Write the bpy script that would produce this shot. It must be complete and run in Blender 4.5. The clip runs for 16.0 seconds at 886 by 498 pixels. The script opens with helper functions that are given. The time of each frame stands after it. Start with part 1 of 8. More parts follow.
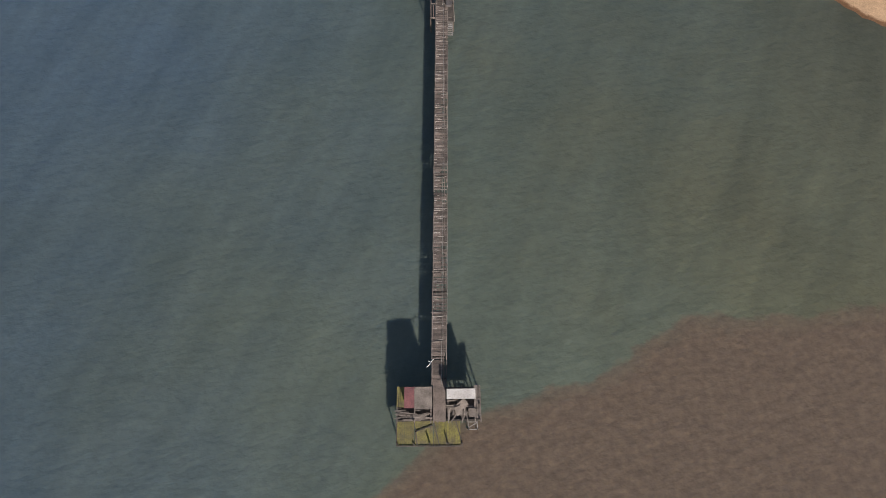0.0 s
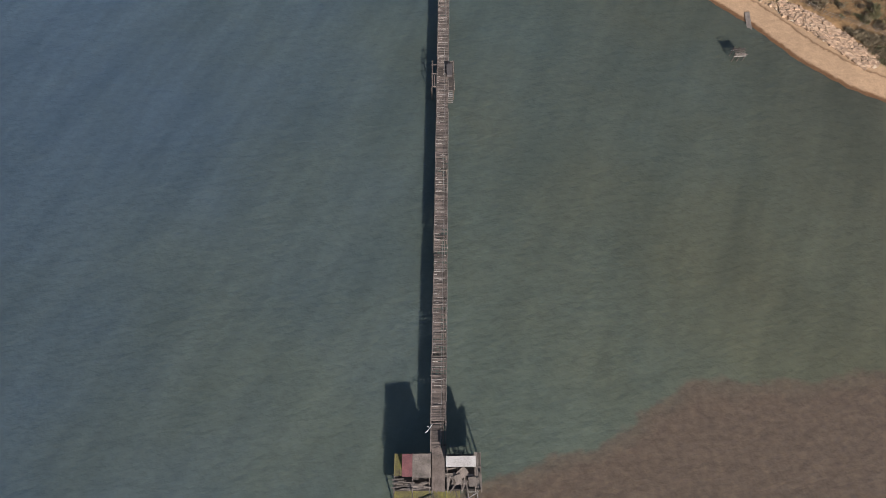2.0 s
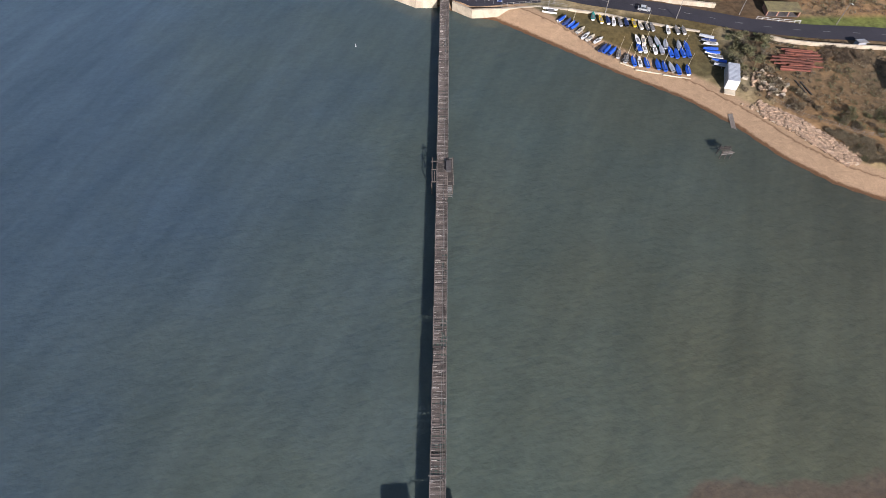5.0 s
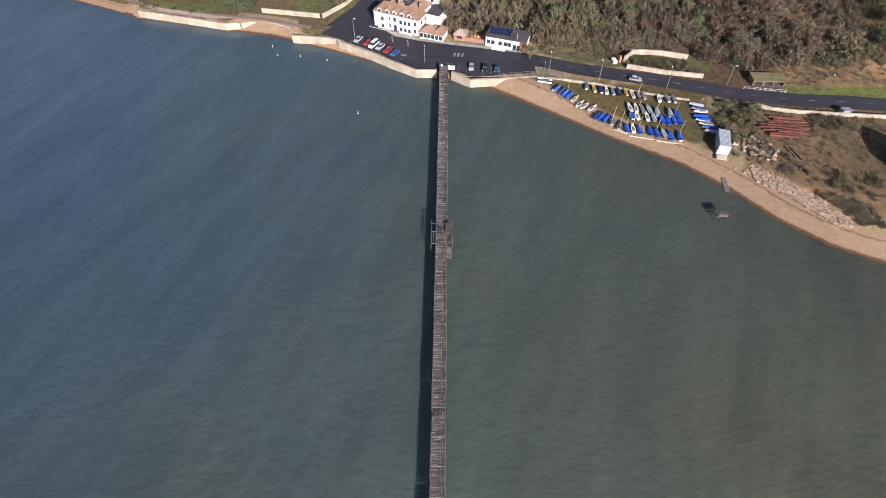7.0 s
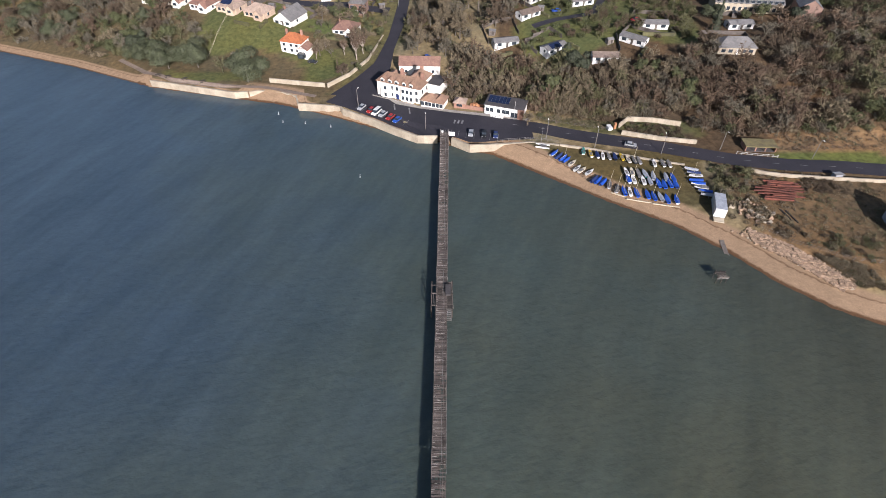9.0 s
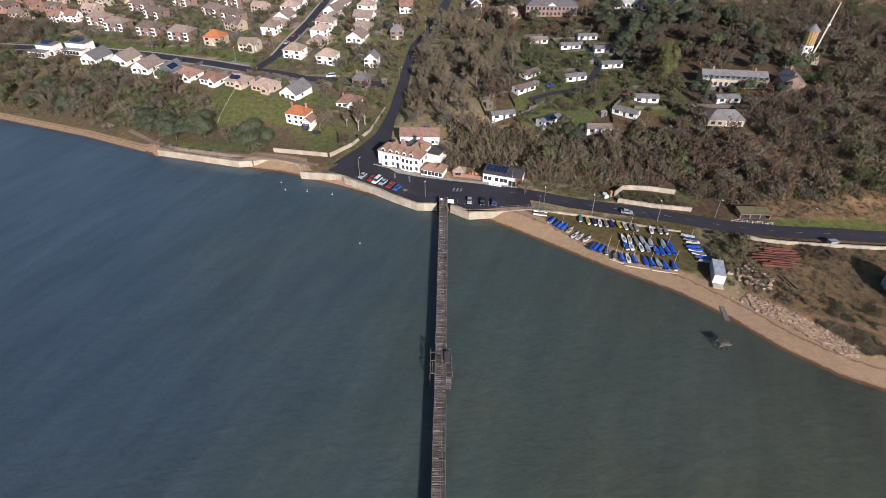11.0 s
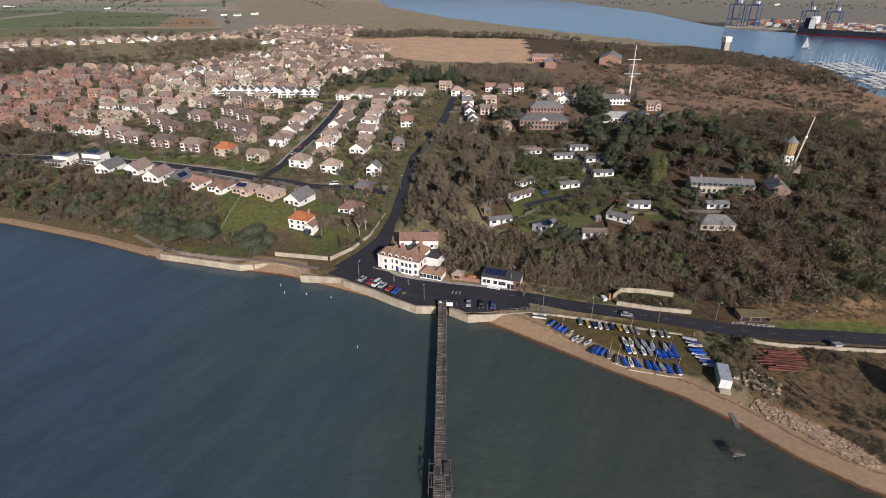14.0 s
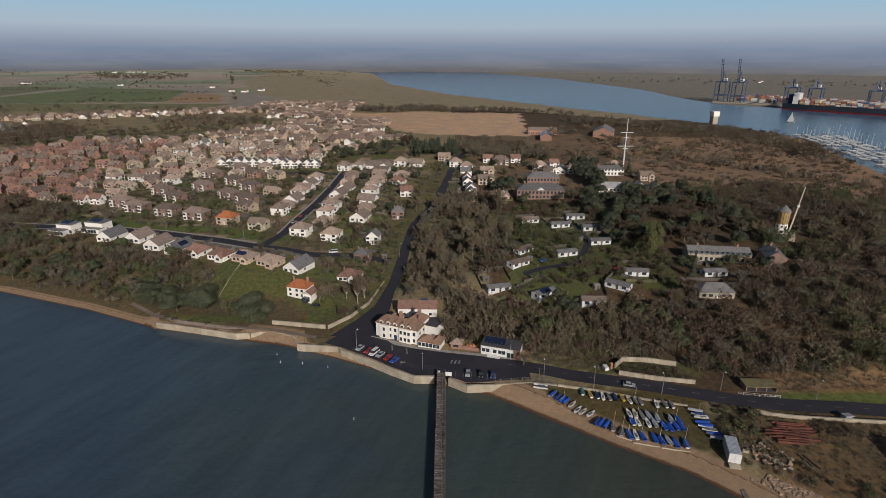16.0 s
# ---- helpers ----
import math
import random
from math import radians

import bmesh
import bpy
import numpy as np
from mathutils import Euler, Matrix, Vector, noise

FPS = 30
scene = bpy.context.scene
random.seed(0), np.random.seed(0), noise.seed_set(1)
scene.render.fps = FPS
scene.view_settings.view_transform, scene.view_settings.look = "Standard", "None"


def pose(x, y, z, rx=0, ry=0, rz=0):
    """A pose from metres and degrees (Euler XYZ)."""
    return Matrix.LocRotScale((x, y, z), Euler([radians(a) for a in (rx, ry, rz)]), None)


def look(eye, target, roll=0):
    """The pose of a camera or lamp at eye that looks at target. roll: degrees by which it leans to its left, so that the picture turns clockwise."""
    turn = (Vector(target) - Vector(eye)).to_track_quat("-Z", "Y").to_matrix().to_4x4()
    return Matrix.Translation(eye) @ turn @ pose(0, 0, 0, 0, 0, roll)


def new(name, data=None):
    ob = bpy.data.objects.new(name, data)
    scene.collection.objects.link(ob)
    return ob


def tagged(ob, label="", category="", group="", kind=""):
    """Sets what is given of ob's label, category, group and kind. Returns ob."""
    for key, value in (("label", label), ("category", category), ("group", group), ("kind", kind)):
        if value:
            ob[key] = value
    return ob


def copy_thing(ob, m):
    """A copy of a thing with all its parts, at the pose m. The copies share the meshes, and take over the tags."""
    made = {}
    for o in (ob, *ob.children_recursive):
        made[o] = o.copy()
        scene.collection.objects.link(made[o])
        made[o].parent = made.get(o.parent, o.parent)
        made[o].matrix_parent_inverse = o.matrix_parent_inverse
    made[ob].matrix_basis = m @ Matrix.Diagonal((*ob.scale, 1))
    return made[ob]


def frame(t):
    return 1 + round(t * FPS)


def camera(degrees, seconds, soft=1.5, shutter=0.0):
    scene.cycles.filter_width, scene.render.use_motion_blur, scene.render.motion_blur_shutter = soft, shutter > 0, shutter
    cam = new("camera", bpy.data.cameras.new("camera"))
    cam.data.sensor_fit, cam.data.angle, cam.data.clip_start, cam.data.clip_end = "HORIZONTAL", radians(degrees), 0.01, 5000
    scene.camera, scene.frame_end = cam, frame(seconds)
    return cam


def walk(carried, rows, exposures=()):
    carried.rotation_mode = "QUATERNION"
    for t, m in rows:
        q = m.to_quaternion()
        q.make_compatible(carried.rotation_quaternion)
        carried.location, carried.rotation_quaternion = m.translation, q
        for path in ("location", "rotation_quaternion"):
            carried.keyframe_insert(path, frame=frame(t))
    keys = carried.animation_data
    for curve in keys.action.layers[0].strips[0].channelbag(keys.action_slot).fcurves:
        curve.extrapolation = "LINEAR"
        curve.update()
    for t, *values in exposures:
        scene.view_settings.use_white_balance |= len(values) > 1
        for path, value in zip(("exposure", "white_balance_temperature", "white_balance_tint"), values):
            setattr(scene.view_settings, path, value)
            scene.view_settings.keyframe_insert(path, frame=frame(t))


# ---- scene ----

# ---- camera: it hovers over the pier head and tilts up from the water to the horizon ----
cam = camera(77.24, 16.0, 0.75)
TURNS = (  # seconds, yaw, pitch, roll in degrees
    (0, 0.10, -72.54, -0.90),
    (0.5, 0.05, -70.97, -0.76),
    (1, -0.06, -69.39, -0.60),
    (1.5, -0.06, -67.81, -0.46),
    (2, -0.14, -66.22, -0.43),
    (2.5, -0.23, -64.64, -0.31),
    (3, -0.27, -63.04, -0.19),
    (3.5, -0.33, -61.47, -0.15),
    (4, -0.37, -59.94, -0.14),
    (6.5, -0.47, -52.06, -0.04),
    (7, -0.54, -50.48, 0.06),
    (7.5, -0.51, -48.90, 0.02),
    (8, -0.51, -47.27, 0.02),
    (8.5, -0.50, -45.69, 0.06),
    (9, -0.49, -44.11, 0.08),
    (11.5, -0.59, -35.51, 0.20),
    (12, -0.58, -33.73, 0.17),
    (12.5, -0.58, -31.96, 0.19),
    (13, -0.61, -30.21, 0.19),
    (13.5, -0.61, -28.45, 0.21),
    (14, -0.68, -26.68, 0.17),
    (14.5, -0.69, -24.94, 0.17),
    (15, -0.71, -23.20, 0.17),
    (15.5, -0.75, -21.44, 0.20),
    (16, -0.79, -19.67, 0.19),
)
walk(cam, [(t, Matrix.Translation((0, 0, 120)) @ pose(0, 0, 0, 0, 0, yaw) @ pose(0, 0, 0, 90 + pitch) @ pose(0, 0, 0, 0, 0, roll)) for t, yaw, pitch, roll in TURNS],
     [(0.0, 0.95, 6600, 15), (4.0, 0.98, 6150, 17), (7.5, 0.87, 6030, 18), (9.0, 0.74, 6030, 18), (12.5, 0.3, 5980, 17), (14.0, 0.13, 6150, 16), (15.0, -0.08, 6250, 15), (16.0, -0.5, 6350, 14)])

# ---- daylight: low winter sun behind the camera ----
SUN_HEIGHT, SUN_TURN = 25.0, 163.0  # degrees; turn is clockwise from +y, towards the sun
world = bpy.data.worlds.new("sky")
scene.world = world
world.use_nodes = True
sky = world.node_tree.nodes.new("ShaderNodeTexSky")
sky.sky_type, sky.sun_disc, sky.sun_elevation, sky.sun_rotation = "NISHITA", False, radians(SUN_HEIGHT), radians(SUN_TURN)
sky.air_density, sky.dust_density, sky.ozone_density = 1.2, 1.5, 1.5
world.node_tree.links.new(sky.outputs[0], world.node_tree.nodes["Background"].inputs[0])
world.node_tree.nodes["Background"].inputs[1].default_value = 0.06
sun = new("sun", bpy.data.lights.new("sun", "SUN"))
sun.data.energy, sun.data.angle, sun.data.color = 5.0, radians(0.6), (1.0, 0.945, 0.865)
TO_SUN = Vector((math.sin(radians(SUN_TURN)) * math.cos(radians(SUN_HEIGHT)), math.cos(radians(SUN_TURN)) * math.cos(radians(SUN_HEIGHT)), math.sin(radians(SUN_HEIGHT))))
sun.matrix_world = look(TO_SUN * 300, (0, 0, 0))

# ---- materials ----
def nodes_of(name):
    m = bpy.data.materials.new(name)
    m.use_nodes = True
    return m, m.node_tree.nodes, m.node_tree.links, m.node_tree.nodes["Principled BSDF"]


def noise_at(n, l, scale, detail=4.0, rough=0.6, stretch=None, turn=0.0):
    """Noise in metres of the world."""
    at = n.new("ShaderNodeNewGeometry").outputs["Position"]
    if stretch:
        mapping = n.new("ShaderNodeMapping")
        mapping.vector_type = "TEXTURE"
        mapping.inputs["Rotation"].default_value = (0, 0, radians(turn))
        mapping.inputs["Scale"].default_value = tuple(1 / v for v in stretch)
        l.new(at, mapping.inputs[0])
        at = mapping.outputs[0]
    t = n.new("ShaderNodeTexNoise")
    t.inputs["Scale"].default_value, t.inputs["Detail"].default_value, t.inputs["Roughness"].default_value = scale, detail, rough
    l.new(at, t.inputs["Vector"])
    return t.outputs["Fac"]


def ramp(n, l, fac, *stops):
    r = n.new("ShaderNodeValToRGB")
    while len(r.color_ramp.elements) < len(stops):
        r.color_ramp.elements.new(0.5)
    for e, (p, c) in zip(r.color_ramp.elements, stops):
        e.position = p
        e.color = (*c, 1) if len(c) == 3 else c
    l.new(fac, r.inputs[0])
    return r.outputs[0]


def mixed(n, l, fac, a, b, how="MIX"):
    m = n.new("ShaderNodeMix")
    m.data_type, m.blend_type = "RGBA", how
    for socket, v in ((m.inputs[0], fac), (m.inputs[6], a), (m.inputs[7], b)):
        if hasattr(v, "links"):
            l.new(v, socket)
        else:
            socket.default_value = v if isinstance(v, (int, float)) else (*v, 1)
    return m.outputs[2]


def surface(name, c1, c2=None, rough=0.85, scale=0.6, fine=7.0, bump=0.25, metal=0.0, vary=0.25, stretch=None, turn=0.0, island=False, grit=0.55):
    """A weathered surface: two tones at two scales, fine relief, and each object a little lighter or darker."""
    m, n, l, b = nodes_of(name)
    c2 = c2 or tuple(v * 0.65 for v in c1)
    broad, grain = noise_at(n, l, scale, 3.0, 0.6, stretch, turn), noise_at(n, l, fine, 4.0, 0.65, stretch, turn)
    tone = mixed(n, l, ramp(n, l, broad, (0.35, (0, 0, 0)), (0.68, (1, 1, 1))), c1, c2)
    tone = mixed(n, l, ramp(n, l, grain, (0.3, (grit, grit, grit)), (0.7, (1.1, 1.1, 1.1))), (0, 0, 0), tone)
    shift = n.new("ShaderNodeHueSaturation")
    spread = n.new("ShaderNodeMapRange")
    l.new(n.new("ShaderNodeNewGeometry").outputs["Random Per Island"] if island else n.new("ShaderNodeObjectInfo").outputs["Random"], spread.inputs[0])
    spread.inputs[3].default_value, spread.inputs[4].default_value = 1 - vary, 1 + vary
    l.new(spread.outputs[0], shift.inputs["Value"])
    l.new(tone, shift.inputs["Color"])
    l.new(shift.outputs[0], b.inputs["Base Color"])
    b.inputs["Roughness"].default_value, b.inputs["Metallic"].default_value = rough, metal
    if bump:
        r = n.new("ShaderNodeBump")
        r.inputs["Strength"].default_value, r.inputs["Distance"].default_value = bump, 0.08
        l.new(grain, r.inputs["Height"])
        l.new(r.outputs[0], b.inputs["Normal"])
    return m


def glass_dark(name, c=(0.02, 0.025, 0.03), rough=0.08, gloss=0.6):
    m, n, l, b = nodes_of(name)
    l.new(ramp(n, l, noise_at(n, l, 0.9), (0.3, c), (0.8, tuple(v * 3.0 for v in c))), b.inputs["Base Color"])
    b.inputs["Roughness"].default_value, b.inputs["Specular IOR Level"].default_value = rough, gloss
    return m


M = dict(
    plank=surface("weathered_plank", (0.135, 0.107, 0.09), (0.075, 0.06, 0.052), 0.9, 0.5, 6.0, 0.4, vary=0.4, island=True),
    board=surface("old_board", (0.19, 0.16, 0.138), (0.095, 0.08, 0.068), 0.9, 0.5, 6.0, 0.4, vary=0.35),
    timber=surface("wet_timber", (0.075, 0.06, 0.048), (0.035, 0.03, 0.025), 0.85, 0.8, 5.0, 0.4, vary=0.3),
    moss=surface("mossy_deck", (0.15, 0.135, 0.032), (0.085, 0.07, 0.045), 0.95, 0.35, 3.0, 0.4, vary=0.2),
    rail=surface("grey_rail", (0.26, 0.25, 0.24), (0.14, 0.12, 0.10), 0.7, 0.8, 6.0, 0.2, vary=0.2),
    rustred=surface("red_painted_sheet", (0.13, 0.045, 0.045), (0.09, 0.032, 0.034), 0.7, 0.5, 5.0, 0.2),
    rust=surface("rusted_steel", (0.20, 0.065, 0.04), (0.10, 0.035, 0.025), 0.85, 0.4, 4.0, 0.3, vary=0.3),
    white=surface("white_render", (0.80, 0.77, 0.71), (0.72, 0.68, 0.61), 0.8, 0.35, 4.0, 0.1, vary=0.08, grit=0.85),
    cream=surface("cream_render", (0.62, 0.55, 0.40), (0.52, 0.45, 0.33), 0.8, 0.35, 4.0, 0.1, vary=0.08),
    paint=surface("white_paint", (0.78, 0.78, 0.76), (0.66, 0.65, 0.62), 0.55, 0.6, 5.0, 0.05, vary=0.06),
    brick=surface("red_brick", (0.40, 0.225, 0.16), (0.30, 0.165, 0.12), 0.9, 0.4, 5.0, 0.2, vary=0.2),
    old_brick=surface("old_brown_brick", (0.30, 0.19, 0.145), (0.22, 0.138, 0.108), 0.9, 0.4, 5.0, 0.2, vary=0.2),
    buff=surface("buff_brick", (0.62, 0.49, 0.35), (0.50, 0.38, 0.27), 0.9, 0.4, 5.0, 0.2, vary=0.2),
    pink=surface("pale_brick", (0.58, 0.44, 0.33), (0.48, 0.35, 0.26), 0.9, 0.4, 5.0, 0.2, vary=0.2),
    tile_brown=surface("brown_roof_tile", (0.255, 0.193, 0.153), (0.17, 0.128, 0.105), 0.85, 0.5, 3.0, 0.5, vary=0.35),
    tile_red=surface("red_roof_tile", (0.30, 0.168, 0.122), (0.205, 0.115, 0.088), 0.85, 0.5, 3.0, 0.5, vary=0.3),
    tile_orange=surface("orange_roof_tile", (0.48, 0.16, 0.06), (0.36, 0.12, 0.05), 0.85, 0.5, 3.0, 0.4, vary=0.12),
    tile_tan=surface("tan_roof_tile", (0.40, 0.298, 0.23), (0.275, 0.205, 0.16), 0.85, 0.5, 3.0, 0.5, vary=0.35),
    slate=surface("grey_slate", (0.20, 0.19, 0.18), (0.135, 0.128, 0.125), 0.6, 0.5, 3.0, 0.4, vary=0.2),
    felt=surface("flat_roof_felt", (0.085, 0.075, 0.075), (0.055, 0.05, 0.05), 0.9, 0.3, 3.0, 0.2),
    tile_inn=surface("russet_roof_tile", (0.315, 0.19, 0.125), (0.225, 0.138, 0.095), 0.85, 0.5, 3.0, 0.5, vary=0.1),
    zinc=surface("dull_white_sheet", (0.46, 0.44, 0.42), (0.34, 0.32, 0.30), 0.6, 0.5, 4.0, 0.1, vary=0.05),
    solar=glass_dark("solar_glass", (0.008, 0.012, 0.028), 0.2, 0.3),
    glass=glass_dark("window_glass"),
    asphalt=surface("asphalt", (0.029, 0.026, 0.035), (0.018, 0.017, 0.024), 0.85, 0.12, 2.5, 0.15, vary=0.0),
    concrete=surface("pale_concrete", (0.42, 0.36, 0.27), (0.30, 0.25, 0.185), 0.9, 0.3, 2.0, 0.15, vary=0.1, grit=0.82),
    kerb=surface("kerb_stone", (0.38, 0.35, 0.31), (0.28, 0.25, 0.22), 0.9, 0.5, 4.0, 0.2, vary=0.1),
    rock=surface("pale_rock", (0.43, 0.30, 0.195), (0.26, 0.18, 0.12), 0.95, 0.8, 4.0, 0.5, vary=0.25),
    metal=surface("galvanised_steel", (0.45, 0.45, 0.45), (0.33, 0.33, 0.33), 0.45, 0.8, 5.0, 0.05, metal=0.6, vary=0.1),
    dark=surface("black_rubber", (0.02, 0.02, 0.02), (0.012, 0.012, 0.012), 0.8, 1.0, 6.0, 0.1),
    steelblue=surface("blue_grey_crane_steel", (0.09, 0.12, 0.19), (0.06, 0.08, 0.13), 0.6, 0.1, 1.0, 0.1),
    hull_dark=surface("dark_ship_hull", (0.03, 0.04, 0.06), (0.02, 0.027, 0.04), 0.5, 0.05, 0.6, 0.05),
)
for key, colour in dict(blue=(0.015, 0.09, 0.48), navy=(0.02, 0.04, 0.14), yellow=(0.62, 0.42, 0.03), teal=(0.03, 0.30, 0.26), red=(0.42, 0.025, 0.02), silver=(0.42, 0.43, 0.45),
                        black=(0.02, 0.021, 0.024), sail_grey=(0.36, 0.38, 0.42), box_orange=(0.50, 0.24, 0.12), box_rust=(0.36, 0.15, 0.10), box_green=(0.06, 0.20, 0.12),
                        box_blue=(0.06, 0.14, 0.32)).items():
    M[key] = surface(key + "_paint", colour, tuple(v * 0.75 for v in colour), 0.4 if key not in ("blue", "navy") else 0.65, 0.8, 5.0, 0.08, vary=0.15)

# ---- lie of the land ----
COAST = ((-4900, 560), (-1500, 432), (-600, 338), (-330, 292), (-229, 270), (-172, 248.5), (-127.4, 228), (-93, 219), (-66.7, 212.6), (-42, 202),
         (-8.3, 185), (0, 184), (11.2, 177), (19, 175.8), (33, 165.5), (58, 146.6), (77.2, 134.0), (89.5, 121.8), (99.2, 109.2), (110.6, 99.0), (121.6, 93.0),
         (150, 88), (210, 95), (330, 190), (430, 400), (468, 560))
BANK = ((468, 560), (488, 650), (520, 745), (530, 840), (467, 984), (365, 1135), (229, 1338), (36, 1646), (-162, 2136), (-326, 3113), (-700, 3700), (-1300, 4300), (-4900, 5200))
FARBANK = ((-900, 4300), (217, 3598), (568, 2617), (686, 1925), (672, 1500), (700, 1352), (830, 1245), (1000, 1090), (1700, 640), (4900, 100))


def line_distance(x, y, line):
    """Distance from points to an open line of straight pieces."""
    best = np.full(np.shape(x), 1e9)
    for (ax, ay), (bx, by) in zip(line, line[1:]):
        ux, uy = bx - ax, by - ay
        s = np.clip(((x - ax) * ux + (y - ay) * uy) / (ux * ux + uy * uy), 0, 1)
        best = np.minimum(best, np.hypot(x - ax - s * ux, y - ay - s * uy))
    return best


def inside(x, y, ring):
    """Whether points lie in a closed ring."""
    hit = np.zeros(np.shape(x), bool)
    for (ax, ay), (bx, by) in zip(ring, (*ring[1:], ring[0])):
        if ay != by:
            hit ^= ((ay > y) != (by > y)) & (x < (bx - ax) * (y - ay) / (by - ay) + ax)
    return hit


def step(v, a, b):
    s = np.clip((v - a) / (b - a), 0, 1)
    return s * s * (3 - 2 * s)


LAND = (*COAST, *BANK[1:], (-4900, 5200))
OTHER = (*FARBANK, (4900, 5600), (-900, 5600))


def coast_distance(x, y):
    """Metres inland from the front shore, negative over the water."""
    near = inside(x, y, LAND)
    return np.where(near, 1, -1) * line_distance(x, y, COAST), near


def height(x, y):
    """The ground's height over the water at points of the plan."""
    x, y = np.asarray(x, float), np.asarray(y, float)
    d, near = coast_distance(x, y)
    river = line_distance(x, y, BANK)
    walled = step(x, -140, -125) * (1 - step(x, 38, 50))
    low = np.interp(d, (0, 5, 9, 14, 40), (0, 0.9, 1.6, 2.6, 3.4)) * (1 - walled) + np.interp(d, (0, 3.2, 4.2, 40), (0, 0.7, 3.1, 3.5)) * walled
    left, right = 1 - step(x, -95, -30), step(x, -5, 30)
    mid = np.clip(1 - left - right, 0, 1)
    bank = left * step(d, 14, 60) * 9 + mid * step(d, 30, 210) * 13 + right * step(d, 42 + 18 * step(x, 60, 120) + 26 * step(x, 118, 150), 95 + 22 * step(x, 118, 150)) * 12
    hill = 6 * step(d, 90, 380) + 3 * step(np.hypot(x - 250, y - 380), 260, 40) * right
    z = low + (bank + hill) * step(river, 20, 330) + 1.2 * (1 - step(river, 0, 60)) * step(d, 30, 90)
    z = z + 0.35 * step(d, 60, 120) * (np.sin(x * 0.043 + 1.7) * np.cos(y * 0.037) + np.sin(x * 0.017 - y * 0.021))
    over = inside(x, y, OTHER)
    far = 0.4 + 2.2 * step(line_distance(x, y, FARBANK), 0, 60) + 14 * step(line_distance(x, y, FARBANK), 300, 2200)
    wet = -np.minimum(5.0, 0.12 * np.minimum(np.abs(d), line_distance(x, y, FARBANK)))
    return np.where(near, np.where(river < 6, np.minimum(z, 0.15 * river), z), np.where(over, far, np.minimum(wet, -0.02)))


def ground(x, y):
    return float(height(x, y))


# ---- small mesh tools ----
def part(name, bm, material, parent=None, label=""):
    """One mesh object from a bmesh, under a thing or a part."""
    me = bpy.data.meshes.new(name)
    bm.to_mesh(me)
    bm.free()
    for m in material if isinstance(material, (list, tuple)) else (material,):
        me.materials.append(m)
    ob = new(name, me)
    ob.parent = parent
    if label:
        ob["label"] = label
    return ob


def mesh_part(name, verts, faces, material, parent=None, label="", slots=None):
    me = bpy.data.meshes.new(name)
    me.from_pydata(verts, [], faces)
    for m in material if isinstance(material, (list, tuple)) else (material,):
        me.materials.append(m)
    if slots is not None:
        me.polygons.foreach_set("material_index", slots)
    ob = new(name, me)
    ob.parent = parent
    if label:
        ob["label"] = label
    return ob


def thing(name, x, y, z, turn, label, category, group="", kind=""):
    """An Empty at a thing's base, that parents its parts."""
    ob = new(name)
    ob.empty_display_size = 0.2
    ob.matrix_world = pose(x, y, z, 0, 0, turn)
    return tagged(ob, label, category, group, kind)


def box(bm, x, y, z, sx, sy, sz, turn=0.0, tilt=0.0, slot=0):
    """A box with its base's middle at x, y, z."""
    made = bmesh.ops.create_cube(bm, size=1.0, matrix=pose(x, y, z, tilt, 0, turn) @ Matrix.Translation((0, 0, sz / 2)) @ Matrix.Diagonal((sx, sy, sz, 1)))
    for f in {f for v in made["verts"] for f in v.link_faces}:
        f.material_index = slot
    return made["verts"]


def rod(bm, a, b, r1, r2=None, sides=6, slot=0):
    """A tapered round bar between two points."""
    a, b = Vector(a), Vector(b)
    r2 = r1 if r2 is None else r2
    turn = (b - a).to_track_quat("Z", "Y").to_matrix().to_4x4()
    made = bmesh.ops.create_cone(bm, cap_ends=True, segments=sides, radius1=r1, radius2=r2, depth=(b - a).length, matrix=Matrix.Translation((a + b) / 2) @ turn)
    for f in {f for v in made["verts"] for f in v.link_faces}:
        f.material_index = slot


def quads(rows):
    """A skin of faces over rows of points of equal length."""
    wide = len(rows[0])
    verts = [p for row in rows for p in row]
    faces = [(r * wide + c, r * wide + c + 1, (r + 1) * wide + c + 1, (r + 1) * wide + c) for r in range(len(rows) - 1) for c in range(wide - 1)]
    return verts, faces


def along(line, every):
    """Points every so many metres along a line, with the unit way at each."""
    out = []
    for (ax, ay), (bx, by) in zip(line, line[1:]):
        n = max(1, round(math.hypot(bx - ax, by - ay) / every))
        out += [(ax + (bx - ax) * i / n, ay + (by - ay) * i / n) for i in range(n)]
    out.append(tuple(line[-1][:2]))
    ways = []
    for i in range(len(out)):
        p, q = out[max(0, i - 1)], out[min(len(out) - 1, i + 1)]
        d = math.hypot(q[0] - p[0], q[1] - p[1])
        ways.append(((q[0] - p[0]) / d, (q[1] - p[1]) / d))
    return list(zip(out, ways))


# ---- the ground: one sheet to the horizon ----
def spaced(a, b, mid, n, ease):
    u = np.linspace(np.arcsinh((a - mid) / ease), np.arcsinh((b - mid) / ease), n)
    return mid + ease * np.sinh(u)


gx, gy = np.meshgrid(spaced(-4900, 4900, 20, 460, 240), spaced(-300, 4900, 205, 440, 210))
gz = height(gx, gy)
cd, near_land = coast_distance(gx, gy)


def soft_patch(x, y, ring, wobble=6.0):
    """Whether points lie in a ring with uneven edges."""
    return inside(x + wobble * np.sin(y * 0.13) + wobble * 0.5 * np.sin(x * 0.31), y + wobble * np.cos(x * 0.11), ring)


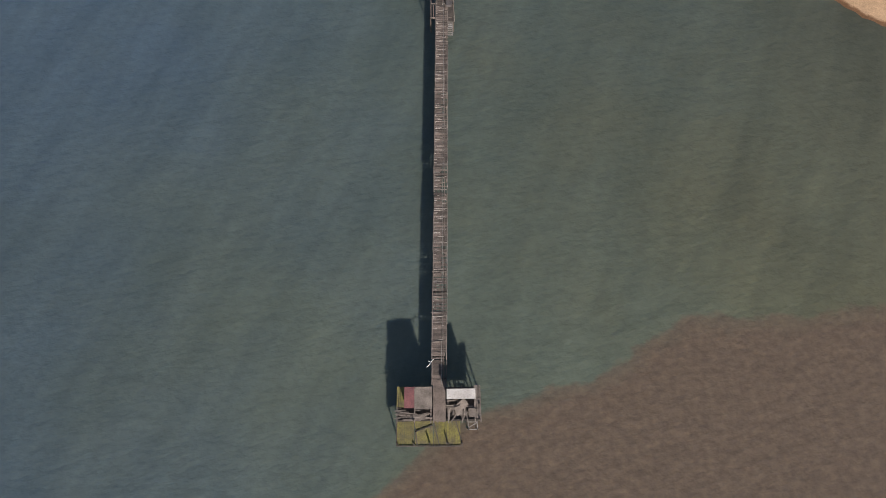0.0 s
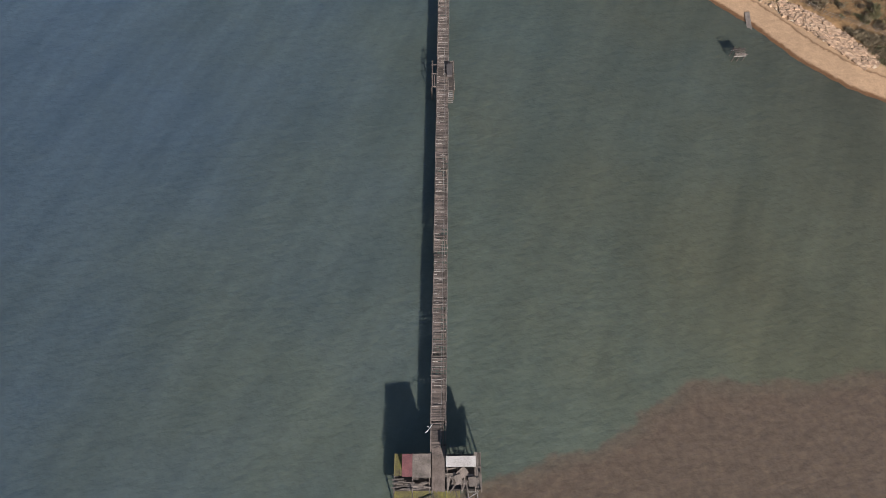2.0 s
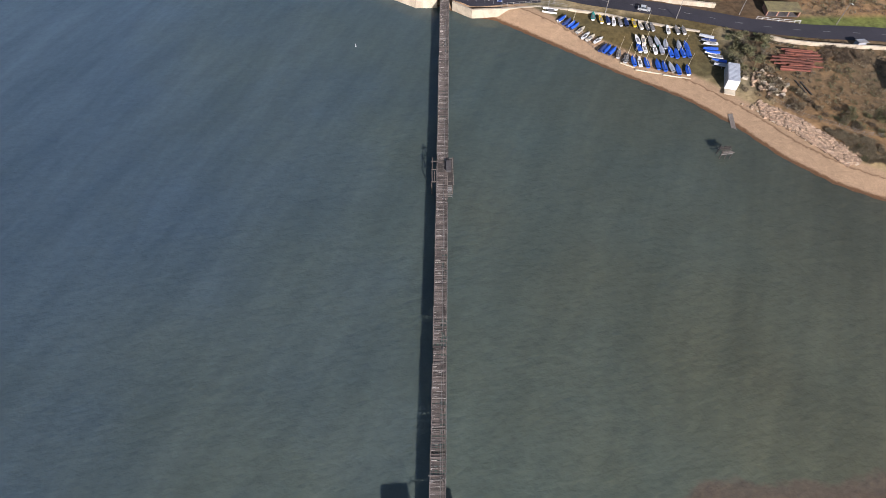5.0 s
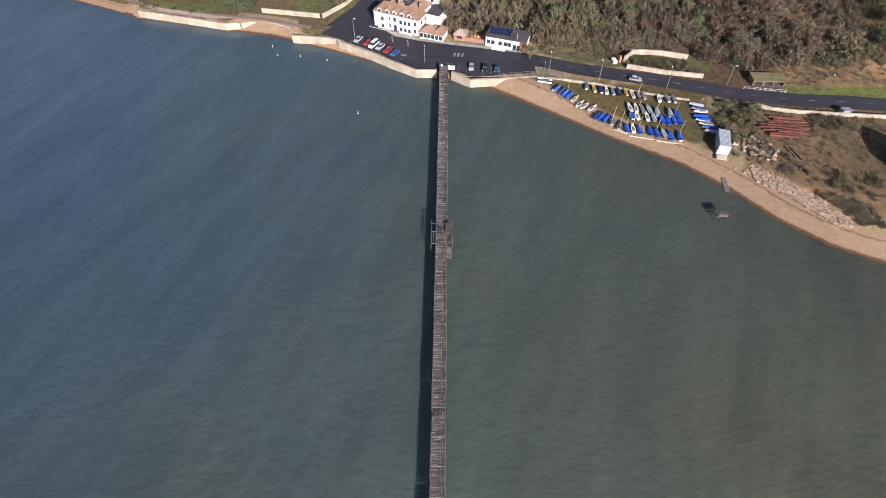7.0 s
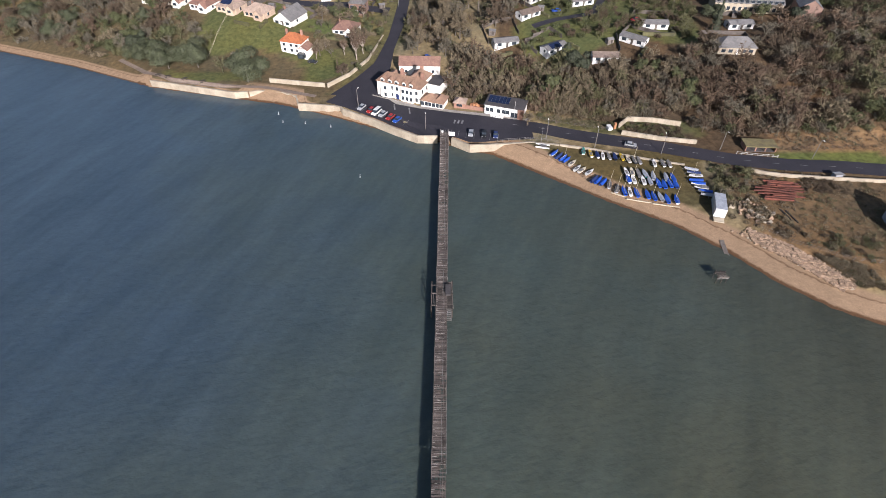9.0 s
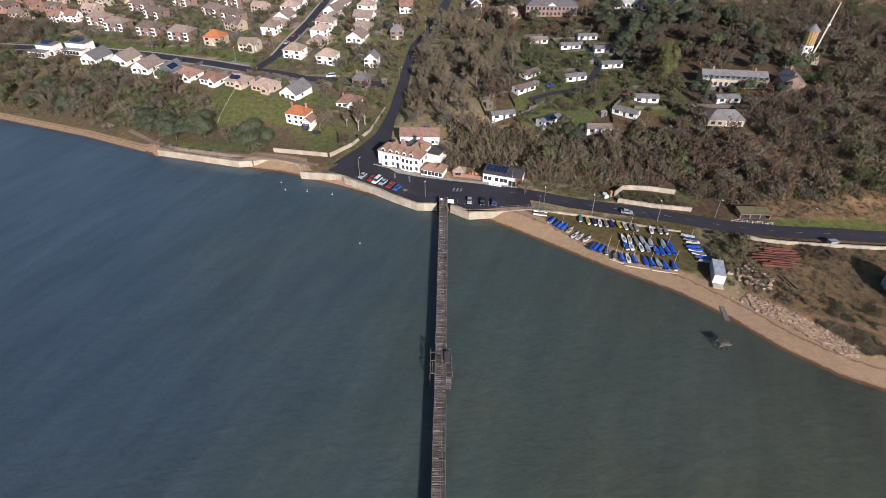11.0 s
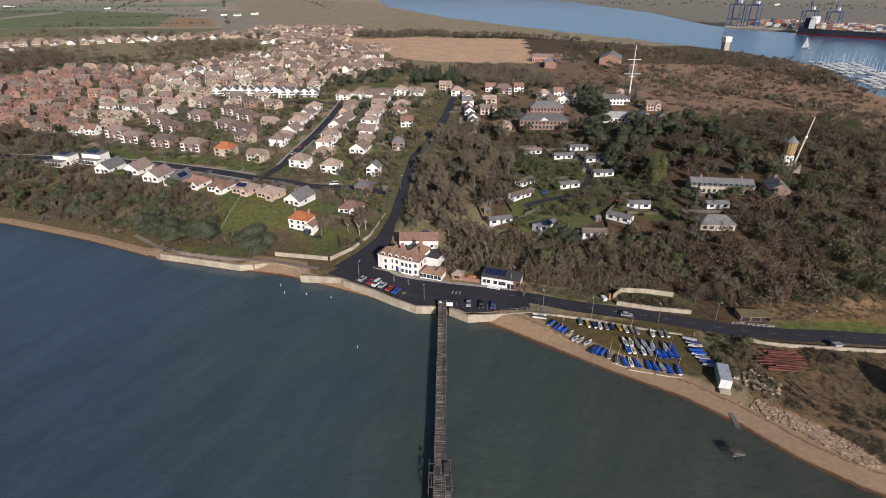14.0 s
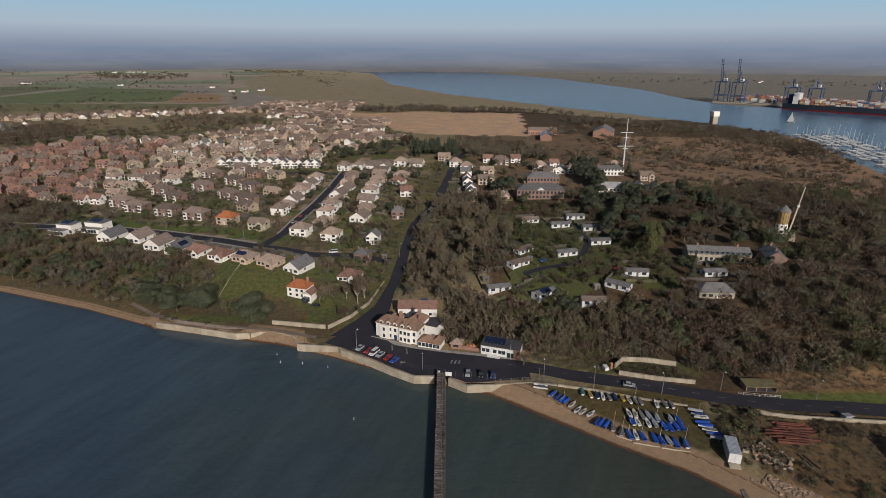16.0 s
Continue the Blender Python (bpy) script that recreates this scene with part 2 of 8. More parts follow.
COVER = np.zeros((*gx.shape, 4))
COVER[...] = (0.20, 0.175, 0.115, 1)                                          # rough winter grass
scrub = near_land & (gx > 25) & (cd > 36)
COVER[scrub] = (0.075, 0.056, 0.037, 1)                                         # bramble and dead bracken
COVER[near_land & (gx < -45) & (cd < 70)] = (0.095, 0.08, 0.05, 1)              # wooded cliff foot
village = near_land & (gx < -30) & (cd > 55) & (gy < 760)
plots = np.random.default_rng(9).integers(0, 6, (400, 400))[((gx + 2000) / 11).astype(int) % 400, ((gy + 0.28 * gx + 3000) / 13).astype(int) % 400]
COVER[village, :3] = np.array(((0.10, 0.12, 0.05), (0.13, 0.12, 0.07), (0.19, 0.155, 0.11), (0.095, 0.12, 0.045), (0.26, 0.22, 0.175), (0.11, 0.095, 0.062)))[plots[village]]
# patchwork of winter fields on the plain
across, deep = gx + 0.35 * gy, gy - 0.25 * gx
# pale and greyed for distance: haze is put into the field colours
FIELD = np.array(((0.25, 0.245, 0.225), (0.185, 0.225, 0.165), (0.30, 0.26, 0.235), (0.23, 0.22, 0.21), (0.26, 0.255, 0.23), (0.175, 0.215, 0.17), (0.28, 0.245, 0.225)))
plain = near_land & (gy > 1050)
cells = np.random.default_rng(4).integers(0, 7, (60, 60))[((across + 9000) / 310).astype(int) % 60, ((deep + 9000) / 230).astype(int) % 60]
COVER[plain, :3] = FIELD[cells[plain]]
for ring, c in (
    (((-118, 252), (-66, 246), (-70, 282), (-118, 296)), (0.085, 0.10, 0.04)),       # lawns behind the promenade
    (((-62, 228), (-30, 236), (-34, 262), (-66, 252)), (0.085, 0.10, 0.04)),
    (((-300, 360), (-110, 322), (-110, 335), (-300, 378)), (0.09, 0.125, 0.04)),
    (((-48, 216), (-30, 226), (-14, 260), (-4, 345), (20, 440), (36, 560), (4, 560), (-14, 440), (-30, 345), (-44, 262)), (0.10, 0.10, 0.052)),  # road banks
    (((30, 178), (97, 172), (92, 136), (62, 148), (40, 168)), (0.075, 0.066, 0.033)),  # boat park
    (((96, 158), (220, 158), (220, 118), (122, 108), (100, 122)), (0.125, 0.093, 0.058)),  # yard
    (((97, 131), (107, 122), (113, 114.5), (120, 106), (115, 104), (107, 114), (97, 124.5)), (0.30, 0.215, 0.14)),  # rubble bank
    (((-126, 232), (-84, 222), (-84, 230), (-104, 236), (-126, 243)), (0.085, 0.098, 0.042)),      # grass behind the sea wall
    (((122, 170), (240, 168), (240, 184), (128, 184)), (0.19, 0.135, 0.082)),           # bare bank
    (((118, 162), (220, 159), (220, 169), (165, 169.5), (124, 171.5)), (0.10, 0.125, 0.04)),          # verge
    (((36, 238), (118, 236), (120, 300), (112, 345), (60, 350), (42, 330)), (0.078, 0.092, 0.038)),           # caravan park lawns
    (((160, 420), (560, 380), (520, 820), (200, 700)), (0.225, 0.158, 0.112)),         # rough hill top
    (((26, 404), (180, 400), (185, 720), (70, 690), (34, 560)), (0.15, 0.112, 0.078)),          # worn ground round the halls
    (((38, 193), (66, 185.5), (96, 181), (97, 189), (70, 192), (40, 200)), (0.088, 0.092, 0.042)),   # verge below the bank
    (((-175, 985), (140, 955), (118, 690), (-30, 700)), (0.46, 0.335, 0.245)),        # stubble field
    (((-1000, 1130), (-557, 1184), (-661, 1544), (-842, 1606), (-967, 1606)), (0.12, 0.155, 0.085)),  # winter wheat
    (((-557, 1184), (-618, 1440), (-520, 1402), (-438, 1182)), (0.26, 0.185, 0.125)),
    (((-1400, 1240), (-1000, 1240), (-1030, 1690), (-1500, 1690)), (0.13, 0.15, 0.095)),
    (((-1300, 980), (-440, 1010), (-400, 1160), (-1300, 1120)), (0.15, 0.155, 0.09)),
    (((-442, 650), (-440, 699), (-395, 704), (-381, 673), (-394, 636)), (0.06, 0.14, 0.035)),
):
    COVER[near_land & soft_patch(gx, gy, ring, 0.8 if max(p[1] for p in ring) < 200 else 4.0), :3] = c
marsh = near_land & (gy > 1010) & (line_distance(gx, gy, BANK) < 520)
COVER[marsh] = (0.245, 0.22, 0.16, 1)
# far bank greyed, far plain lightened: haze put into the ground colour
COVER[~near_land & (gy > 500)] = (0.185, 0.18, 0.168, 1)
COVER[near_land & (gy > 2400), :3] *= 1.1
ground_verts, ground_faces = quads(np.stack([gx, gy, gz], -1).tolist())


def ground_material():
    m, n, l, b = nodes_of("ground_cover")
    cover, shore = n.new("ShaderNodeVertexColor"), n.new("ShaderNodeAttribute")
    cover.layer_name, shore.attribute_name = "cover", "shore"
    patch, tuft, grit = noise_at(n, l, 0.045, 4.0, 0.6), noise_at(n, l, 0.5, 5.0, 0.7), noise_at(n, l, 3.5, 4.0, 0.7)
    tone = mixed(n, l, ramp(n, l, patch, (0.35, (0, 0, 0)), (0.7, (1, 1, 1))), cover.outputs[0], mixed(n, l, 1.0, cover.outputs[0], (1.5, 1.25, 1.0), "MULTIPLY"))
    tone = mixed(n, l, 1.0, tone, ramp(n, l, tuft, (0.28, (0.45, 0.45, 0.42)), (0.75, (1.35, 1.3, 1.2))), "MULTIPLY")
    sand = mixed(n, l, ramp(n, l, tuft, (0.3, (0, 0, 0)), (0.7, (1, 1, 1))), (0.355, 0.24, 0.148), (0.25, 0.168, 0.104))
    sand = mixed(n, l, 1.0, sand, ramp(n, l, grit, (0.3, (0.7, 0.7, 0.7)), (0.7, (1.12, 1.12, 1.12))), "MULTIPLY")
    # the strand: wet at the foot, a line of weed higher up
    wander = n.new("ShaderNodeMath")
    wander.operation = "MULTIPLY_ADD"
    l.new(tuft, wander.inputs[0])
    wander.inputs[1].default_value = 2.2
    l.new(shore.outputs["Fac"], wander.inputs[2])
    scaled = n.new("ShaderNodeMath")
    scaled.operation = "MULTIPLY"
    scaled.inputs[1].default_value = 0.05
    l.new(wander.outputs[0], scaled.inputs[0])
    strand = ramp(n, l, scaled.outputs[0], (0.0, (0.30, 0.24, 0.2)), (0.085, (0.36, 0.28, 0.22)), (0.12, (1, 1, 1)), (0.385, (1, 1, 1)), (0.405, (0.45, 0.4, 0.36)), (0.43, (0.95, 0.95, 0.95)))
    sand = mixed(n, l, 1.0, sand, strand, "MULTIPLY")
    tone = mixed(n, l, ramp(n, l, scaled.outputs[0], (0.50, (0, 0, 0)), (0.58, (1, 1, 1))), sand, tone)
    l.new(tone, b.inputs["Base Color"])
    b.inputs["Roughness"].default_value, b.inputs["Specular IOR Level"].default_value = 0.95, 0.2
    r = n.new("ShaderNodeBump")
    r.inputs["Strength"].default_value, r.inputs["Distance"].default_value = 0.6, 0.4
    l.new(tuft, r.inputs["Height"])
    l.new(r.outputs[0], b.inputs["Normal"])
    return m


land = tagged(mesh_part("ground", ground_verts, ground_faces, ground_material()), "winter grass, scrub, fields and sandy beach beside the estuary", "ground", kind="structure")
land.data.polygons.foreach_set("use_smooth", [True] * len(land.data.polygons))
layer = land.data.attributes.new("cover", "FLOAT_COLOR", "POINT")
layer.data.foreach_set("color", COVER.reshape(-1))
layer = land.data.attributes.new("shore", "FLOAT", "POINT")
shore_line = np.where(gy > 700, 200, np.where(gx < -135, cd * 2.0, np.where(((gx > -128) & (gx < -84)) | ((gx > -57) & (gx < 8)), cd * 2.6, cd)))
layer.data.foreach_set("value", shore_line.reshape(-1))


# ---- the water: one sheet, green-grey, with a brown plume of silt off the pier head ----
def water_material():
    m, n, l, b = nodes_of("estuary_water")
    at = n.new("ShaderNodeNewGeometry").outputs["Position"]
    parts = n.new("ShaderNodeSeparateXYZ")
    l.new(at, parts.inputs[0])

    def math_node(op, a, c, d=None):
        k = n.new("ShaderNodeMath")
        k.operation = op
        for s, v in zip(k.inputs, (a, c) if d is None else (a, c, d)):
            if isinstance(v, (int, float)):
                s.default_value = v
            else:
                l.new(v, s)
        return k.outputs[0]
    x, y = parts.outputs[0], parts.outputs[1]
    swirl, cloud = noise_at(n, l, 0.06, 4.0, 0.6), noise_at(n, l, 0.016, 3.0, 0.55)
    # edge of the plume: it climbs from y = -13 at x = -14 in two steps to y = 21 at x = 60 and runs level from there
    line = math_node("MULTIPLY_ADD", math_node("MINIMUM", x, 6.0), 0.8, -2.2)
    line = math_node("ADD", line, math_node("MULTIPLY", math_node("MINIMUM", math_node("MAXIMUM", math_node("SUBTRACT", x, 6.0), 0.0), 25.0), 0.24))
    line = math_node("ADD", line, math_node("MULTIPLY", math_node("MINIMUM", math_node("MAXIMUM", math_node("SUBTRACT", x, 31.0), 0.0), 21.0), 0.58))
    line = math_node("ADD", line, math_node("MULTIPLY", math_node("MINIMUM", math_node("MAXIMUM", math_node("SUBTRACT", x, 52.0), 0.0), 60.0), 0.05))
    edge = math_node("SUBTRACT", line, y)
    curl = noise_at(n, l, 0.16, 4.0, 0.6)
    edge = math_node("ADD", edge, math_node("MULTIPLY", math_node("SUBTRACT", swirl, 0.5), 9.0))
    edge = math_node("ADD", edge, math_node("MULTIPLY", math_node("SUBTRACT", curl, 0.5), 5.0))
    plume = ramp(n, l, math_node("MULTIPLY_ADD", edge, 0.05, 0.5), (0.46, (0, 0, 0)), (0.53, (0.75, 0.75, 0.75)), (0.72, (1, 1, 1)))
    # bluer to the west: sky reflection put into the body colour
    side = math_node("MULTIPLY_ADD", x, 0.0032, 0.42)
    body = ramp(n, l, math_node("ADD", side, math_node("MULTIPLY", math_node("SUBTRACT", cloud, 0.5), 0.6)), (0.08, (0.043, 0.064, 0.084)), (0.42, (0.052, 0.067, 0.060)), (0.62, (0.053, 0.060, 0.046)), (0.85, (0.048, 0.050, 0.036)))
    # tone along y: lighter and warmer off the pier head, darker towards the shore
    y_tone = ramp(n, l, math_node("MULTIPLY", y, 0.005), (0.0, (1.28, 1.2, 1.04)), (0.2, (1.10, 1.07, 1.0)), (0.5, (0.99, 1.0, 1.01)), (0.9, (0.95, 0.98, 1.0)))
    body = mixed(n, l, 1.0, body, y_tone, "MULTIPLY")
    # lighter east and darker west before y = 100, reversed beyond
    reach = math_node("MAXIMUM", math_node("MINIMUM", math_node("MULTIPLY_ADD", y, -0.01, 1.0), 1.0), -0.8)
    drift = math_node("MULTIPLY_ADD", math_node("MULTIPLY", reach, math_node("MAXIMUM", math_node("MINIMUM", math_node("MULTIPLY", x, 0.0125), 1.1), -1.0)), 0.3, 0.5)
    body = mixed(n, l, 1.0, body, ramp(n, l, drift, (0.17, (0.82, 0.83, 0.85)), (0.5, (1, 1, 1)), (0.83, (1.2, 1.19, 1.18))), "MULTIPLY")
    # light and dark of the swell lines put into the colour as streaks
    streak, thread = noise_at(n, l, 0.075, 3.0, 0.6, (1.0, 0.25, 1.0), -27), noise_at(n, l, 0.28, 3.0, 0.6, (1.0, 0.2, 1.0), -22)
    body = mixed(n, l, 1.0, body, ramp(n, l, streak, (0.34, (0.88, 0.90, 0.92)), (0.68, (1.12, 1.11, 1.10))), "MULTIPLY")
    body = mixed(n, l, 1.0, body, ramp(n, l, thread, (0.32, (0.94, 0.945, 0.95)), (0.7, (1.06, 1.06, 1.055))), "MULTIPLY")
    # ripple shading put into the colour as mottling, stronger in the plume
    ripple_tone = noise_at(n, l, 0.55, 4.0, 0.65)
    mud = mixed(n, l, 1.0, (0.081, 0.062, 0.046), ramp(n, l, ripple_tone, (0.3, (0.8, 0.81, 0.83)), (0.7, (1.2, 1.19, 1.17))), "MULTIPLY")
    body = mixed(n, l, 1.0, body, ramp(n, l, ripple_tone, (0.3, (0.95, 0.95, 0.95)), (0.7, (1.05, 1.05, 1.05))), "MULTIPLY")
    body = mixed(n, l, plume, body, mud)
    # blue of the reflected sky put into the far river's base colour
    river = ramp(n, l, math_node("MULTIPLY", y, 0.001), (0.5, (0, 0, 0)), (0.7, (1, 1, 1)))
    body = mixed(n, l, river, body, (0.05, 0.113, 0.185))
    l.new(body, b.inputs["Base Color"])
    b.inputs["Roughness"].default_value, b.inputs["IOR"].default_value, b.inputs["Specular IOR Level"].default_value = 0.22, 1.33, 0.5
    # light spreads in the silty water, so shadows on it have soft edges
    b.subsurface_method = "BURLEY"
    b.inputs["Subsurface Weight"].default_value, b.inputs["Subsurface Scale"].default_value = 0.6, 1.0
    b.inputs["Subsurface Radius"].default_value = (1.2, 1.5, 2.0)
    swell = noise_at(n, l, 0.30, 3.0, 0.5, (0.7, 1.0, 1.0), 18)
    chop = noise_at(n, l, 0.9, 2.0, 0.5, (0.6, 1.0, 1.0), 10)
    r = n.new("ShaderNodeBump")
    r.inputs["Strength"].default_value, r.inputs["Distance"].default_value = 0.62, 0.5
    l.new(math_node("MULTIPLY_ADD", chop, 0.25, swell), r.inputs["Height"])
    l.new(r.outputs[0], b.inputs["Normal"])
    return m


wx, wy = np.meshgrid(spaced(-4900, 4900, 0, 30, 300), spaced(-900, 4900, 50, 30, 300))
tagged(mesh_part("water", *quads(np.stack([wx, wy, wx * 0], -1).tolist()), water_material()), "green-grey rippled estuary water with a brown silt plume", "water", kind="structure")


# ---- far haze over the horizon ----
def haze_backdrop():
    m, n, l, b = nodes_of("hazy_distance")
    parts = n.new("ShaderNodeSeparateXYZ")
    l.new(n.new("ShaderNodeNewGeometry").outputs["Position"], parts.inputs[0])
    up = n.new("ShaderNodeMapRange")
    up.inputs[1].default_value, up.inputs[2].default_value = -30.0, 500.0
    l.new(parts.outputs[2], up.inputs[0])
    # glowing ramp by height: tone of far land, painted haze, then sky
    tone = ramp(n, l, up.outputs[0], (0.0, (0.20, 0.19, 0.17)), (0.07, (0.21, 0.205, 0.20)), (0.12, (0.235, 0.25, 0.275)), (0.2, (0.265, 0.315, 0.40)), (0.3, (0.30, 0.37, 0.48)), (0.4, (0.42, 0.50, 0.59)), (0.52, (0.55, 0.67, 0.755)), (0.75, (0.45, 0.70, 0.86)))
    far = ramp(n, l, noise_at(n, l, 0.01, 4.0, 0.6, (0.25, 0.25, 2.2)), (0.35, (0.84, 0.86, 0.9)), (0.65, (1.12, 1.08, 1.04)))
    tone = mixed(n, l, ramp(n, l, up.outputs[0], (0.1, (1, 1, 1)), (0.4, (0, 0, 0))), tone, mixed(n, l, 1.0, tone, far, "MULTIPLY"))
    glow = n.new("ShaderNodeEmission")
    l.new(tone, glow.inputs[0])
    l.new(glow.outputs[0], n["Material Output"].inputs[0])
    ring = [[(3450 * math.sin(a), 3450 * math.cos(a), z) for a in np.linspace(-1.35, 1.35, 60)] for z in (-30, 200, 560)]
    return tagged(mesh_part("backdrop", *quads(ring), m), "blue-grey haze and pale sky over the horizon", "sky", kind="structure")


haze_backdrop()


# ---- roads, kerbs and sea walls ----
KEEP_CLEAR = []   # x, y, radius: where no tree may stand


def draped(name, left, right, material, label, category, lift=0.16, every=4.0, wide=5, kind="structure"):
    """A strip laid over the ground between two edges."""
    n = max(6, int(max(sum(math.dist(a, b) for a, b in zip(e, e[1:])) for e in (left, right)) / every))

    def even(edge):
        s = np.r_[0, np.cumsum([math.dist(a, b) for a, b in zip(edge, edge[1:])])]
        u = np.linspace(0, s[-1], n)
        return np.interp(u, s, [p[0] for p in edge]), np.interp(u, s, [p[1] for p in edge])
    (lx, ly), (rx, ry) = even(left), even(right)
    k = np.linspace(0, 1, wide)[:, None]
    x, y = lx + (rx - lx) * k, ly + (ry - ly) * k
    z = height(x, y)
    z = np.maximum(z, z.mean(0)) + lift
    for i in range(n):
        KEEP_CLEAR.append((float((lx[i] + rx[i]) / 2), float((ly[i] + ry[i]) / 2), math.dist((lx[i], ly[i]), (rx[i], ry[i])) / 2 + 1.5))
    return tagged(mesh_part(name, *quads(np.stack([x, y, z], -1).tolist()), material), label, category, kind=kind)


def offset_line(line, d):
    return [(x - wy * d, y + wx * d) for (x, y), (wx, wy) in along(line, 6.0)]


def lane(name, line, width, label, material=None, lift=0.16):
    return draped(name, offset_line(line, width / 2), offset_line(line, -width / 2), material or M["asphalt"], label, "road", lift)


SHORE_ROAD = ((330, 168), (200, 157.5), (158, 159), (145, 161), (125.5, 162.5), (106.7, 166), (93.8, 170.3), (82.5, 174.3), (68.7, 178.2), (54.4, 182.3), (40, 187.5), (30, 190))
lane("road", SHORE_ROAD, 7.6, "dark asphalt shore road with worn centre line")
draped("plaza", [(36, 180), (12, 178.4), (6, 182.5), (-7, 184), (-17, 190), (-27, 196.8), (-39, 204.5), (-47, 208.5)],
       [(36, 193.5), (20, 197), (4, 200.5), (-8, 203.5), (-18, 207), (-26, 215), (-25, 230), (-42, 216)], M["asphalt"], "wide dark asphalt forecourt with parking bays above the pier", "road", 0.2, 2.5, 9)
draped("hill_road", [(-46, 214.5), (-37, 228), (-29.5, 243), (-24.6, 269), (-20.7, 312), (-17, 346), (-6.3, 376), (4.2, 435), (11.2, 486), (24, 560)],
       [(-20, 209), (-22.5, 226), (-21.2, 256), (-17, 283), (-14, 328), (-9.5, 350), (1.5, 376), (10.6, 436), (18, 494), (30, 560)], M["asphalt"], "dark asphalt road climbing between trees and houses", "road", 0.24)
lane("side_street", ((-420, 372), (-330, 355), (-252, 344.7), (-214, 341), (-172, 331), (-131, 317), (-103, 305), (-72, 297), (-48, 302), (-26, 296)), 7.0, "dark asphalt residential street below brick houses")
lane("side_street", ((-101, 308), (-95, 330), (-93, 358), (-87.5, 397), (-84, 438), (-82, 500)), 5.5, "dark asphalt side street between bungalows")
lane("side_street", ((-300, 470), (-190, 480), (-110, 500), (-60, 470)), 5.5, "grey estate street among brick houses")
lane("side_street", ((-430, 560), (-330, 600), (-230, 640), (-130, 680)), 5.5, "grey estate street among brick houses")
for side in (4.6, -4.6):
    draped("pavement", offset_line(((-330, 355), (-252, 344.7), (-214, 341), (-172, 331), (-131, 317), (-108, 307.5)), side + 0.8), offset_line(((-330, 355), (-252, 344.7), (-214, 341), (-172, 331), (-131, 317), (-108, 307.5)), side - 0.8), M["kerb"], "pale pavement beside the residential street", "pavement", 0.2, 4.0, 2)
for side in (3.7, -3.7):
    draped("pavement", offset_line(((-95, 330), (-93, 358), (-87.5, 397), (-84, 438), (-82, 500)), side + 0.7), offset_line(((-95, 330), (-93, 358), (-87.5, 397), (-84, 438), (-82, 500)), side - 0.7), M["kerb"], "pale pavement beside the side street", "pavement", 0.2, 4.0, 2)
lane("park_lane", ((44, 257), (55, 262), (74, 268), (88, 300), (84, 345)), 3.6, "worn grey track among park homes", M["asphalt"])
lane("promenade", ((-150, 250.5), (-138, 242), (-132, 236.5), (-118, 229.5), (-92, 223), (-75, 221.5), (-52, 213.5)), 2.2, "pale concrete promenade path behind the sea wall", surface("worn_path", (0.24, 0.185, 0.145), (0.18, 0.135, 0.105), 0.9, 0.4, 4.0, 0.2, vary=0), 0.12)
draped("pavement", [(-24.5, 214.2), (-17.6, 206.2), (-8, 202.7), (4, 199.7), (20, 196.2), (36, 192.6)], [(-23.6, 215.4), (-17, 207.9), (-7.6, 204.4), (4.4, 201.5), (20.5, 198), (36.5, 194.4)],
       M["kerb"], "pale stone pavement along the forecourt", "pavement", 0.34, 2.0, 2)
draped("slipway", [(88.0, 126.5), (87.6, 117.5)], [(89.4, 126.6), (89.0, 117.5)], M["board"], "weathered weedy timber slip on the beach", "slipway", 0.15, 1.0, 3)


def markings():
    """Worn white lines: each stroke a thin slab on the asphalt."""
    holder = thing("road_markings", 0, 0, 0, 0, "worn white parking bays and lane dashes on asphalt", "road marking", kind="structure")
    paint = surface("worn_road_paint", (0.30, 0.29, 0.29), (0.09, 0.088, 0.09), 0.8, 1.2, 5.0, 0.0, vary=0.1)

    def stroke(x, y, long, wide, turn):
        bm = bmesh.new()
        box(bm, 0, 0, 0, long, wide, 0.02)
        ob = part("stroke", bm, paint, holder)
        ob.matrix_world = pose(x, y, max(ground(x, y), ground(x + 2, y), ground(x - 2, y), 3.05) + 0.27, 0, 0, turn)
    for i in range(7):
        stroke(4.5 + i * 3.0, 184.6 - i * 0.55, 4.4, 0.16, 82)
    for i in range(8):
        stroke(-33.5 + i * 2.9, 204.2 - i * 1.75, 4.2, 0.14, 58)
    for i in range(3):
        stroke(6.2 + i * 1.5, 192.6 - i * 0.1, 2.6, 0.75, 76)
    for x, y in ((-18.2, 208.0), (-12.0, 205.0)):
        stroke(x, y - 4, 4.6, 0.6, 96)
    for i, ((x, y), (wx, wy)) in enumerate(along(SHORE_ROAD, 4.5)):
        if i % 2 == 0 and x < 200:
            stroke(x, y, 2.4, 0.14, math.degrees(math.atan2(wy, wx)))


markings()


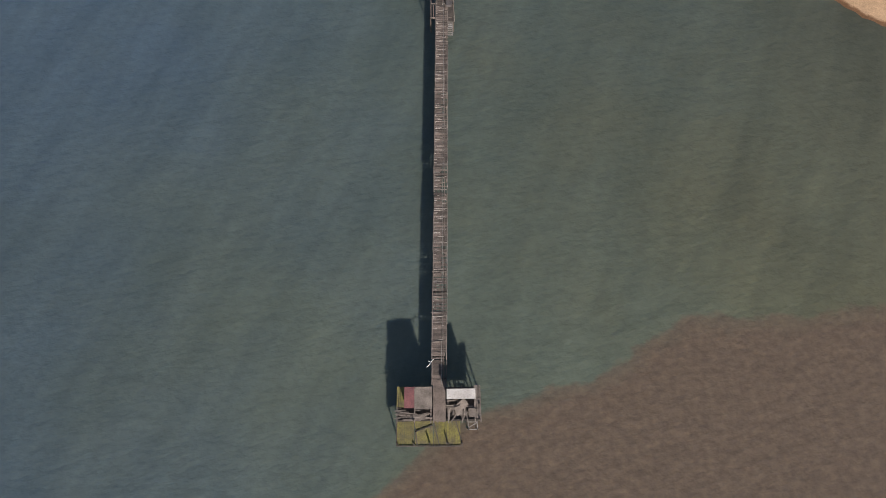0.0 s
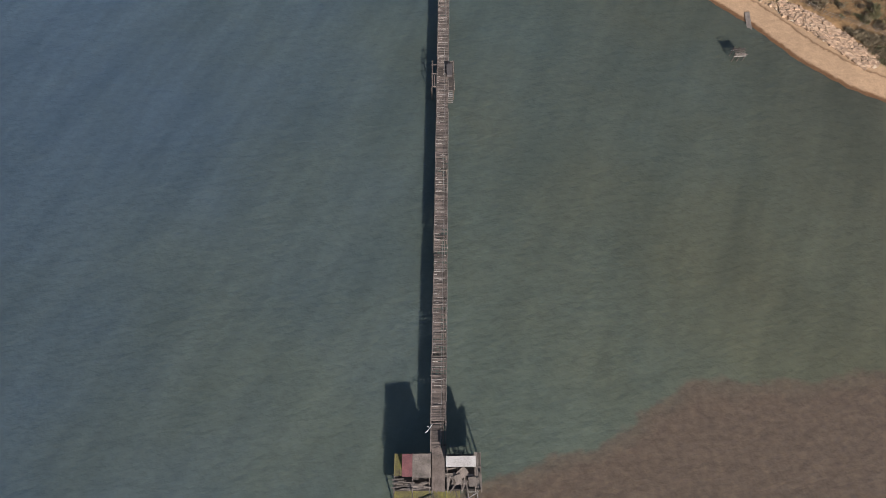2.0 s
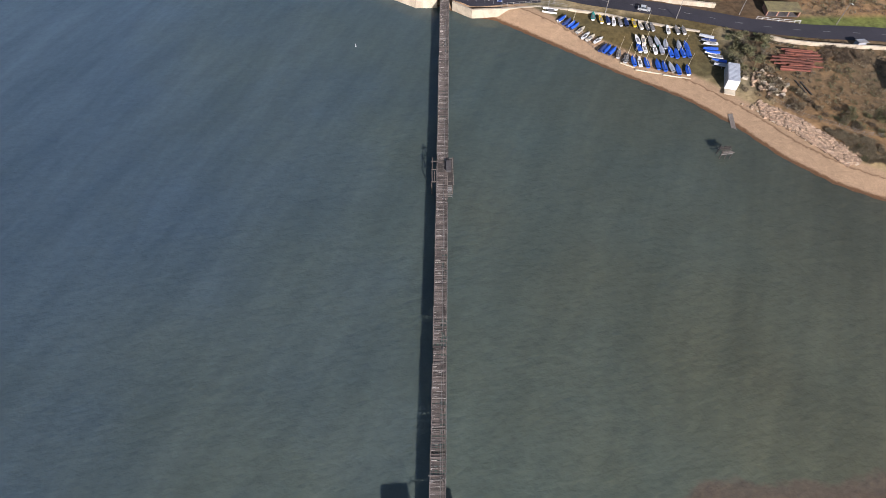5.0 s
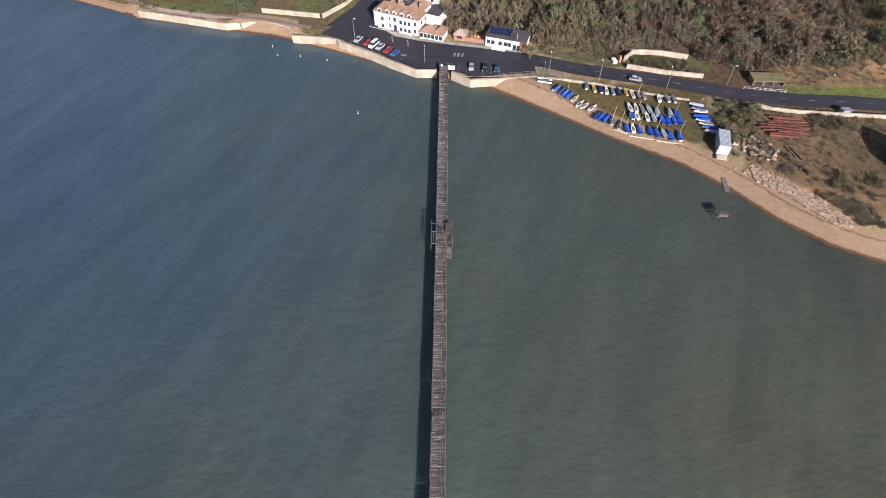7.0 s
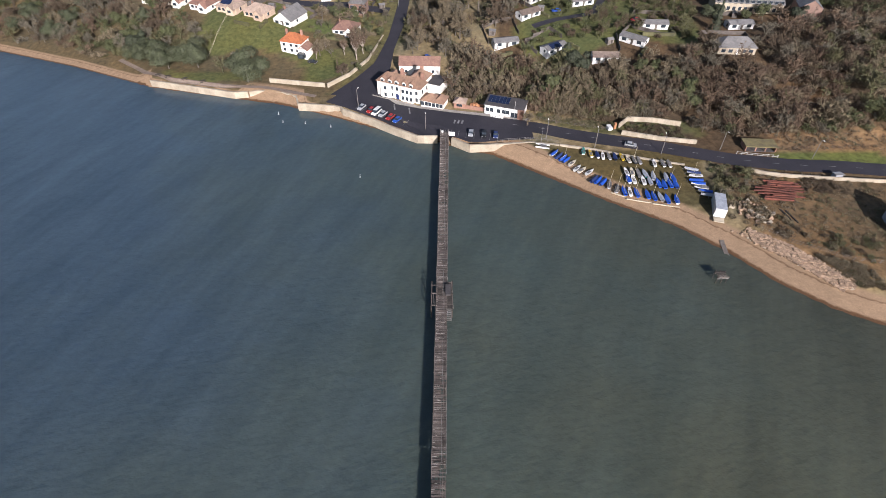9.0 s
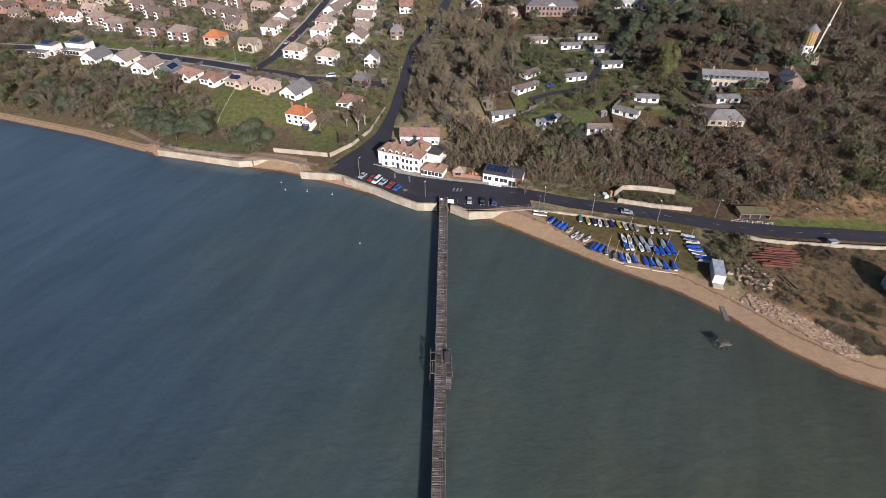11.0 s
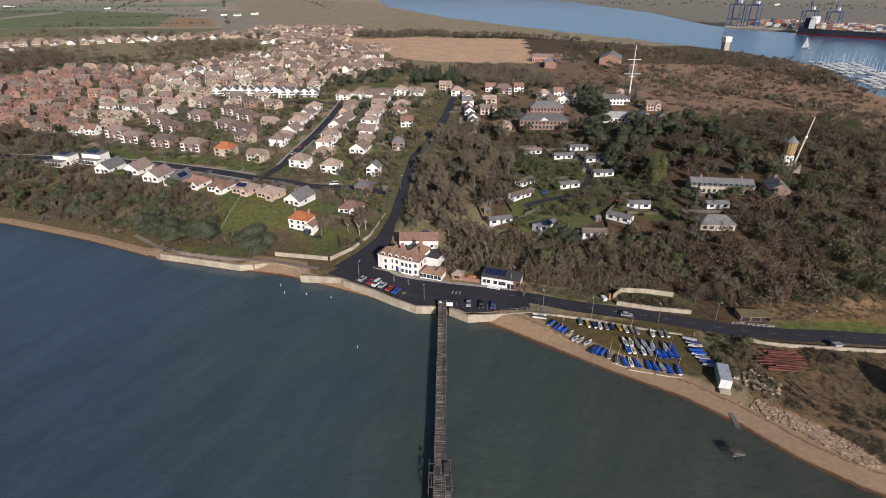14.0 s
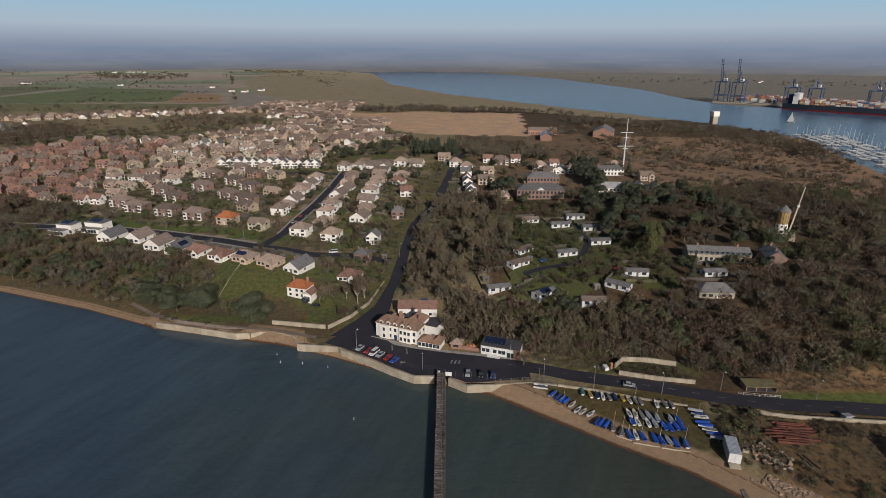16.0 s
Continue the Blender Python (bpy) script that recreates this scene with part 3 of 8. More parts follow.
def sea_wall(name, line, top, label, thick=0.55, foot=-0.4, panel=3.0, cope=True):
    """A concrete wall in cast panels with a coping."""
    holder = thing(name, *line[0], 0, 0, label, "sea wall", kind="structure")
    for (ax, ay), (bx, by) in zip(line, line[1:]):
        long, turn = math.hypot(bx - ax, by - ay), math.degrees(math.atan2(by - ay, bx - ax))
        n = max(1, round(long / panel))
        for i in range(n):
            u = (i + 0.5) / n
            x, y = ax + (bx - ax) * u, ay + (by - ay) * u
            bm = bmesh.new()
            box(bm, 0, 0, foot, long / n - 0.03, thick, top - foot)
            if cope:
                box(bm, 0, 0, top, long / n - 0.02, thick + 0.22, 0.16)
            ob = part("panel", bm, M["concrete"], holder)
            ob.matrix_world = pose(x, y, 0, 0, 0, turn)
    return holder


sea_wall("sea_wall", ((-127.5, 228.6), (-118.4, 226.2), (-107.5, 223.2), (-87.6, 217.6), (-81.9, 218.1)), 2.9, "pale stained concrete sea wall below the promenade")
sea_wall("sea_wall", ((-81.5, 218.6), (-77.4, 219.8), (-67.4, 218.3), (-60.7, 214.9), (-58.6, 208.2)), 2.6, "low pale wall round the beach head", 0.5)
sea_wall("sea_wall", ((-58.4, 207.6), (-48.5, 206.4), (-40.6, 204.8), (-39.2, 202.8), (-26.5, 195.0), (-17.1, 188.3), (-8.4, 182.8), (-0.6, 182.6)), 3.2, "pale concrete sea wall below the forecourt")
sea_wall("sea_wall", ((4.8, 181.2), (11.5, 176.4), (21.7, 176.9), (34.7, 178.2), (45.1, 176.4)), 3.2, "pale concrete sea wall beside the pier head")
sea_wall("shore_wall", ((45.3, 176.2), (57.3, 173.2), (67, 169.6), (80.2, 165.2), (88, 163.2)), 3.5, "low pale kerb wall between road and boat park", 0.4, 1.5)
sea_wall("boundary_wall", ((109.8, 158.9), (114, 156.9), (122.2, 155.3), (133.3, 154), (153.3, 152), (200, 150.5)), 4.6, "pale panelled concrete wall along the road", 0.35, 2.0, 3.6)
sea_wall("retaining_wall", ((70, 183.2), (83.3, 179.0), (96.5, 176.4)), 4.9, "pale grey slatted retaining wall by the road", 0.5, 2.5, 1.2)
sea_wall("bank_wall", ((69.9, 187.5), (74.4, 192.4), (84.1, 191.5), (94.2, 188.5)), 5.6, "broken pale wall on the bank", 0.5, 3.6, 2.2, False)
sea_wall("garden_wall", ((-74, 226), (-60.4, 223.4), (-49.1, 221.3)), 5.0, "pale garden wall with panels", 0.4, 2.5, 2.4)
sea_wall("garden_wall", ((-48, 221), (-39.5, 231), (-32.6, 245.5), (-27.3, 271)), 5.0, "low pale garden wall curving along the hill road", 0.4, 2.5, 2.4)
for wall_line in (((-74, 226), (-49, 221)), ((70, 183), (96, 176)), ((70, 188), (94, 189))):
    KEEP_CLEAR.extend((x, y, 4.0) for (x, y), _ in along(wall_line, 4.0))


def old_revetment():
    """Broken concrete edge of the beach further west."""
    line = ((-330, 296), (-229, 274.5), (-205, 264.5), (-186, 256), (-167, 250), (-140, 237), (-129.5, 229.5))
    holder = thing("revetment", *line[0], 0, 0, "worn pale stone edging above the sandy strand", "revetment", kind="structure")
    rng = random.Random(4)
    bm = bmesh.new()
    for (x, y), (wx, wy) in along(line, 2.4):
        box(bm, x + rng.uniform(-0.3, 0.3), y + rng.uniform(-0.3, 0.3), ground(x, y) - 0.5, 2.3, rng.uniform(1.6, 2.8), rng.uniform(1.1, 1.5), math.degrees(math.atan2(wy, wx)) + rng.uniform(-4, 4))
    part("stone_edging", bm, M["concrete"], holder)["kind"] = "stuff"


old_revetment()


# ---- the pier ----
DECK = 4.5


def pier_x(y):
    return -1.36 + 0.0185 * y


def pier():
    rng = random.Random(11)
    p = thing("pier", pier_x(95), 95, 0, 0, "long derelict wooden pier with grey weathered planks and missing boards", "pier")
    back = p.matrix_world.inverted()
    y0, y1, half = 7.5, 183.5, 1.46

    def put(name, bm, m, label=""):
        ob = part(name, bm, m, p, label)
        ob.data.transform(back)
        return ob
    # planks, with stretches of sound decking and stretches with gaps
    verts, faces, y = [], [], y0
    while y < y1:
        w = rng.uniform(0.20, 0.27)
        cell = int(y / 9.4)
        ragged = random.Random(cell * 7 + 3).random()
        if rng.random() > (0.01 + 0.07 * (ragged > 0.5)) or y > 176:
            a, b = -half - rng.uniform(-0.05, 0.14), half + rng.uniform(-0.06, 0.12)
            if ragged > 0.6 and rng.random() < 0.4:
                b = rng.uniform(-0.1, 0.75)
            if 8 < y < 15:
                b = 0.3 + (y - 8) * 0.16
            z, dz, s = DECK + rng.uniform(-0.03, 0.05), rng.uniform(-0.03, 0.03), rng.uniform(-0.02, 0.02)
            c, k = pier_x(y), len(verts)
            for zz in (z - 0.06, z):
                verts += [(c + a, y + s, zz), (c + b, y - s, zz + dz), (c + b, y + w - s, zz + dz), (c + a, y + w + s, zz)]
            faces += [(k, k + 3, k + 2, k + 1), (k + 4, k + 5, k + 6, k + 7)] + [(k + i, k + (i + 1) % 4, k + 4 + (i + 1) % 4, k + 4 + i) for i in range(4)]
        y += w + rng.uniform(0.01, 0.06)
    ob = mesh_part("decking", verts, faces, M["plank"], p, "grey weathered planks with gaps")
    ob.data.transform(back)
    ob["kind"] = "stuff"
    # bleached edges and splinters that stand proud of the deck
    verts, faces = [], []
    for k in range(420):
        y = rng.uniform(16, 182)
        long = rng.choice((0.25, 0.5, 0.9, 1.4, 2.7)) * rng.uniform(0.8, 1.1)
        x = pier_x(y) + (-half if rng.random() < 0.6 else rng.uniform(-half, half - min(long, 2.6)))
        w, z, skew, n = rng.uniform(0.05, 0.1), DECK + rng.uniform(0.07, 0.1), rng.uniform(-0.05, 0.05), len(verts)
        for zz in (z - 0.04, z):
            verts += [(x, y, zz), (x + long, y + skew, zz), (x + long, y + skew + w, zz), (x, y + w, zz)]
        faces += [(n, n + 3, n + 2, n + 1), (n + 4, n + 5, n + 6, n + 7)] + [(n + i, n + (i + 1) % 4, n + 4 + (i + 1) % 4, n + 4 + i) for i in range(4)]
    ob = mesh_part("bleached_strip", verts, faces, surface("bleached_wood", (0.40, 0.36, 0.32), (0.20, 0.17, 0.15), 0.9, 1.5, 7.0, 0.2, vary=0.4, island=True), p, "bleached plank edges and splinters")
    ob.data.transform(back)
    ob["kind"] = "stuff"
    # stringers, edge boards, pipe
    for dx, wide, z, m in ((-half - 0.06, 0.16, DECK + 0.02, "board"), (-0.9, 0.25, DECK - 0.4, "timber"), (0.0, 0.25, DECK - 0.4, "timber"), (0.9, 0.25, DECK - 0.4, "timber"), (half + 0.04, 0.14, DECK + 0.02, "board"),
                            (0.85, 0.1, DECK + 0.06, "board"), (0.5, 0.08, DECK + 0.06, "rail")):
        seg = y0
        while seg < y1:
            long = min(rng.uniform(4.2, 5.2), y1 - seg)
            if m != "board" or rng.random() > 0.07:
                bm = bmesh.new()
                box(bm, pier_x(seg + long / 2) + dx + rng.uniform(-0.05, 0.05), seg + long / 2, z, wide, long + 0.02, 0.12 if m != "timber" else 0.34, rng.uniform(-0.7, 0.7) - 1.06)
                put({"board": "edge_board", "timber": "stringer", "rail": "pipe"}[m], bm, M[m])
            seg += long
    # trestles
    for i in range(39):
        y = y0 + 1.2 + i * 4.55
        bm = bmesh.new()
        for dx in (-1.2, 1.2):
            rod(bm, (pier_x(y) + dx * 1.12, y, -2.5), (pier_x(y) + dx, y, DECK - 0.45), 0.2, 0.17, 7)
        box(bm, pier_x(y), y, DECK - 0.72, 3.3, 0.28, 0.3)
        rod(bm, (pier_x(y) - 1.4, y + 0.2, 0.5), (pier_x(y) + 1.3, y + 0.2, DECK - 0.8), 0.08, sides=4)
        put("trestle", bm, M["timber"])
    # cross battens and loose boards
    for i in range(30):
        y = rng.uniform(16, 178)
        bm = bmesh.new()
        box(bm, pier_x(y) + rng.uniform(-0.3, 0.3), y, DECK + 0.07, rng.uniform(2.2, 3.3), 0.12, 0.06, rng.uniform(-6, 6))
        put("batten", bm, M["board"])
    # remains of the handrail
    for i in range(26):
        y = 20 + i * 6.2
        if rng.random() < 0.75:
            bm = bmesh.new()
            rod(bm, (pier_x(y) + half + 0.12, y, DECK - 0.3), (pier_x(y) + half + 0.15, y, DECK + 1.0), 0.05, sides=5)
            put("rail_post", bm, M["rail"])
    for a, b in ((20, 44.8), (51, 88), (112, 150), (156, 178)):
        bm = bmesh.new()
        rod(bm, (pier_x(a) + half + 0.14, a, DECK + 0.95), (pier_x(b) + half + 0.14, b, DECK + 0.95), 0.035, sides=5)
        put("handrail", bm, M["rail"])
    # landing half way along
    for dx, y, sx, sy, m in ((-2.3, 101.5, 1.3, 0.25, "board"), (-2.35, 104.5, 1.5, 0.2, "board"), (-2.3, 97.2, 1.2, 0.22, "board"), (-2.75, 101, 0.2, 8.2, "board"), (-2.1, 99, 0.16, 4.0, "board"),
                              (2.3, 100.8, 1.5, 9.6, "timber"), (2.95, 101, 0.18, 10, "board"), (2.3, 97.3, 1.3, 0.16, "board"), (2.2, 105.5, 1.3, 0.16, "board")):
        bm = bmesh.new()
        box(bm, pier_x(y) + dx, y, DECK - 0.05 + (0.1 if m == "board" else 0), sx, sy, 0.14, rng.uniform(-2, 2))
        put("landing_beam" if m == "board" else "landing_deck", bm, M[m])
    for dx in (-2.8, 2.9):
        for y in (96.6, 101, 105.6):
            bm = bmesh.new()
            rod(bm, (pier_x(y) + dx, y, -2.5), (pier_x(y) + dx, y, DECK + 0.5), 0.17, sides=7)
            put("landing_pile", bm, M["timber"])
    bm = bmesh.new()
    for i in range(7):
        box(bm, pier_x(94) + 2.05, 92.6 + i * 0.55, DECK - 0.6 - i * -0.1, 1.3, 0.36, 0.08)
    for dx in (1.4, 2.7):
        box(bm, pier_x(94) + dx, 94.2, DECK - 0.55, 0.08, 4.0, 0.3)
    put("ladder_platform", bm, M["rail"], "pale slatted landing steps")
    bm = bmesh.new()
    box(bm, pier_x(102) + 1.75, 102.2, DECK + 0.05, 1.3, 3.4, 0.8)
    box(bm, pier_x(102) + 1.75, 102.2, DECK + 0.85, 1.45, 3.6, 0.08, 0, 3)
    put("locker", bm, M["felt"], "dark low metal locker")
    bm = bmesh.new()
    box(bm, pier_x(102) - 0.5, 102.0, DECK + 0.03, 1.2, 2.8, 0.06)
    for i in range(5):
        box(bm, pier_x(102) - 0.5, 100.8 + i * 0.6, DECK + 0.1, 1.3, 0.14, 0.06)
    put("hatch", bm, M["timber"])
    # gate and notice board at the shore
    bm = bmesh.new()
    for dx in (-1.5, 1.5):
        rod(bm, (pier_x(182) + dx, 182.2, DECK - 0.5), (pier_x(182) + dx, 182.2, DECK + 1.9), 0.09, sides=6)
    for i in range(9):
        rod(bm, (pier_x(182) - 1.4 + i * 0.35, 182.2, DECK), (pier_x(182) - 1.4 + i * 0.35, 182.2, DECK + 1.7), 0.025, sides=4)
    put("gate", bm, M["rail"], "grey barred gate")
    bm = bmesh.new()
    box(bm, 4.8, 182.6, 3.4, 2.4, 0.12, 1.5, -8, -14)
    put("notice_board", bm, M["paint"], "white notice board")
    bm = bmesh.new()
    bmesh.ops.create_uvsphere(bm, u_segments=10, v_segments=8, radius=0.5, matrix=pose(1.2, 183.2, 4.9))
    rod(bm, (1.2, 183.2, 3.2), (1.2, 183.2, 4.6), 0.12, sides=6)
    put("buoy", bm, M["paint"], "white round buoy on a post")
    return p


pier()


def pier_head():
    rng = random.Random(5)
    h = thing("landing_stage", -1.4, 2, 0, 0, "derelict pier head with mossy lower deck, broken boards and sheds", "pier head")
    back = h.matrix_world.inverted()

    def put(name, bm, m, label="", under=h):
        ob = part(name, bm, M[m], under, label)
        ob.data.transform(back)
        return ob
    # piles
    for x in (-9.6, -6.4, -3.2, 0.4, 3.2, 6.8):
        for y in (-3.8, 0.6, 3.6, 6.9):
            if not (x > 4 and y < 0):
                bm = bmesh.new()
                rod(bm, (x + rng.uniform(-.1, .1), y, -3), (x, y, DECK - 0.3 + (0.8 if rng.random() < 0.3 else 0)), 0.19, 0.17, 7)
                put("pile", bm, "timber")
    # dark sheet added under the broken deck to make its shadow solid
    bm = bmesh.new()
    box(bm, -1.4, 3.9, DECK - 0.62, 16.6, 6.4, 0.1)
    put("under_boarding", bm, "timber")
    # beams
    for y in (0.6, 3.6, 6.9):
        bm = bmesh.new()
        box(bm, -1.4, y, DECK - 0.45, 17.0, 0.3, 0.3)
        put("beam", bm, "timber")
    for x in (-9.7, -6.2, -2.9, 0.5, 3.3, 5.9, 7.0):
        bm = bmesh.new()
        box(bm, x, 3.7, DECK - 0.2, 0.22, 7.2, 0.22, rng.uniform(-1, 1))
        put("beam", bm, "board")
    # mossy lower deck in five bays
    for i, (x0, x1) in enumerate(((-9.75, -6.35), (-6.2, -2.6), (-2.45, 0.0), (0.12, 2.9))):
        bm = bmesh.new()
        n = 9
        for k in range(n):
            w = (x1 - x0) / n
            box(bm, x0 + (k + 0.5) * w, -1.65 + rng.uniform(-0.05, 0.05), DECK - 0.75 + rng.uniform(-0.02, 0.02), w - 0.03, 5.1 + rng.uniform(-0.1, 0.1), 0.1)
        put("lower_deck", bm, "moss", "yellow-green mossy boards")
    for x0, y0, x1, y1 in ((-6.3, 0.6, -5.7, -4.0), (-2.5, 0.6, -1.3, -4.1), (2.0, 0.6, 3.3, -4.2), (-6.1, -1.5, -2.6, -0.3), (-9.8, 0.8, -9.8, -4.1), (-9.8, -4.15, 3.3, -4.3)):
        bm = bmesh.new()
        long, turn = math.hypot(x1 - x0, y1 - y0), math.degrees(math.atan2(y1 - y0, x1 - x0))
        box(bm, (x0 + x1) / 2, (y0 + y1) / 2, DECK - 0.66, long, 0.2, 0.16, turn)
        put("waling", bm, "timber")
    # broken boards of the upper deck
    for i in range(58):
        left = i % 2 == 0
        x, y = (rng.uniform(-9.3, -3.2), rng.uniform(0.7, 2.9)) if left else (rng.uniform(0.6, 6.6), rng.uniform(0.7, 4.6))
        bm = bmesh.new()
        box(bm, x, y, DECK + rng.uniform(-0.05, 0.12), rng.uniform(1.2, 3.0), rng.uniform(0.16, 0.3), 0.06, rng.gauss(0, 5) if left else rng.choice((rng.gauss(0, 6), rng.gauss(88, 8), rng.gauss(45, 12))))
        put("broken_board", bm, "board")
    # gangway through the middle
    for k in range(9):
        bm = bmesh.new()
        box(bm, -2.35 + k * 0.28, 4.3 + rng.uniform(-0.1, 0.1), DECK + 0.02, 0.26, 8.0 + rng.uniform(-0.3, 0.3), 0.06, -0.6)
        put("gangway_board", bm, "plank")
    # leaning sheets on the east side
    for x, y, sx, sy, turn, tilt in ((3.4, 3.6, 2.0, 1.6, 40, 10), (2.6, 2.4, 1.3, 1.8, 20, 14), (5.3, 2.0, 1.4, 1.7, 5, 6)):
        bm = bmesh.new()
        box(bm, x, y, DECK + 0.2, sx, sy, 0.07, turn, tilt)
        put("loose_sheet", bm, "board")
    # strips along both ends
    for x0, x1, n, m in ((-9.8, -8.3, 4, "moss"), (5.9, 7.1, 4, "board")):
        for k in range(n):
            bm = bmesh.new()
            w = (x1 - x0) / n
            box(bm, x0 + (k + 0.5) * w, 4.1 if m == "board" else 5.2, DECK - 0.02, w - 0.05, 6.4 if m == "board" else 4.0, 0.07, rng.uniform(-1, 1))
            put("side_deck", bm, m)
    # small outlying frame
    for x0, y0, x1, y1 in ((4.5, 1.0, 4.5, -1.3), (6.3, 1.0, 6.3, -1.3), (4.3, -1.2, 6.5, -1.2), (4.3, 0.2, 6.5, 0.2), (4.5, -0.9, 6.3, 0.1)):
        bm = bmesh.new()
        box(bm, (x0 + x1) / 2, (y0 + y1) / 2, DECK - 0.9, math.hypot(x1 - x0, y1 - y0), 0.16, 0.16, math.degrees(math.atan2(y1 - y0, x1 - x0)))
        put("outrigger", bm, "rail")
    for x in (4.5, 6.3):
        bm = bmesh.new()
        rod(bm, (x, -1.2, -3), (x, -1.2, DECK - 0.6), 0.16, sides=7)
        put("pile", bm, "timber")
    # a spar over the west rail
    bm = bmesh.new()
    for a, b in (((-2.4, 12.6, DECK), (-3.2, 11.4, DECK + 0.9)), ((-3.2, 11.4, DECK + 0.9), (-3.7, 11.0, DECK + 0.5)), ((-2.9, 12.0, DECK + 0.4), (-3.4, 12.2, DECK + 0.7))):
        rod(bm, a, b, 0.07, sides=5)
    put("davit", bm, "paint")


pier_head()


def pier_shed(name, x0, x1, y0, y1, high, wall, roof, label, slope=4.0, ribs=6):
    """A lean-to of upright boards with a ribbed roof."""
    s = thing(name, (x0 + x1) / 2, (y0 + y1) / 2, DECK, 0, label, "shed")
    w, d = x1 - x0, y1 - y0
    for dx, dy, sx, sy in ((-w / 2 + 0.05, 0, 0.1, d), (w / 2 - 0.05, 0, 0.1, d), (0, -d / 2 + 0.05, w, 0.1), (0, d / 2 - 0.05, w, 0.1)):
        bm = bmesh.new()
        n = max(3, int(max(sx, sy) / 0.35))
        for k in range(n):
            u = (k + 0.5) / n - 0.5
            box(bm, dx + (u * sx if sx > sy else 0), dy + (u * sy if sy > sx else 0), 0, sx / n - 0.02 if sx > sy else sx, sy / n - 0.02 if sy > sx else sy, high - 0.05 + (0.012 * k % 0.03))
        part("wall", bm, M[wall], s)
    bm = bmesh.new()
    for k in range(ribs):
        u = (k + 0.5) / ribs - 0.5
        box(bm, u * (w + 0.3), 0, high + 0.02 + 0.015 * (k % 2), (w + 0.3) / ribs - 0.01, d + 0.35, 0.06, 0, slope)
    part("roof", bm, M[roof], s)
    return s


pier_shed("shed", -7.95, -6.05, 3.1, 6.8, 2.5, "board", "rustred", "shed with a dull red sheet roof on the pier head", 3, 3)
pier_shed("shed", -5.95, -2.75, 2.9, 6.8, 2.6, "board", "board", "grey boarded shed with a bleached plank roof on the pier head", 4, 9)
pier_shed("shed", 0.4, 5.8, 4.75, 6.35, 2.4, "board", "zinc", "long narrow shed with a pale roof on the pier head", 3, 1)


def dolphin(x, y):
    d = thing("mooring_dolphin", x, y, 0, 4, "small ruined timber mooring stage standing in the shallows", "mooring stage")
    d.scale = (0.8, 0.8, 0.85)
    rng = random.Random(8)
    for dx in (-1.9, 0, 1.9):
        for dy in (-1.3, 1.3):
            bm = bmesh.new()
            rod(bm, (dx, dy, -1.5), (dx * 0.96, dy * 0.96, 3.6 + rng.uniform(-0.4, 0.5)), 0.15, sides=7)
            part("pile", bm, M["timber"], d)
    for k in range(8):
        bm = bmesh.new()
        box(bm, rng.uniform(-.3, .3), -1.5 + k * 0.42, 3.0 + rng.uniform(-.1, .1), rng.uniform(3.4, 4.5), 0.24, 0.12, rng.uniform(-5, 5))
        part("board", bm, M["board"] if k < 3 else M["timber"], d)
    for dy in (-1.4, 1.4):
        bm = bmesh.new()
        box(bm, 0, dy, 2.2, 4.3, 0.2, 0.25)
        part("waling", bm, M["rail"], d)


dolphin(82.0, 110.0)


# ---- houses ----
def panelled(bm, xs, zs, y, deep, rim, m):
    """A slab facing -y, cut into fields that are set back: rim in slot 0, fields in slot 1. xs, zs: the cuts."""
    grid = [[bm.verts.new((x, y, z)) for x in xs] for z in zs]
    fields = [bm.faces.new((a[i], a[i + 1], b[i + 1], b[i])) for a, b in zip(grid, grid[1:]) for i in range(len(xs) - 1)]
    edge = [*grid[0], *(r[-1] for r in grid[1:-1]), *grid[-1][::-1], *(r[0] for r in grid[-2:0:-1])]
    back = [bm.verts.new((v.co.x, y + deep, v.co.z)) for v in edge]
    for i in range(len(edge)):
        j = (i + 1) % len(edge)
        bm.faces.new((edge[j], edge[i], back[i], back[j]))
    bmesh.ops.inset_individual(bm, faces=fields, thickness=rim, depth=-deep * 0.45)
    for f in fields:
        f.material_index = 1
    bmesh.ops.transform(bm, matrix=m, verts=[*(v for r in grid for v in r), *back, *{v for f in fields for v in f.verts}])


def pane(bm, x, y, z, w, h, out, bars=1):
    """A framed window proud of the wall. out: the way it faces, 0 front, 1 right, 2 back, 3 left."""
    panelled(bm, np.linspace(-w / 2 - 0.06, w / 2 + 0.06, bars + 2).tolist(), (-0.05, h + 0.05), -0.1, 0.12, 0.065, pose(x, y, z, 0, 0, (0, 90, 180, 270)[out]))


def gable_roof(bm, w, d, z, rise, over=0.4, drop=0.18):
    x, y = w / 2 + over * 0.6, d / 2 + over
    k = rise * over / (d / 2)
    pts = [(-x, -y, z - k), (x, -y, z - k), (x, y, z - k), (-x, y, z - k), (-x, 0, z + rise), (x, 0, z + rise)]
    top = [bm.verts.new(p) for p in pts]
    low = [bm.verts.new((p[0], p[1], p[2] - drop)) for p in pts]
    for a in ((0, 1, 5, 4), (2, 3, 4, 5)):
        bm.faces.new([top[i] for i in a])
        bm.faces.new([low[i] for i in reversed(a)])
    for a, b in ((0, 1), (1, 5), (5, 2), (2, 3), (3, 4), (4, 0)):
        bm.faces.new((top[b], top[a], low[a], low[b]))


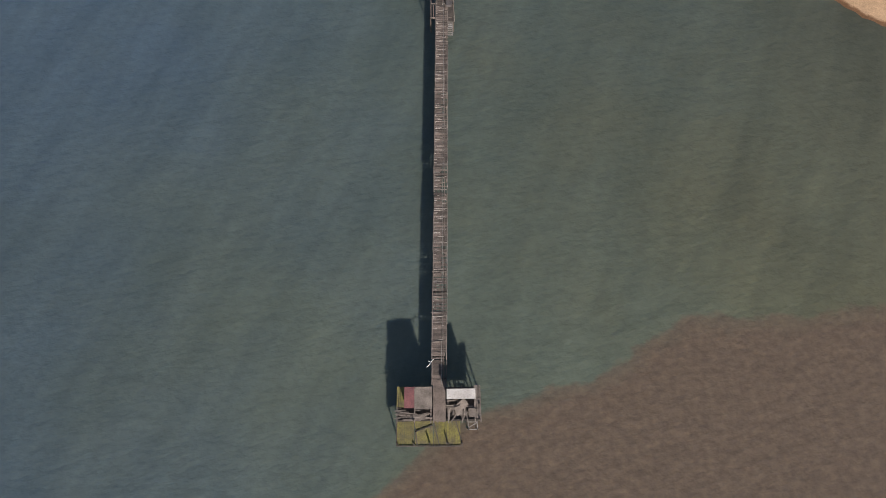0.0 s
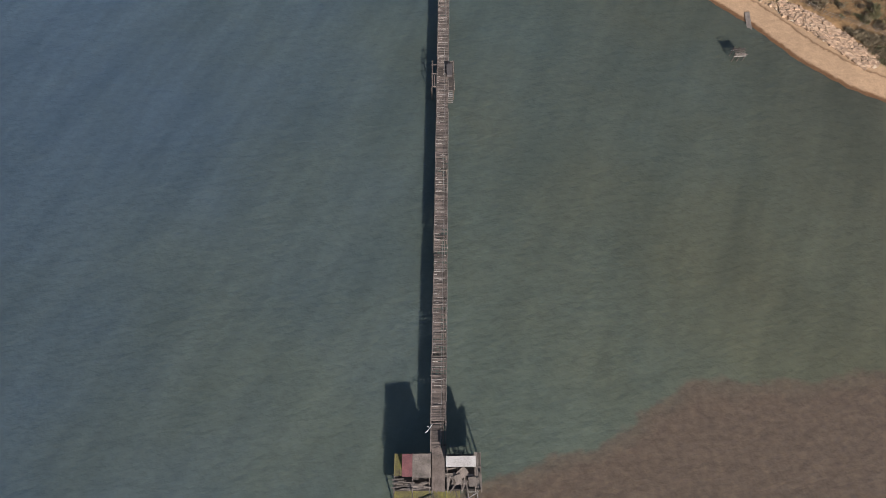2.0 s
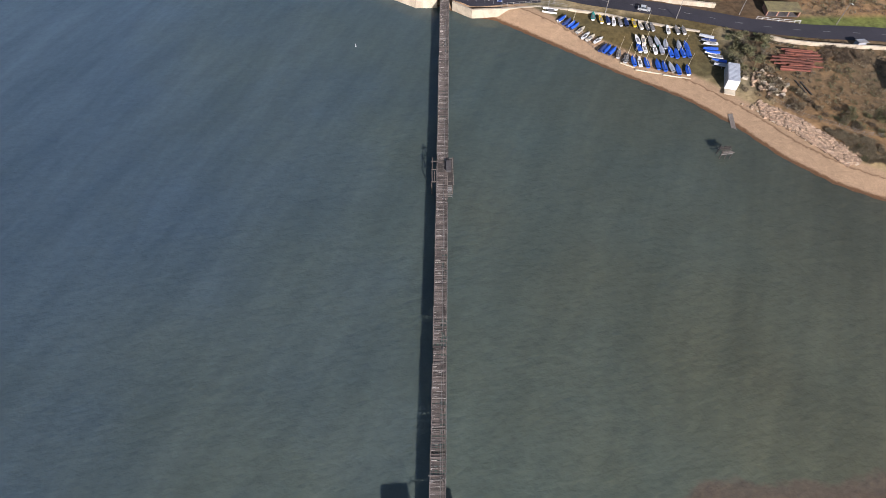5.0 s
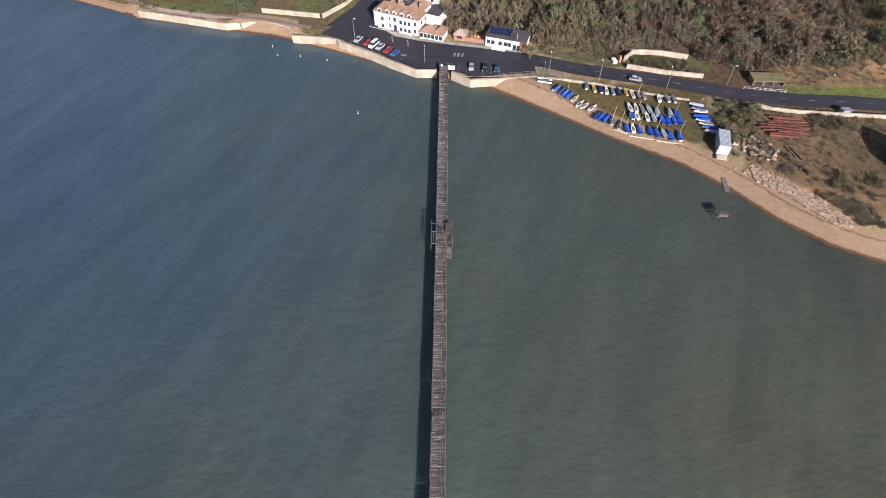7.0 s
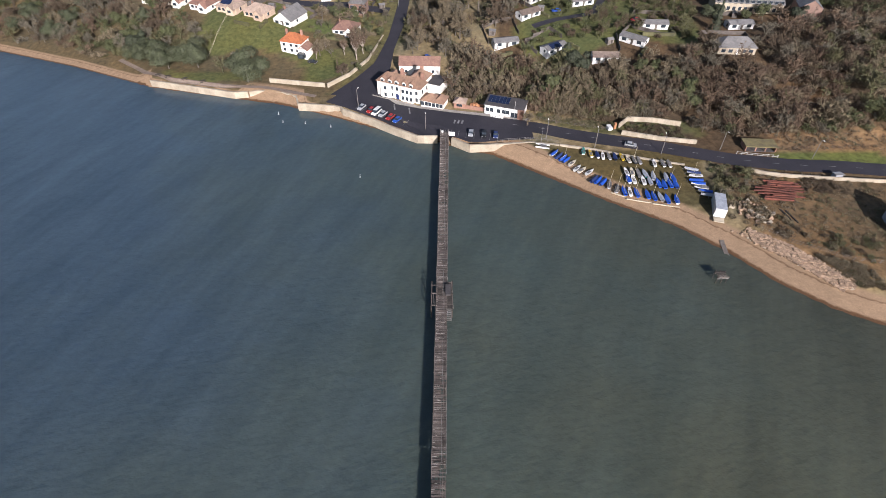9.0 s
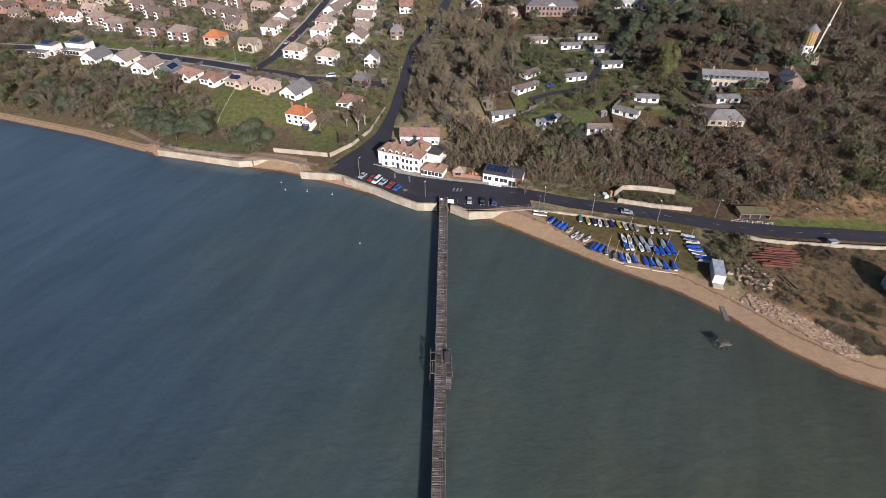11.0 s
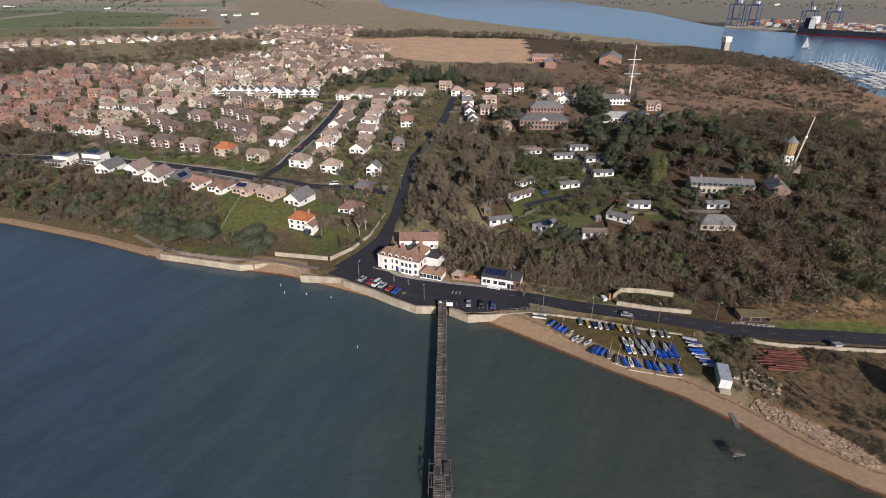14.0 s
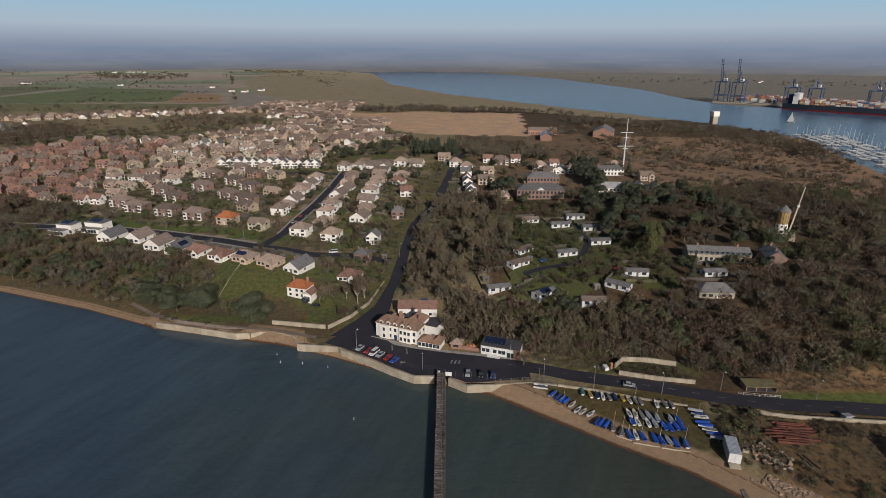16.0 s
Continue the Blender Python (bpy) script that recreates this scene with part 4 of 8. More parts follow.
def hip_roof(bm, w, d, z, rise, over=0.4, drop=0.18):
    x, y = w / 2 + over, d / 2 + over
    inset = min(x - 0.3, y * 0.95)
    pts = [(-x, -y, z), (x, -y, z), (x, y, z), (-x, y, z), (-x + inset, 0, z + rise), (x - inset, 0, z + rise)]
    top = [bm.verts.new(p) for p in pts]
    low = [bm.verts.new((p[0], p[1], p[2] - drop)) for p in pts[:4]]
    for a in ((0, 1, 5, 4), (1, 2, 5), (2, 3, 4, 5), (3, 0, 4)):
        bm.faces.new([top[i] for i in a])
    for i in range(4):
        j = (i + 1) % 4
        bm.faces.new((top[j], top[i], low[i], low[j]))
    bm.faces.new(low[::-1])


def house_walls(bm, w, d, e, rise, foot=1.6):
    """Four walls with gables, closed, down into the slope."""
    pts = [(-w / 2, -d / 2), (w / 2, -d / 2), (w / 2, d / 2), (-w / 2, d / 2)]
    low = [bm.verts.new((x, y, -foot)) for x, y in pts]
    top = [bm.verts.new((x, y, e)) for x, y in pts]
    if rise:
        r = [bm.verts.new((-w / 2, 0, e + rise - 0.1)), bm.verts.new((w / 2, 0, e + rise - 0.1))]
        bm.faces.new((low[1], low[2], top[2], r[1], top[1]))
        bm.faces.new((low[3], low[0], top[0], r[0], top[3]))
        bm.faces.new((low[0], low[1], top[1], top[0]))
        bm.faces.new((low[2], low[3], top[3], top[2]))
    else:
        for i in range(4):
            j = (i + 1) % 4
            bm.faces.new((low[i], low[j], top[j], top[i]))
        bm.faces.new(top)
    bm.faces.new(low[::-1])


def chimney(bm, x, y, z, h=1.5, s=0.75):
    box(bm, x, y, z, s, s * 0.8, h)
    box(bm, x, y, z + h - 0.22, s + 0.14, s * 0.8 + 0.14, 0.14)
    for dx in (-0.16, 0.16):
        rod(bm, (x + dx, y, z + h), (x + dx, y, z + h + 0.35), 0.11, 0.09, 6)


STYLES = dict(
    # key: width, depth, eaves, rise, hip, wall, roof, label, chimneys
    semi_brown=(13.0, 8.2, 4.8, 2.7, False, "buff", "tile_brown", "two-storey buff brick house with a brown tiled roof", 1),
    semi_pink=(11.6, 8.2, 4.8, 2.7, False, "pink", "tile_tan", "two-storey pale brick house with a tan tiled roof", 1),
    estate_red=(12.4, 8.4, 4.6, 2.8, False, "brick", "tile_red", "red brick estate house with a red tiled roof", 0),
    estate_brown=(12.0, 8.2, 4.6, 2.7, False, "brick", "tile_brown", "red brick estate house with a brown tiled roof", 0),
    estate_cream=(11.4, 8.0, 4.7, 2.7, False, "cream", "tile_tan", "cream rendered estate house with a tan tiled roof", 0),
    white_gable=(7.0, 8.5, 5.0, 3.0, "front", "white", "slate", "white gabled terrace house with a grey roof", 0),
    brick_hip=(15.0, 9.5, 5.2, 3.0, True, "old_brick", "tile_brown", "pair of brick houses with white bays under a hipped brown roof", 2),
    orange_hip=(11.5, 9.5, 5.0, 3.4, True, "buff", "tile_orange", "buff brick house with a hipped orange roof", 1),
    white_hip=(11.0, 9.5, 5.0, 3.3, True, "white", "tile_tan", "white rendered house with a hipped tan roof", 1),
    white_cottage=(9.0, 6.5, 4.6, 3.0, False, "white", "tile_red", "white cottage with a red tiled roof", 1),
    bungalow_tan=(11.8, 9.2, 2.7, 3.0, True, "pink", "tile_tan", "pale brick bungalow with a hipped tan roof", 1),
    bungalow_red=(11.5, 9.2, 2.7, 3.1, True, "white", "tile_red", "white bungalow with a hipped red roof", 1),
    bungalow_white=(10.5, 13.5, 2.9, 3.6, "front", "white", "tile_brown", "white gabled bungalow with a brown roof", 1),
    bungalow_grey=(10.0, 14.0, 2.9, 3.6, "front", "white", "slate", "white gabled bungalow with a grey slate roof", 1),
    park_home=(11.5, 5.2, 2.5, 0.9, False, "paint", "slate", "white park home with a low grey roof", 0),
    park_home_brown=(11.0, 5.2, 2.5, 1.2, False, "paint", "tile_brown", "white park home with a low brown roof", 0),
    grey_lodge=(15.5, 8.0, 3.0, 3.2, True, "concrete", "slate", "long low lodge with a hipped grey slate roof", 0),
    brick_villa=(8.0, 7.5, 5.6, 2.9, True, "old_brick", "slate", "dark brick villa with a hipped slate roof", 2),
)
ROADS = list(KEEP_CLEAR)
BUILT = {}
HOMES, PLOTS = [], []


def build_house(key, x, y, z, turn):
    w, d, e, rise, hip, wall, roof, label, chimneys = STYLES[key]
    name = "park_home" if "park" in key else "bungalow" if "bungalow" in key else "house"
    h = thing(name, x, y, z, turn, label, "house", "houses of the village")
    quarter = Matrix.Rotation(radians(90), 3, "Z")
    bm = bmesh.new()
    house_walls(bm, *((d, w) if hip == "front" else (w, d)), e, 0 if hip is True else rise)
    if hip == "front":
        bmesh.ops.rotate(bm, matrix=quarter, verts=bm.verts)
    part("wall", bm, M[wall], h)
    bm = bmesh.new()
    (hip_roof if hip is True else gable_roof)(bm, *((d, w) if hip == "front" else (w, d)), e + 0.12, rise)
    if hip == "front":
        bmesh.ops.rotate(bm, matrix=quarter, verts=bm.verts)
    part("roof", bm, M[roof], h)
    for i in range(chimneys):
        bm = bmesh.new()
        chimney(bm, (-w * 0.28, w * 0.3)[i], 0.4, e + rise * 0.55)
        part("chimney", bm, M["brick"], h)
    bm = bmesh.new()
    box(bm, w * 0.02, -d / 2 - 0.03, 0, 1.0, 0.12, 2.05)
    box(bm, w * 0.02, -d / 2 - 0.35, 2.2, 1.5, 0.8, 0.1)
    part("door", bm, M["board"] if wall in ("white", "paint") else M["paint"], h)
    floors = (0.9, 3.3) if e > 4 else (0.9,)
    winged = key.startswith(("estate", "semi", "bungalow_tan", "bungalow_red"))
    if winged:  # a gabled wing on the front
        reach, wx = d / 2 + 1.7, w * 0.25
        for tag, kind, m in (("wing", house_walls, wall), ("wing_roof", gable_roof, roof)):
            bm = bmesh.new()
            kind(bm, reach, 4.4, e - (0.25 if tag == "wing" else 0.13), rise * 0.68)
            bmesh.ops.transform(bm, matrix=pose(wx, -d / 2 - 1.7 + reach / 2, 0, 0, 0, 90), verts=bm.verts)
            part(tag, bm, M[m], h)
        for z0 in floors:
            bm = bmesh.new()
            pane(bm, wx, -d / 2 - 1.7, z0, 1.9, 1.2, 0, 2)
            part("window", bm, (M["paint"], M["glass"]), h)
    broad = "brick_hip" in key or "terrace" in label
    for z0 in floors:
        for u in ((-0.33, -0.12) if winged else (-0.3, 0.3) if w < 11.6 else (-0.36, -0.17, 0.2, 0.37)):
            bm = bmesh.new()
            pane(bm, u * w, -d / 2, z0, 1.5 if winged else 1.9 if w < 11.6 else 1.6, 1.25, 0, 2)
            part("window", bm, (M["paint"], M["glass"]), h)
    for out, sx in ((1, w / 2), (3, -w / 2)):
        bm = bmesh.new()
        pane(bm, sx, -d * 0.12, floors[-1], 1.2, 1.2, out, 1)
        part("window", bm, (M["paint"], M["glass"]), h)
    if broad:
        for u in (-0.36, 0.37):
            bm = bmesh.new()
            box(bm, u * w, -d / 2 - 0.4, 0, 2.4, 0.8, 5.0)
            part("bay", bm, M["white"], h)
            for z0 in floors:
                bm = bmesh.new()
                pane(bm, u * w, -d / 2 - 0.8, z0, 1.8, 1.3, 0, 2)
                part("window", bm, (M["paint"], M["glass"]), h)
    return h


def home(key, x, y, turn, solar=False):
    w, d = STYLES[key][:2]
    z = min(ground(x, y), ground(x - w * 0.3, y - d * 0.3), ground(x + w * 0.3, y - d * 0.3)) * 0.6 + ground(x, y) * 0.4
    h = copy_thing(BUILT[key], pose(x, y, z, 0, 0, turn)) if key in BUILT else build_house(key, x, y, z, turn)
    BUILT.setdefault(key, h)
    HOMES.append((x, y))
    PLOTS.append((x, y, turn, w, d))
    KEEP_CLEAR.append((x, y, max(w, d) * 0.62))
    if solar:
        e, rise = STYLES[key][2:4]
        bm = bmesh.new()
        slope = math.degrees(math.atan2(rise, d / 2))
        if STYLES[key][4] != "front":
            at = pose(-w * 0.05, -d * 0.27, e + rise * 0.46 + 0.3, slope - 90)
        else:
            at = pose(w * 0.27, 0, e + rise * 0.46 + 0.3, 0, 0, 90) @ pose(0, 0, 0, math.degrees(math.atan2(rise, w / 2)) - 90)
        panelled(bm, np.linspace(-3.0, 3.0, 6).tolist(), (-1.5, 0, 1.5), 0.0, 0.08, 0.04, at)
        part("solar_panel", bm, (M["metal"], M["solar"]), h, "dark blue solar panels")
    return h


# front row above the wooded cliff
for key, x, y, turn, solar in (
    ("bungalow_grey", -196, 322, -14, False), ("bungalow_white", -178, 319, -14, False), ("bungalow_white", -161, 307.5, -16, False), ("bungalow_grey", -146, 300.5, -20, True),
    ("bungalow_red", -133.5, 295, -22, False), ("bungalow_red", -118, 288, -22, False), ("bungalow_tan", -88.5, 279, -22, False), ("bungalow_tan", -103.5, 284.5, -20, True),
    ("bungalow_grey", -73, 276.5, -24, False),
    # north side of the street
    ("white_cottage", -261, 401, -12, False), ("white_cottage", -250, 402, -12, False), ("brick_hip", -210.5, 382, -14, False), ("brick_hip", -161, 362, -14, False), ("orange_hip", -136.5, 351.5, -14, False),
    ("estate_cream", -113, 340.5, -10, False), ("white_hip", -84, 331, -14, False), ("white_hip", -64, 325, -14, False), ("white_gable", -38, 323, -8, False), ("brick_villa", -41.5, 295.5, -12, False),
    ("bungalow_red", -45.5, 273.5, -10, False), ("brick_hip", -196, 409, -30, False), ("brick_hip", -188, 441, -30, False), ("brick_hip", -158, 416, -32, False), ("brick_hip", -168, 459, -32, False),
    ("white_hip", -222, 462, -20, False), ("estate_cream", -249, 443, -20, False),
    ("brick_hip", -185, 372, -14, False), ("brick_hip", -228, 395, -16, False), ("brick_hip", -214, 428, -24, False), ("semi_brown", -133, 381, -30, False), ("brick_hip", -140, 402, -32, False), ("brick_hip", -150, 441, -32, False), ("semi_pink", -126, 420, -20, False),
    ("brick_hip", -196, 484, -20, False), ("semi_brown", -138, 476, -20, False), ("brick_hip", -178, 505, -14, False), ("semi_pink", -245, 418, -14, False), ("estate_brown", -275, 425, -14, False), ("semi_brown", -290, 408, -12, False),
    # along the hill road
    ("white_cottage", -22, 405, 4, False), ("brick_villa", -25.5, 360, 0, False), ("white_cottage", 25.5, 447, 92, False), ("white_gable", 26.5, 414, 4, False), ("white_gable", 25, 432, 4, False), ("brick_hip", 60, 512, 0, False), ("white_cottage", 106, 495, 10, False),
    ("white_hip", 27, 486, 0, False), ("white_cottage", 49, 520, 0, False), ("bungalow_white", 98, 470, 30, False), ("bungalow_grey", 108, 474, -20, False), ("bungalow_tan", 48, 398, 0, False), ("white_hip", 18, 500, 0, False), ("white_hip", 92, 486, 0, False), ("white_gable", 25, 465, 94, False), ("white_gable", 26, 400, 0, False), ("semi_pink", 44, 470, 0, False), ("semi_brown", 40, 440, 8, False), ("white_hip", 118, 470, 0, False), ("white_cottage", 75, 520, 0, False), ("semi_pink", 8, 524, 0, False),
    # bungalows beside the mast
    ("white_hip", 158, 486, 0, False), ("white_gable", 142, 402, 6, False), ("white_gable", 151, 402, 4, False), ("white_gable", 162.5, 401, 2, False), ("semi_pink", 171, 443, 0, False),
    # park homes
    ("park_home", 30.5, 248.5, 12, False), ("park_home_brown", 42.5, 267, 32, False), ("park_home", 51.5, 241, 34, True), ("park_home", 70, 280, 16, False), ("park_home_brown", 72, 230.5, -2, False),
    ("park_home", 77, 329, 5, False), ("park_home", 95, 321, 0, False), ("park_home", 93, 297, 6, False), ("park_home_brown", 48, 286, 40, False), ("park_home", 98.5, 252.5, -4, False), ("park_home", 86, 239, -38, False), ("park_home", 90, 344, 0, False),
    ("park_home_brown", 60, 340, 8, False), ("park_home", 108, 306, 12, False),
    ("grey_lodge", 126, 229, -4, False), ("park_home", 137, 252, 4, False),
):
    home(key, x, y, turn, solar)

# gardens east of the side street: bungalows in short rows
picks = random.Random(21)
for row, (ax, ay, bx, by, n) in enumerate(((-108, 366, -101, 470, 7), (-76, 345, -68, 480, 9), (-52, 352, -44, 500, 9), (-90, 505, -10, 500, 6), (-30, 430, -28, 470, 2))):
    for i in range(n):
        u = (i + 0.5) / n
        home(picks.choice(("bungalow_white", "white_hip", "bungalow_red", "semi_pink", "white_hip", "bungalow_tan", "bungalow_white")), ax + (bx - ax) * u + picks.uniform(-1.5, 1.5), ay + (by - ay) * u, picks.choice((-18, -14, 72, 76)))

# the estate: rows of brick houses, a row of white terraces
for i in range(9):
    home("white_gable", -203 + i * 7.6, 527 + 1.2 * math.sin(i), 6)
for i in range(5):
    home("white_gable", -142 + i * 7.4, 518, 0)
row = 0
y = 424.0
while y < 900:
    x0 = float(np.interp(y, (405, 450, 560, 640, 800, 900), (-345, -400, -455, -420, -340, -270)))
    x1 = float(np.interp(y, (405, 520, 560, 640, 700, 900), (-205, -135, -118, -70, -62, -120)))
    if y < 470:
        x1 = -232.0
    x = x0 + picks.uniform(0, 8)
    while x < x1:
        px, py = x + picks.uniform(-2.5, 2.5), y + picks.uniform(-4.5, 4.5) - (x + 250) * 0.10
        if all(math.hypot(px - a, py - b) > 13.5 for a, b in HOMES) and len(HOMES) < 275:
            block = math.sin(px * 0.021 + 1.3) + math.cos(py * 0.027)
            turn = (-16, 74, 12, -40)[int(abs(block * 7)) % 4] + picks.uniform(-4, 4)
            red = px < -290 and py < 640
            home(picks.choice(("estate_red", "estate_brown", "estate_brown") if red else ("estate_brown", "semi_brown", "semi_pink", "white_hip", "estate_cream", "estate_cream", "white_gable" if y > 600 else "semi_pink")), px, py, turn)
        x += picks.uniform(15.5, 20.5)
    y += 22.0
    row += 1
# the far part of the estate, too many to count
FAR_TILES = [surface("far_tiles_" + k, c, tuple(v * 0.7 for v in c), 0.85, 0.5, 3.0, 0.3, vary=0.4, island=True) for k, c in (("brown", (0.235, 0.165, 0.125)), ("tan", (0.34, 0.245, 0.185)))]


def far_houses():
    rng, verts, faces, slot = random.Random(31), [], [], []
    spots = [(-300 + rng.uniform(0, 1) * 10 + c * 15 + r * 9, 660 + r * 21 + rng.uniform(-4, 4) - c * 1.5) for r in range(11) for c in range(15)] + [(-40 - k * 15, 655 + 9 * k + rng.uniform(-4, 4)) for k in range(9)]
    spots += [(-335 + c * 15 + rng.uniform(-5, 5), 985 + r * 20 + c * 1.5 + rng.uniform(-4, 4)) for r in range(9) for c in range(13)] + [(-150 - c * 13, 900 + 12 * r + rng.uniform(-5, 5)) for r in range(6) for c in range(10)] + [(-625 + c * 17 + rng.uniform(-3, 3), 874 + 8.5 * c + 24 * r) for r in range(2) for c in range(-8, 18)]
    for x, y in spots:
        if any(math.hypot(x - a, y - b) < 13 for a, b in HOMES) or (x > -70 and y > 700):
            continue
        w, d, e, r = rng.uniform(9, 16), 8.2, rng.choice((2.7, 4.7, 4.7)), rng.uniform(2.4, 3.0)
        m = pose(x, y, ground(x, y), 0, 0, rng.choice((-16, 74, 10, -38)) + rng.uniform(-5, 5))
        wall, roof, k = rng.choice((0, 1, 1, 2)), rng.choice((3, 3, 4)), len(verts)
        pts = [(sx * w / 2, sy * d / 2, z) for z in (-1.5, e) for sx, sy in ((-1, -1), (1, -1), (1, 1), (-1, 1))] + [(-w / 2, 0, e + r), (w / 2, 0, e + r)]
        pts += [(sx * (w / 2 + 0.3), sy * (d / 2 + 0.4), e - 0.15) for sx, sy in ((-1, -1), (1, -1), (1, 1), (-1, 1))] + [(-w / 2 - 0.3, 0, e + r + 0.15), (w / 2 + 0.3, 0, e + r + 0.15)]
        for u in (-0.3, 0.0, 0.3):
            for z in ((0.9, 3.3) if e > 4 else (0.9,)):
                pts += [(u * w + dx, -d / 2 - 0.06, z + dz) for dx, dz in ((-0.8, 0), (0.8, 0), (0.8, 1.3), (-0.8, 1.3))]
        verts += [tuple(m @ Vector(p)) for p in pts]
        new_faces = [((0, 1, 5, 4), wall), ((1, 2, 6, 9, 5), wall), ((2, 3, 7, 6), wall), ((3, 0, 4, 8, 7), wall), ((10, 11, 15, 14), roof), ((12, 13, 14, 15), roof)]
        new_faces += [((16 + 4 * q, 17 + 4 * q, 18 + 4 * q, 19 + 4 * q), 5) for q in range((len(pts) - 16) // 4)]
        for f, s in new_faces:
            faces.append(tuple(i + k for i in f))
            slot.append(s)
    tagged(mesh_part("far_houses", verts, faces, (M["white"], M["pink"], M["buff"], *FAR_TILES, M["glass"]), slots=slot), "far rows of brick and white houses with tiled roofs", "houses", kind="stuff")


far_houses()
for i in range(16):
    home(("bungalow_tan", "semi_pink", "bungalow_white", "estate_cream", "bungalow_red")[i * 3 % 5], -625 + i * 18.5, 858 + i * 8.4 + 3 * math.sin(i * 2.1), 15 + 5 * math.sin(i * 1.7))
for i, (x, y) in enumerate(((-554, 742), (-566, 760), (-572, 796), (-548, 770), (-590, 775))):
    home(("white_gable", "white_hip")[i % 2], x, y, 10)


# ---- the white inn by the forecourt ----
def inn():
    p = thing("inn", -15.0, 214.5, 3.25, -25, "white rendered three-storey inn with hipped brown tiled roofs and dormers", "inn")

    def wall(name, x, y, w, d, e, rise=0, m="white"):
        bm = bmesh.new()
        house_walls(bm, w, d, e, rise, 1.0)
        bmesh.ops.translate(bm, vec=(x, y, 0), verts=bm.verts)
        return part(name, bm, M[m], p)

    def roof(x, y, w, d, z, rise, hip=True, m="tile_inn", turn=0):
        bm = bmesh.new()
        (hip_roof if hip else gable_roof)(bm, w, d, z, rise, 0.35)
        bmesh.ops.transform(bm, matrix=pose(x, y, 0, 0, 0, turn), verts=bm.verts)
        part("roof", bm, M[m], p)
    wall("wall", 0, -0.75, 20, 7.0, 6.6)
    roof(0, -0.75, 20, 7.0, 6.7, 2.9)
    wall("wall", -5.5, -4.6, 4.6, 1.4, 6.4)
    wall("wall", 4.4, -4.5, 5.6, 1.2, 6.4)
    wall("rear_wing", 4.6, 6.4, 7.4, 8.0, 6.4)
    roof(4.6, 5.2, 11.0, 7.4, 6.5, 3.1, True, "tile_inn", 90)
    wall("rear_wing", -6.2, 5.4, 6.2, 6.2, 5.2)
    roof(-6.2, 4.6, 8.2, 6.2, 5.3, 2.3, True, "tile_inn", 90)
    wall("rear_yard", -0.9, 4.8, 3.6, 4.6, 3.2)
    wall("flat_block", 11.5, 9.5, 5.5, 8.0, 4.6)
    bm = bmesh.new()
    box(bm, 11.5, 9.5, 4.6, 5.9, 8.4, 0.2)
    part("flat_roof", bm, M["felt"], p)
    for i, u in enumerate((-7.8, -5.5, -3.0, -0.6, 2.6, 4.5, 6.3, 8.4)):
        for z0 in (0.9, 3.9):
            bm = bmesh.new()
            pane(bm, u, -4.25 - (1.05 if -7 < u < -4 else 0.85 if 2 < u < 7 else 0), z0, 1.0, 1.5, 0, 1)
            part("window", bm, (M["paint"], M["glass"]), p)
    for out, x, ys in ((3, -10, (-2, 1.5)), (1, 10, (-2, 1.5))):
        for yy in ys:
            for z0 in (0.9, 3.9):
                bm = bmesh.new()
                pane(bm, x, yy, z0, 1.0, 1.5, out, 1)
                part("window", bm, (M["paint"], M["glass"]), p)
    for u in (-7.2, -3.8, -0.6, 2.8, 6.0):
        d = new("dormer")
        d.parent = p
        d.matrix_parent_inverse.identity()
        d.location = (u, -3.3, 5.9)
        bm = bmesh.new()
        box(bm, 0, 0, 0, 1.7, 2.1, 2.0)
        part("dormer_wall", bm, M["white"], d)
        bm = bmesh.new()
        gable_roof(bm, 3.4, 1.9, 2.0, 0.9, 0.25, 0.12)
        bmesh.ops.transform(bm, matrix=pose(0, 0.75, 0, 0, 0, 90), verts=bm.verts)
        part("dormer_roof", bm, M["tile_inn"], d)
        bm = bmesh.new()
        pane(bm, 0, -1.05, 0.7, 1.1, 1.0, 0, 1)
        part("dormer_window", bm, (M["paint"], M["glass"]), d)
    for x, y in ((-1.2, 2.2), (8.0, 2.4), (4.6, 8.6)):
        bm = bmesh.new()
        chimney(bm, x, y, 6.2, 4.2, 1.3)
        part("chimney", bm, M["brick"], p)
    bm = bmesh.new()
    box(bm, -0.4, -4.4, 0, 1.2, 0.14, 2.2)
    part("door", bm, M["navy"], p)
    bm = bmesh.new()
    for k in range(14):
        rod(bm, (-11 + k * 1.5, -6.2, -0.2), (-11 + k * 1.5, -6.2, 0.9), 0.05, sides=5)
    box(bm, -1.2, -6.2, 0.0, 20.5, 0.3, 0.45)
    part("forecourt_wall", bm, M["kerb"], p)
    # dining room on the corner
    q = thing("dining_room", -1.9, 206.2, 3.25, -20, "single-storey glazed dining room with a brown hipped roof beside the inn", "extension")
    bm = bmesh.new()
    house_walls(bm, 9.6, 6.0, 2.9, 0, 1.0)
    part("wall", bm, M["white"], q)
    for x, w, d, t in ((-1.2, 7.0, 6.0, 0), (2.8, 6.2, 4.2, 90)):
        bm = bmesh.new()
        hip_roof(bm, w, d, 2.95, 2.0, 0.35)
        bmesh.ops.transform(bm, matrix=pose(x, 0, 0, 0, 0, t), verts=bm.verts)
        part("roof", bm, M["tile_inn"], q)
    for k in range(6):
        bm = bmesh.new()
        pane(bm, -4.0 + k * 1.6, -3.0, 0.8, 1.25, 1.6, 0, 1)
        part("window", bm, (M["paint"], M["glass"]), q)
    # long outbuilding behind
    o = thing("outbuilding", -8.4, 235.0, 3.6, -2, "long outbuilding with a red tiled roof behind the inn", "outbuilding")
    bm = bmesh.new()
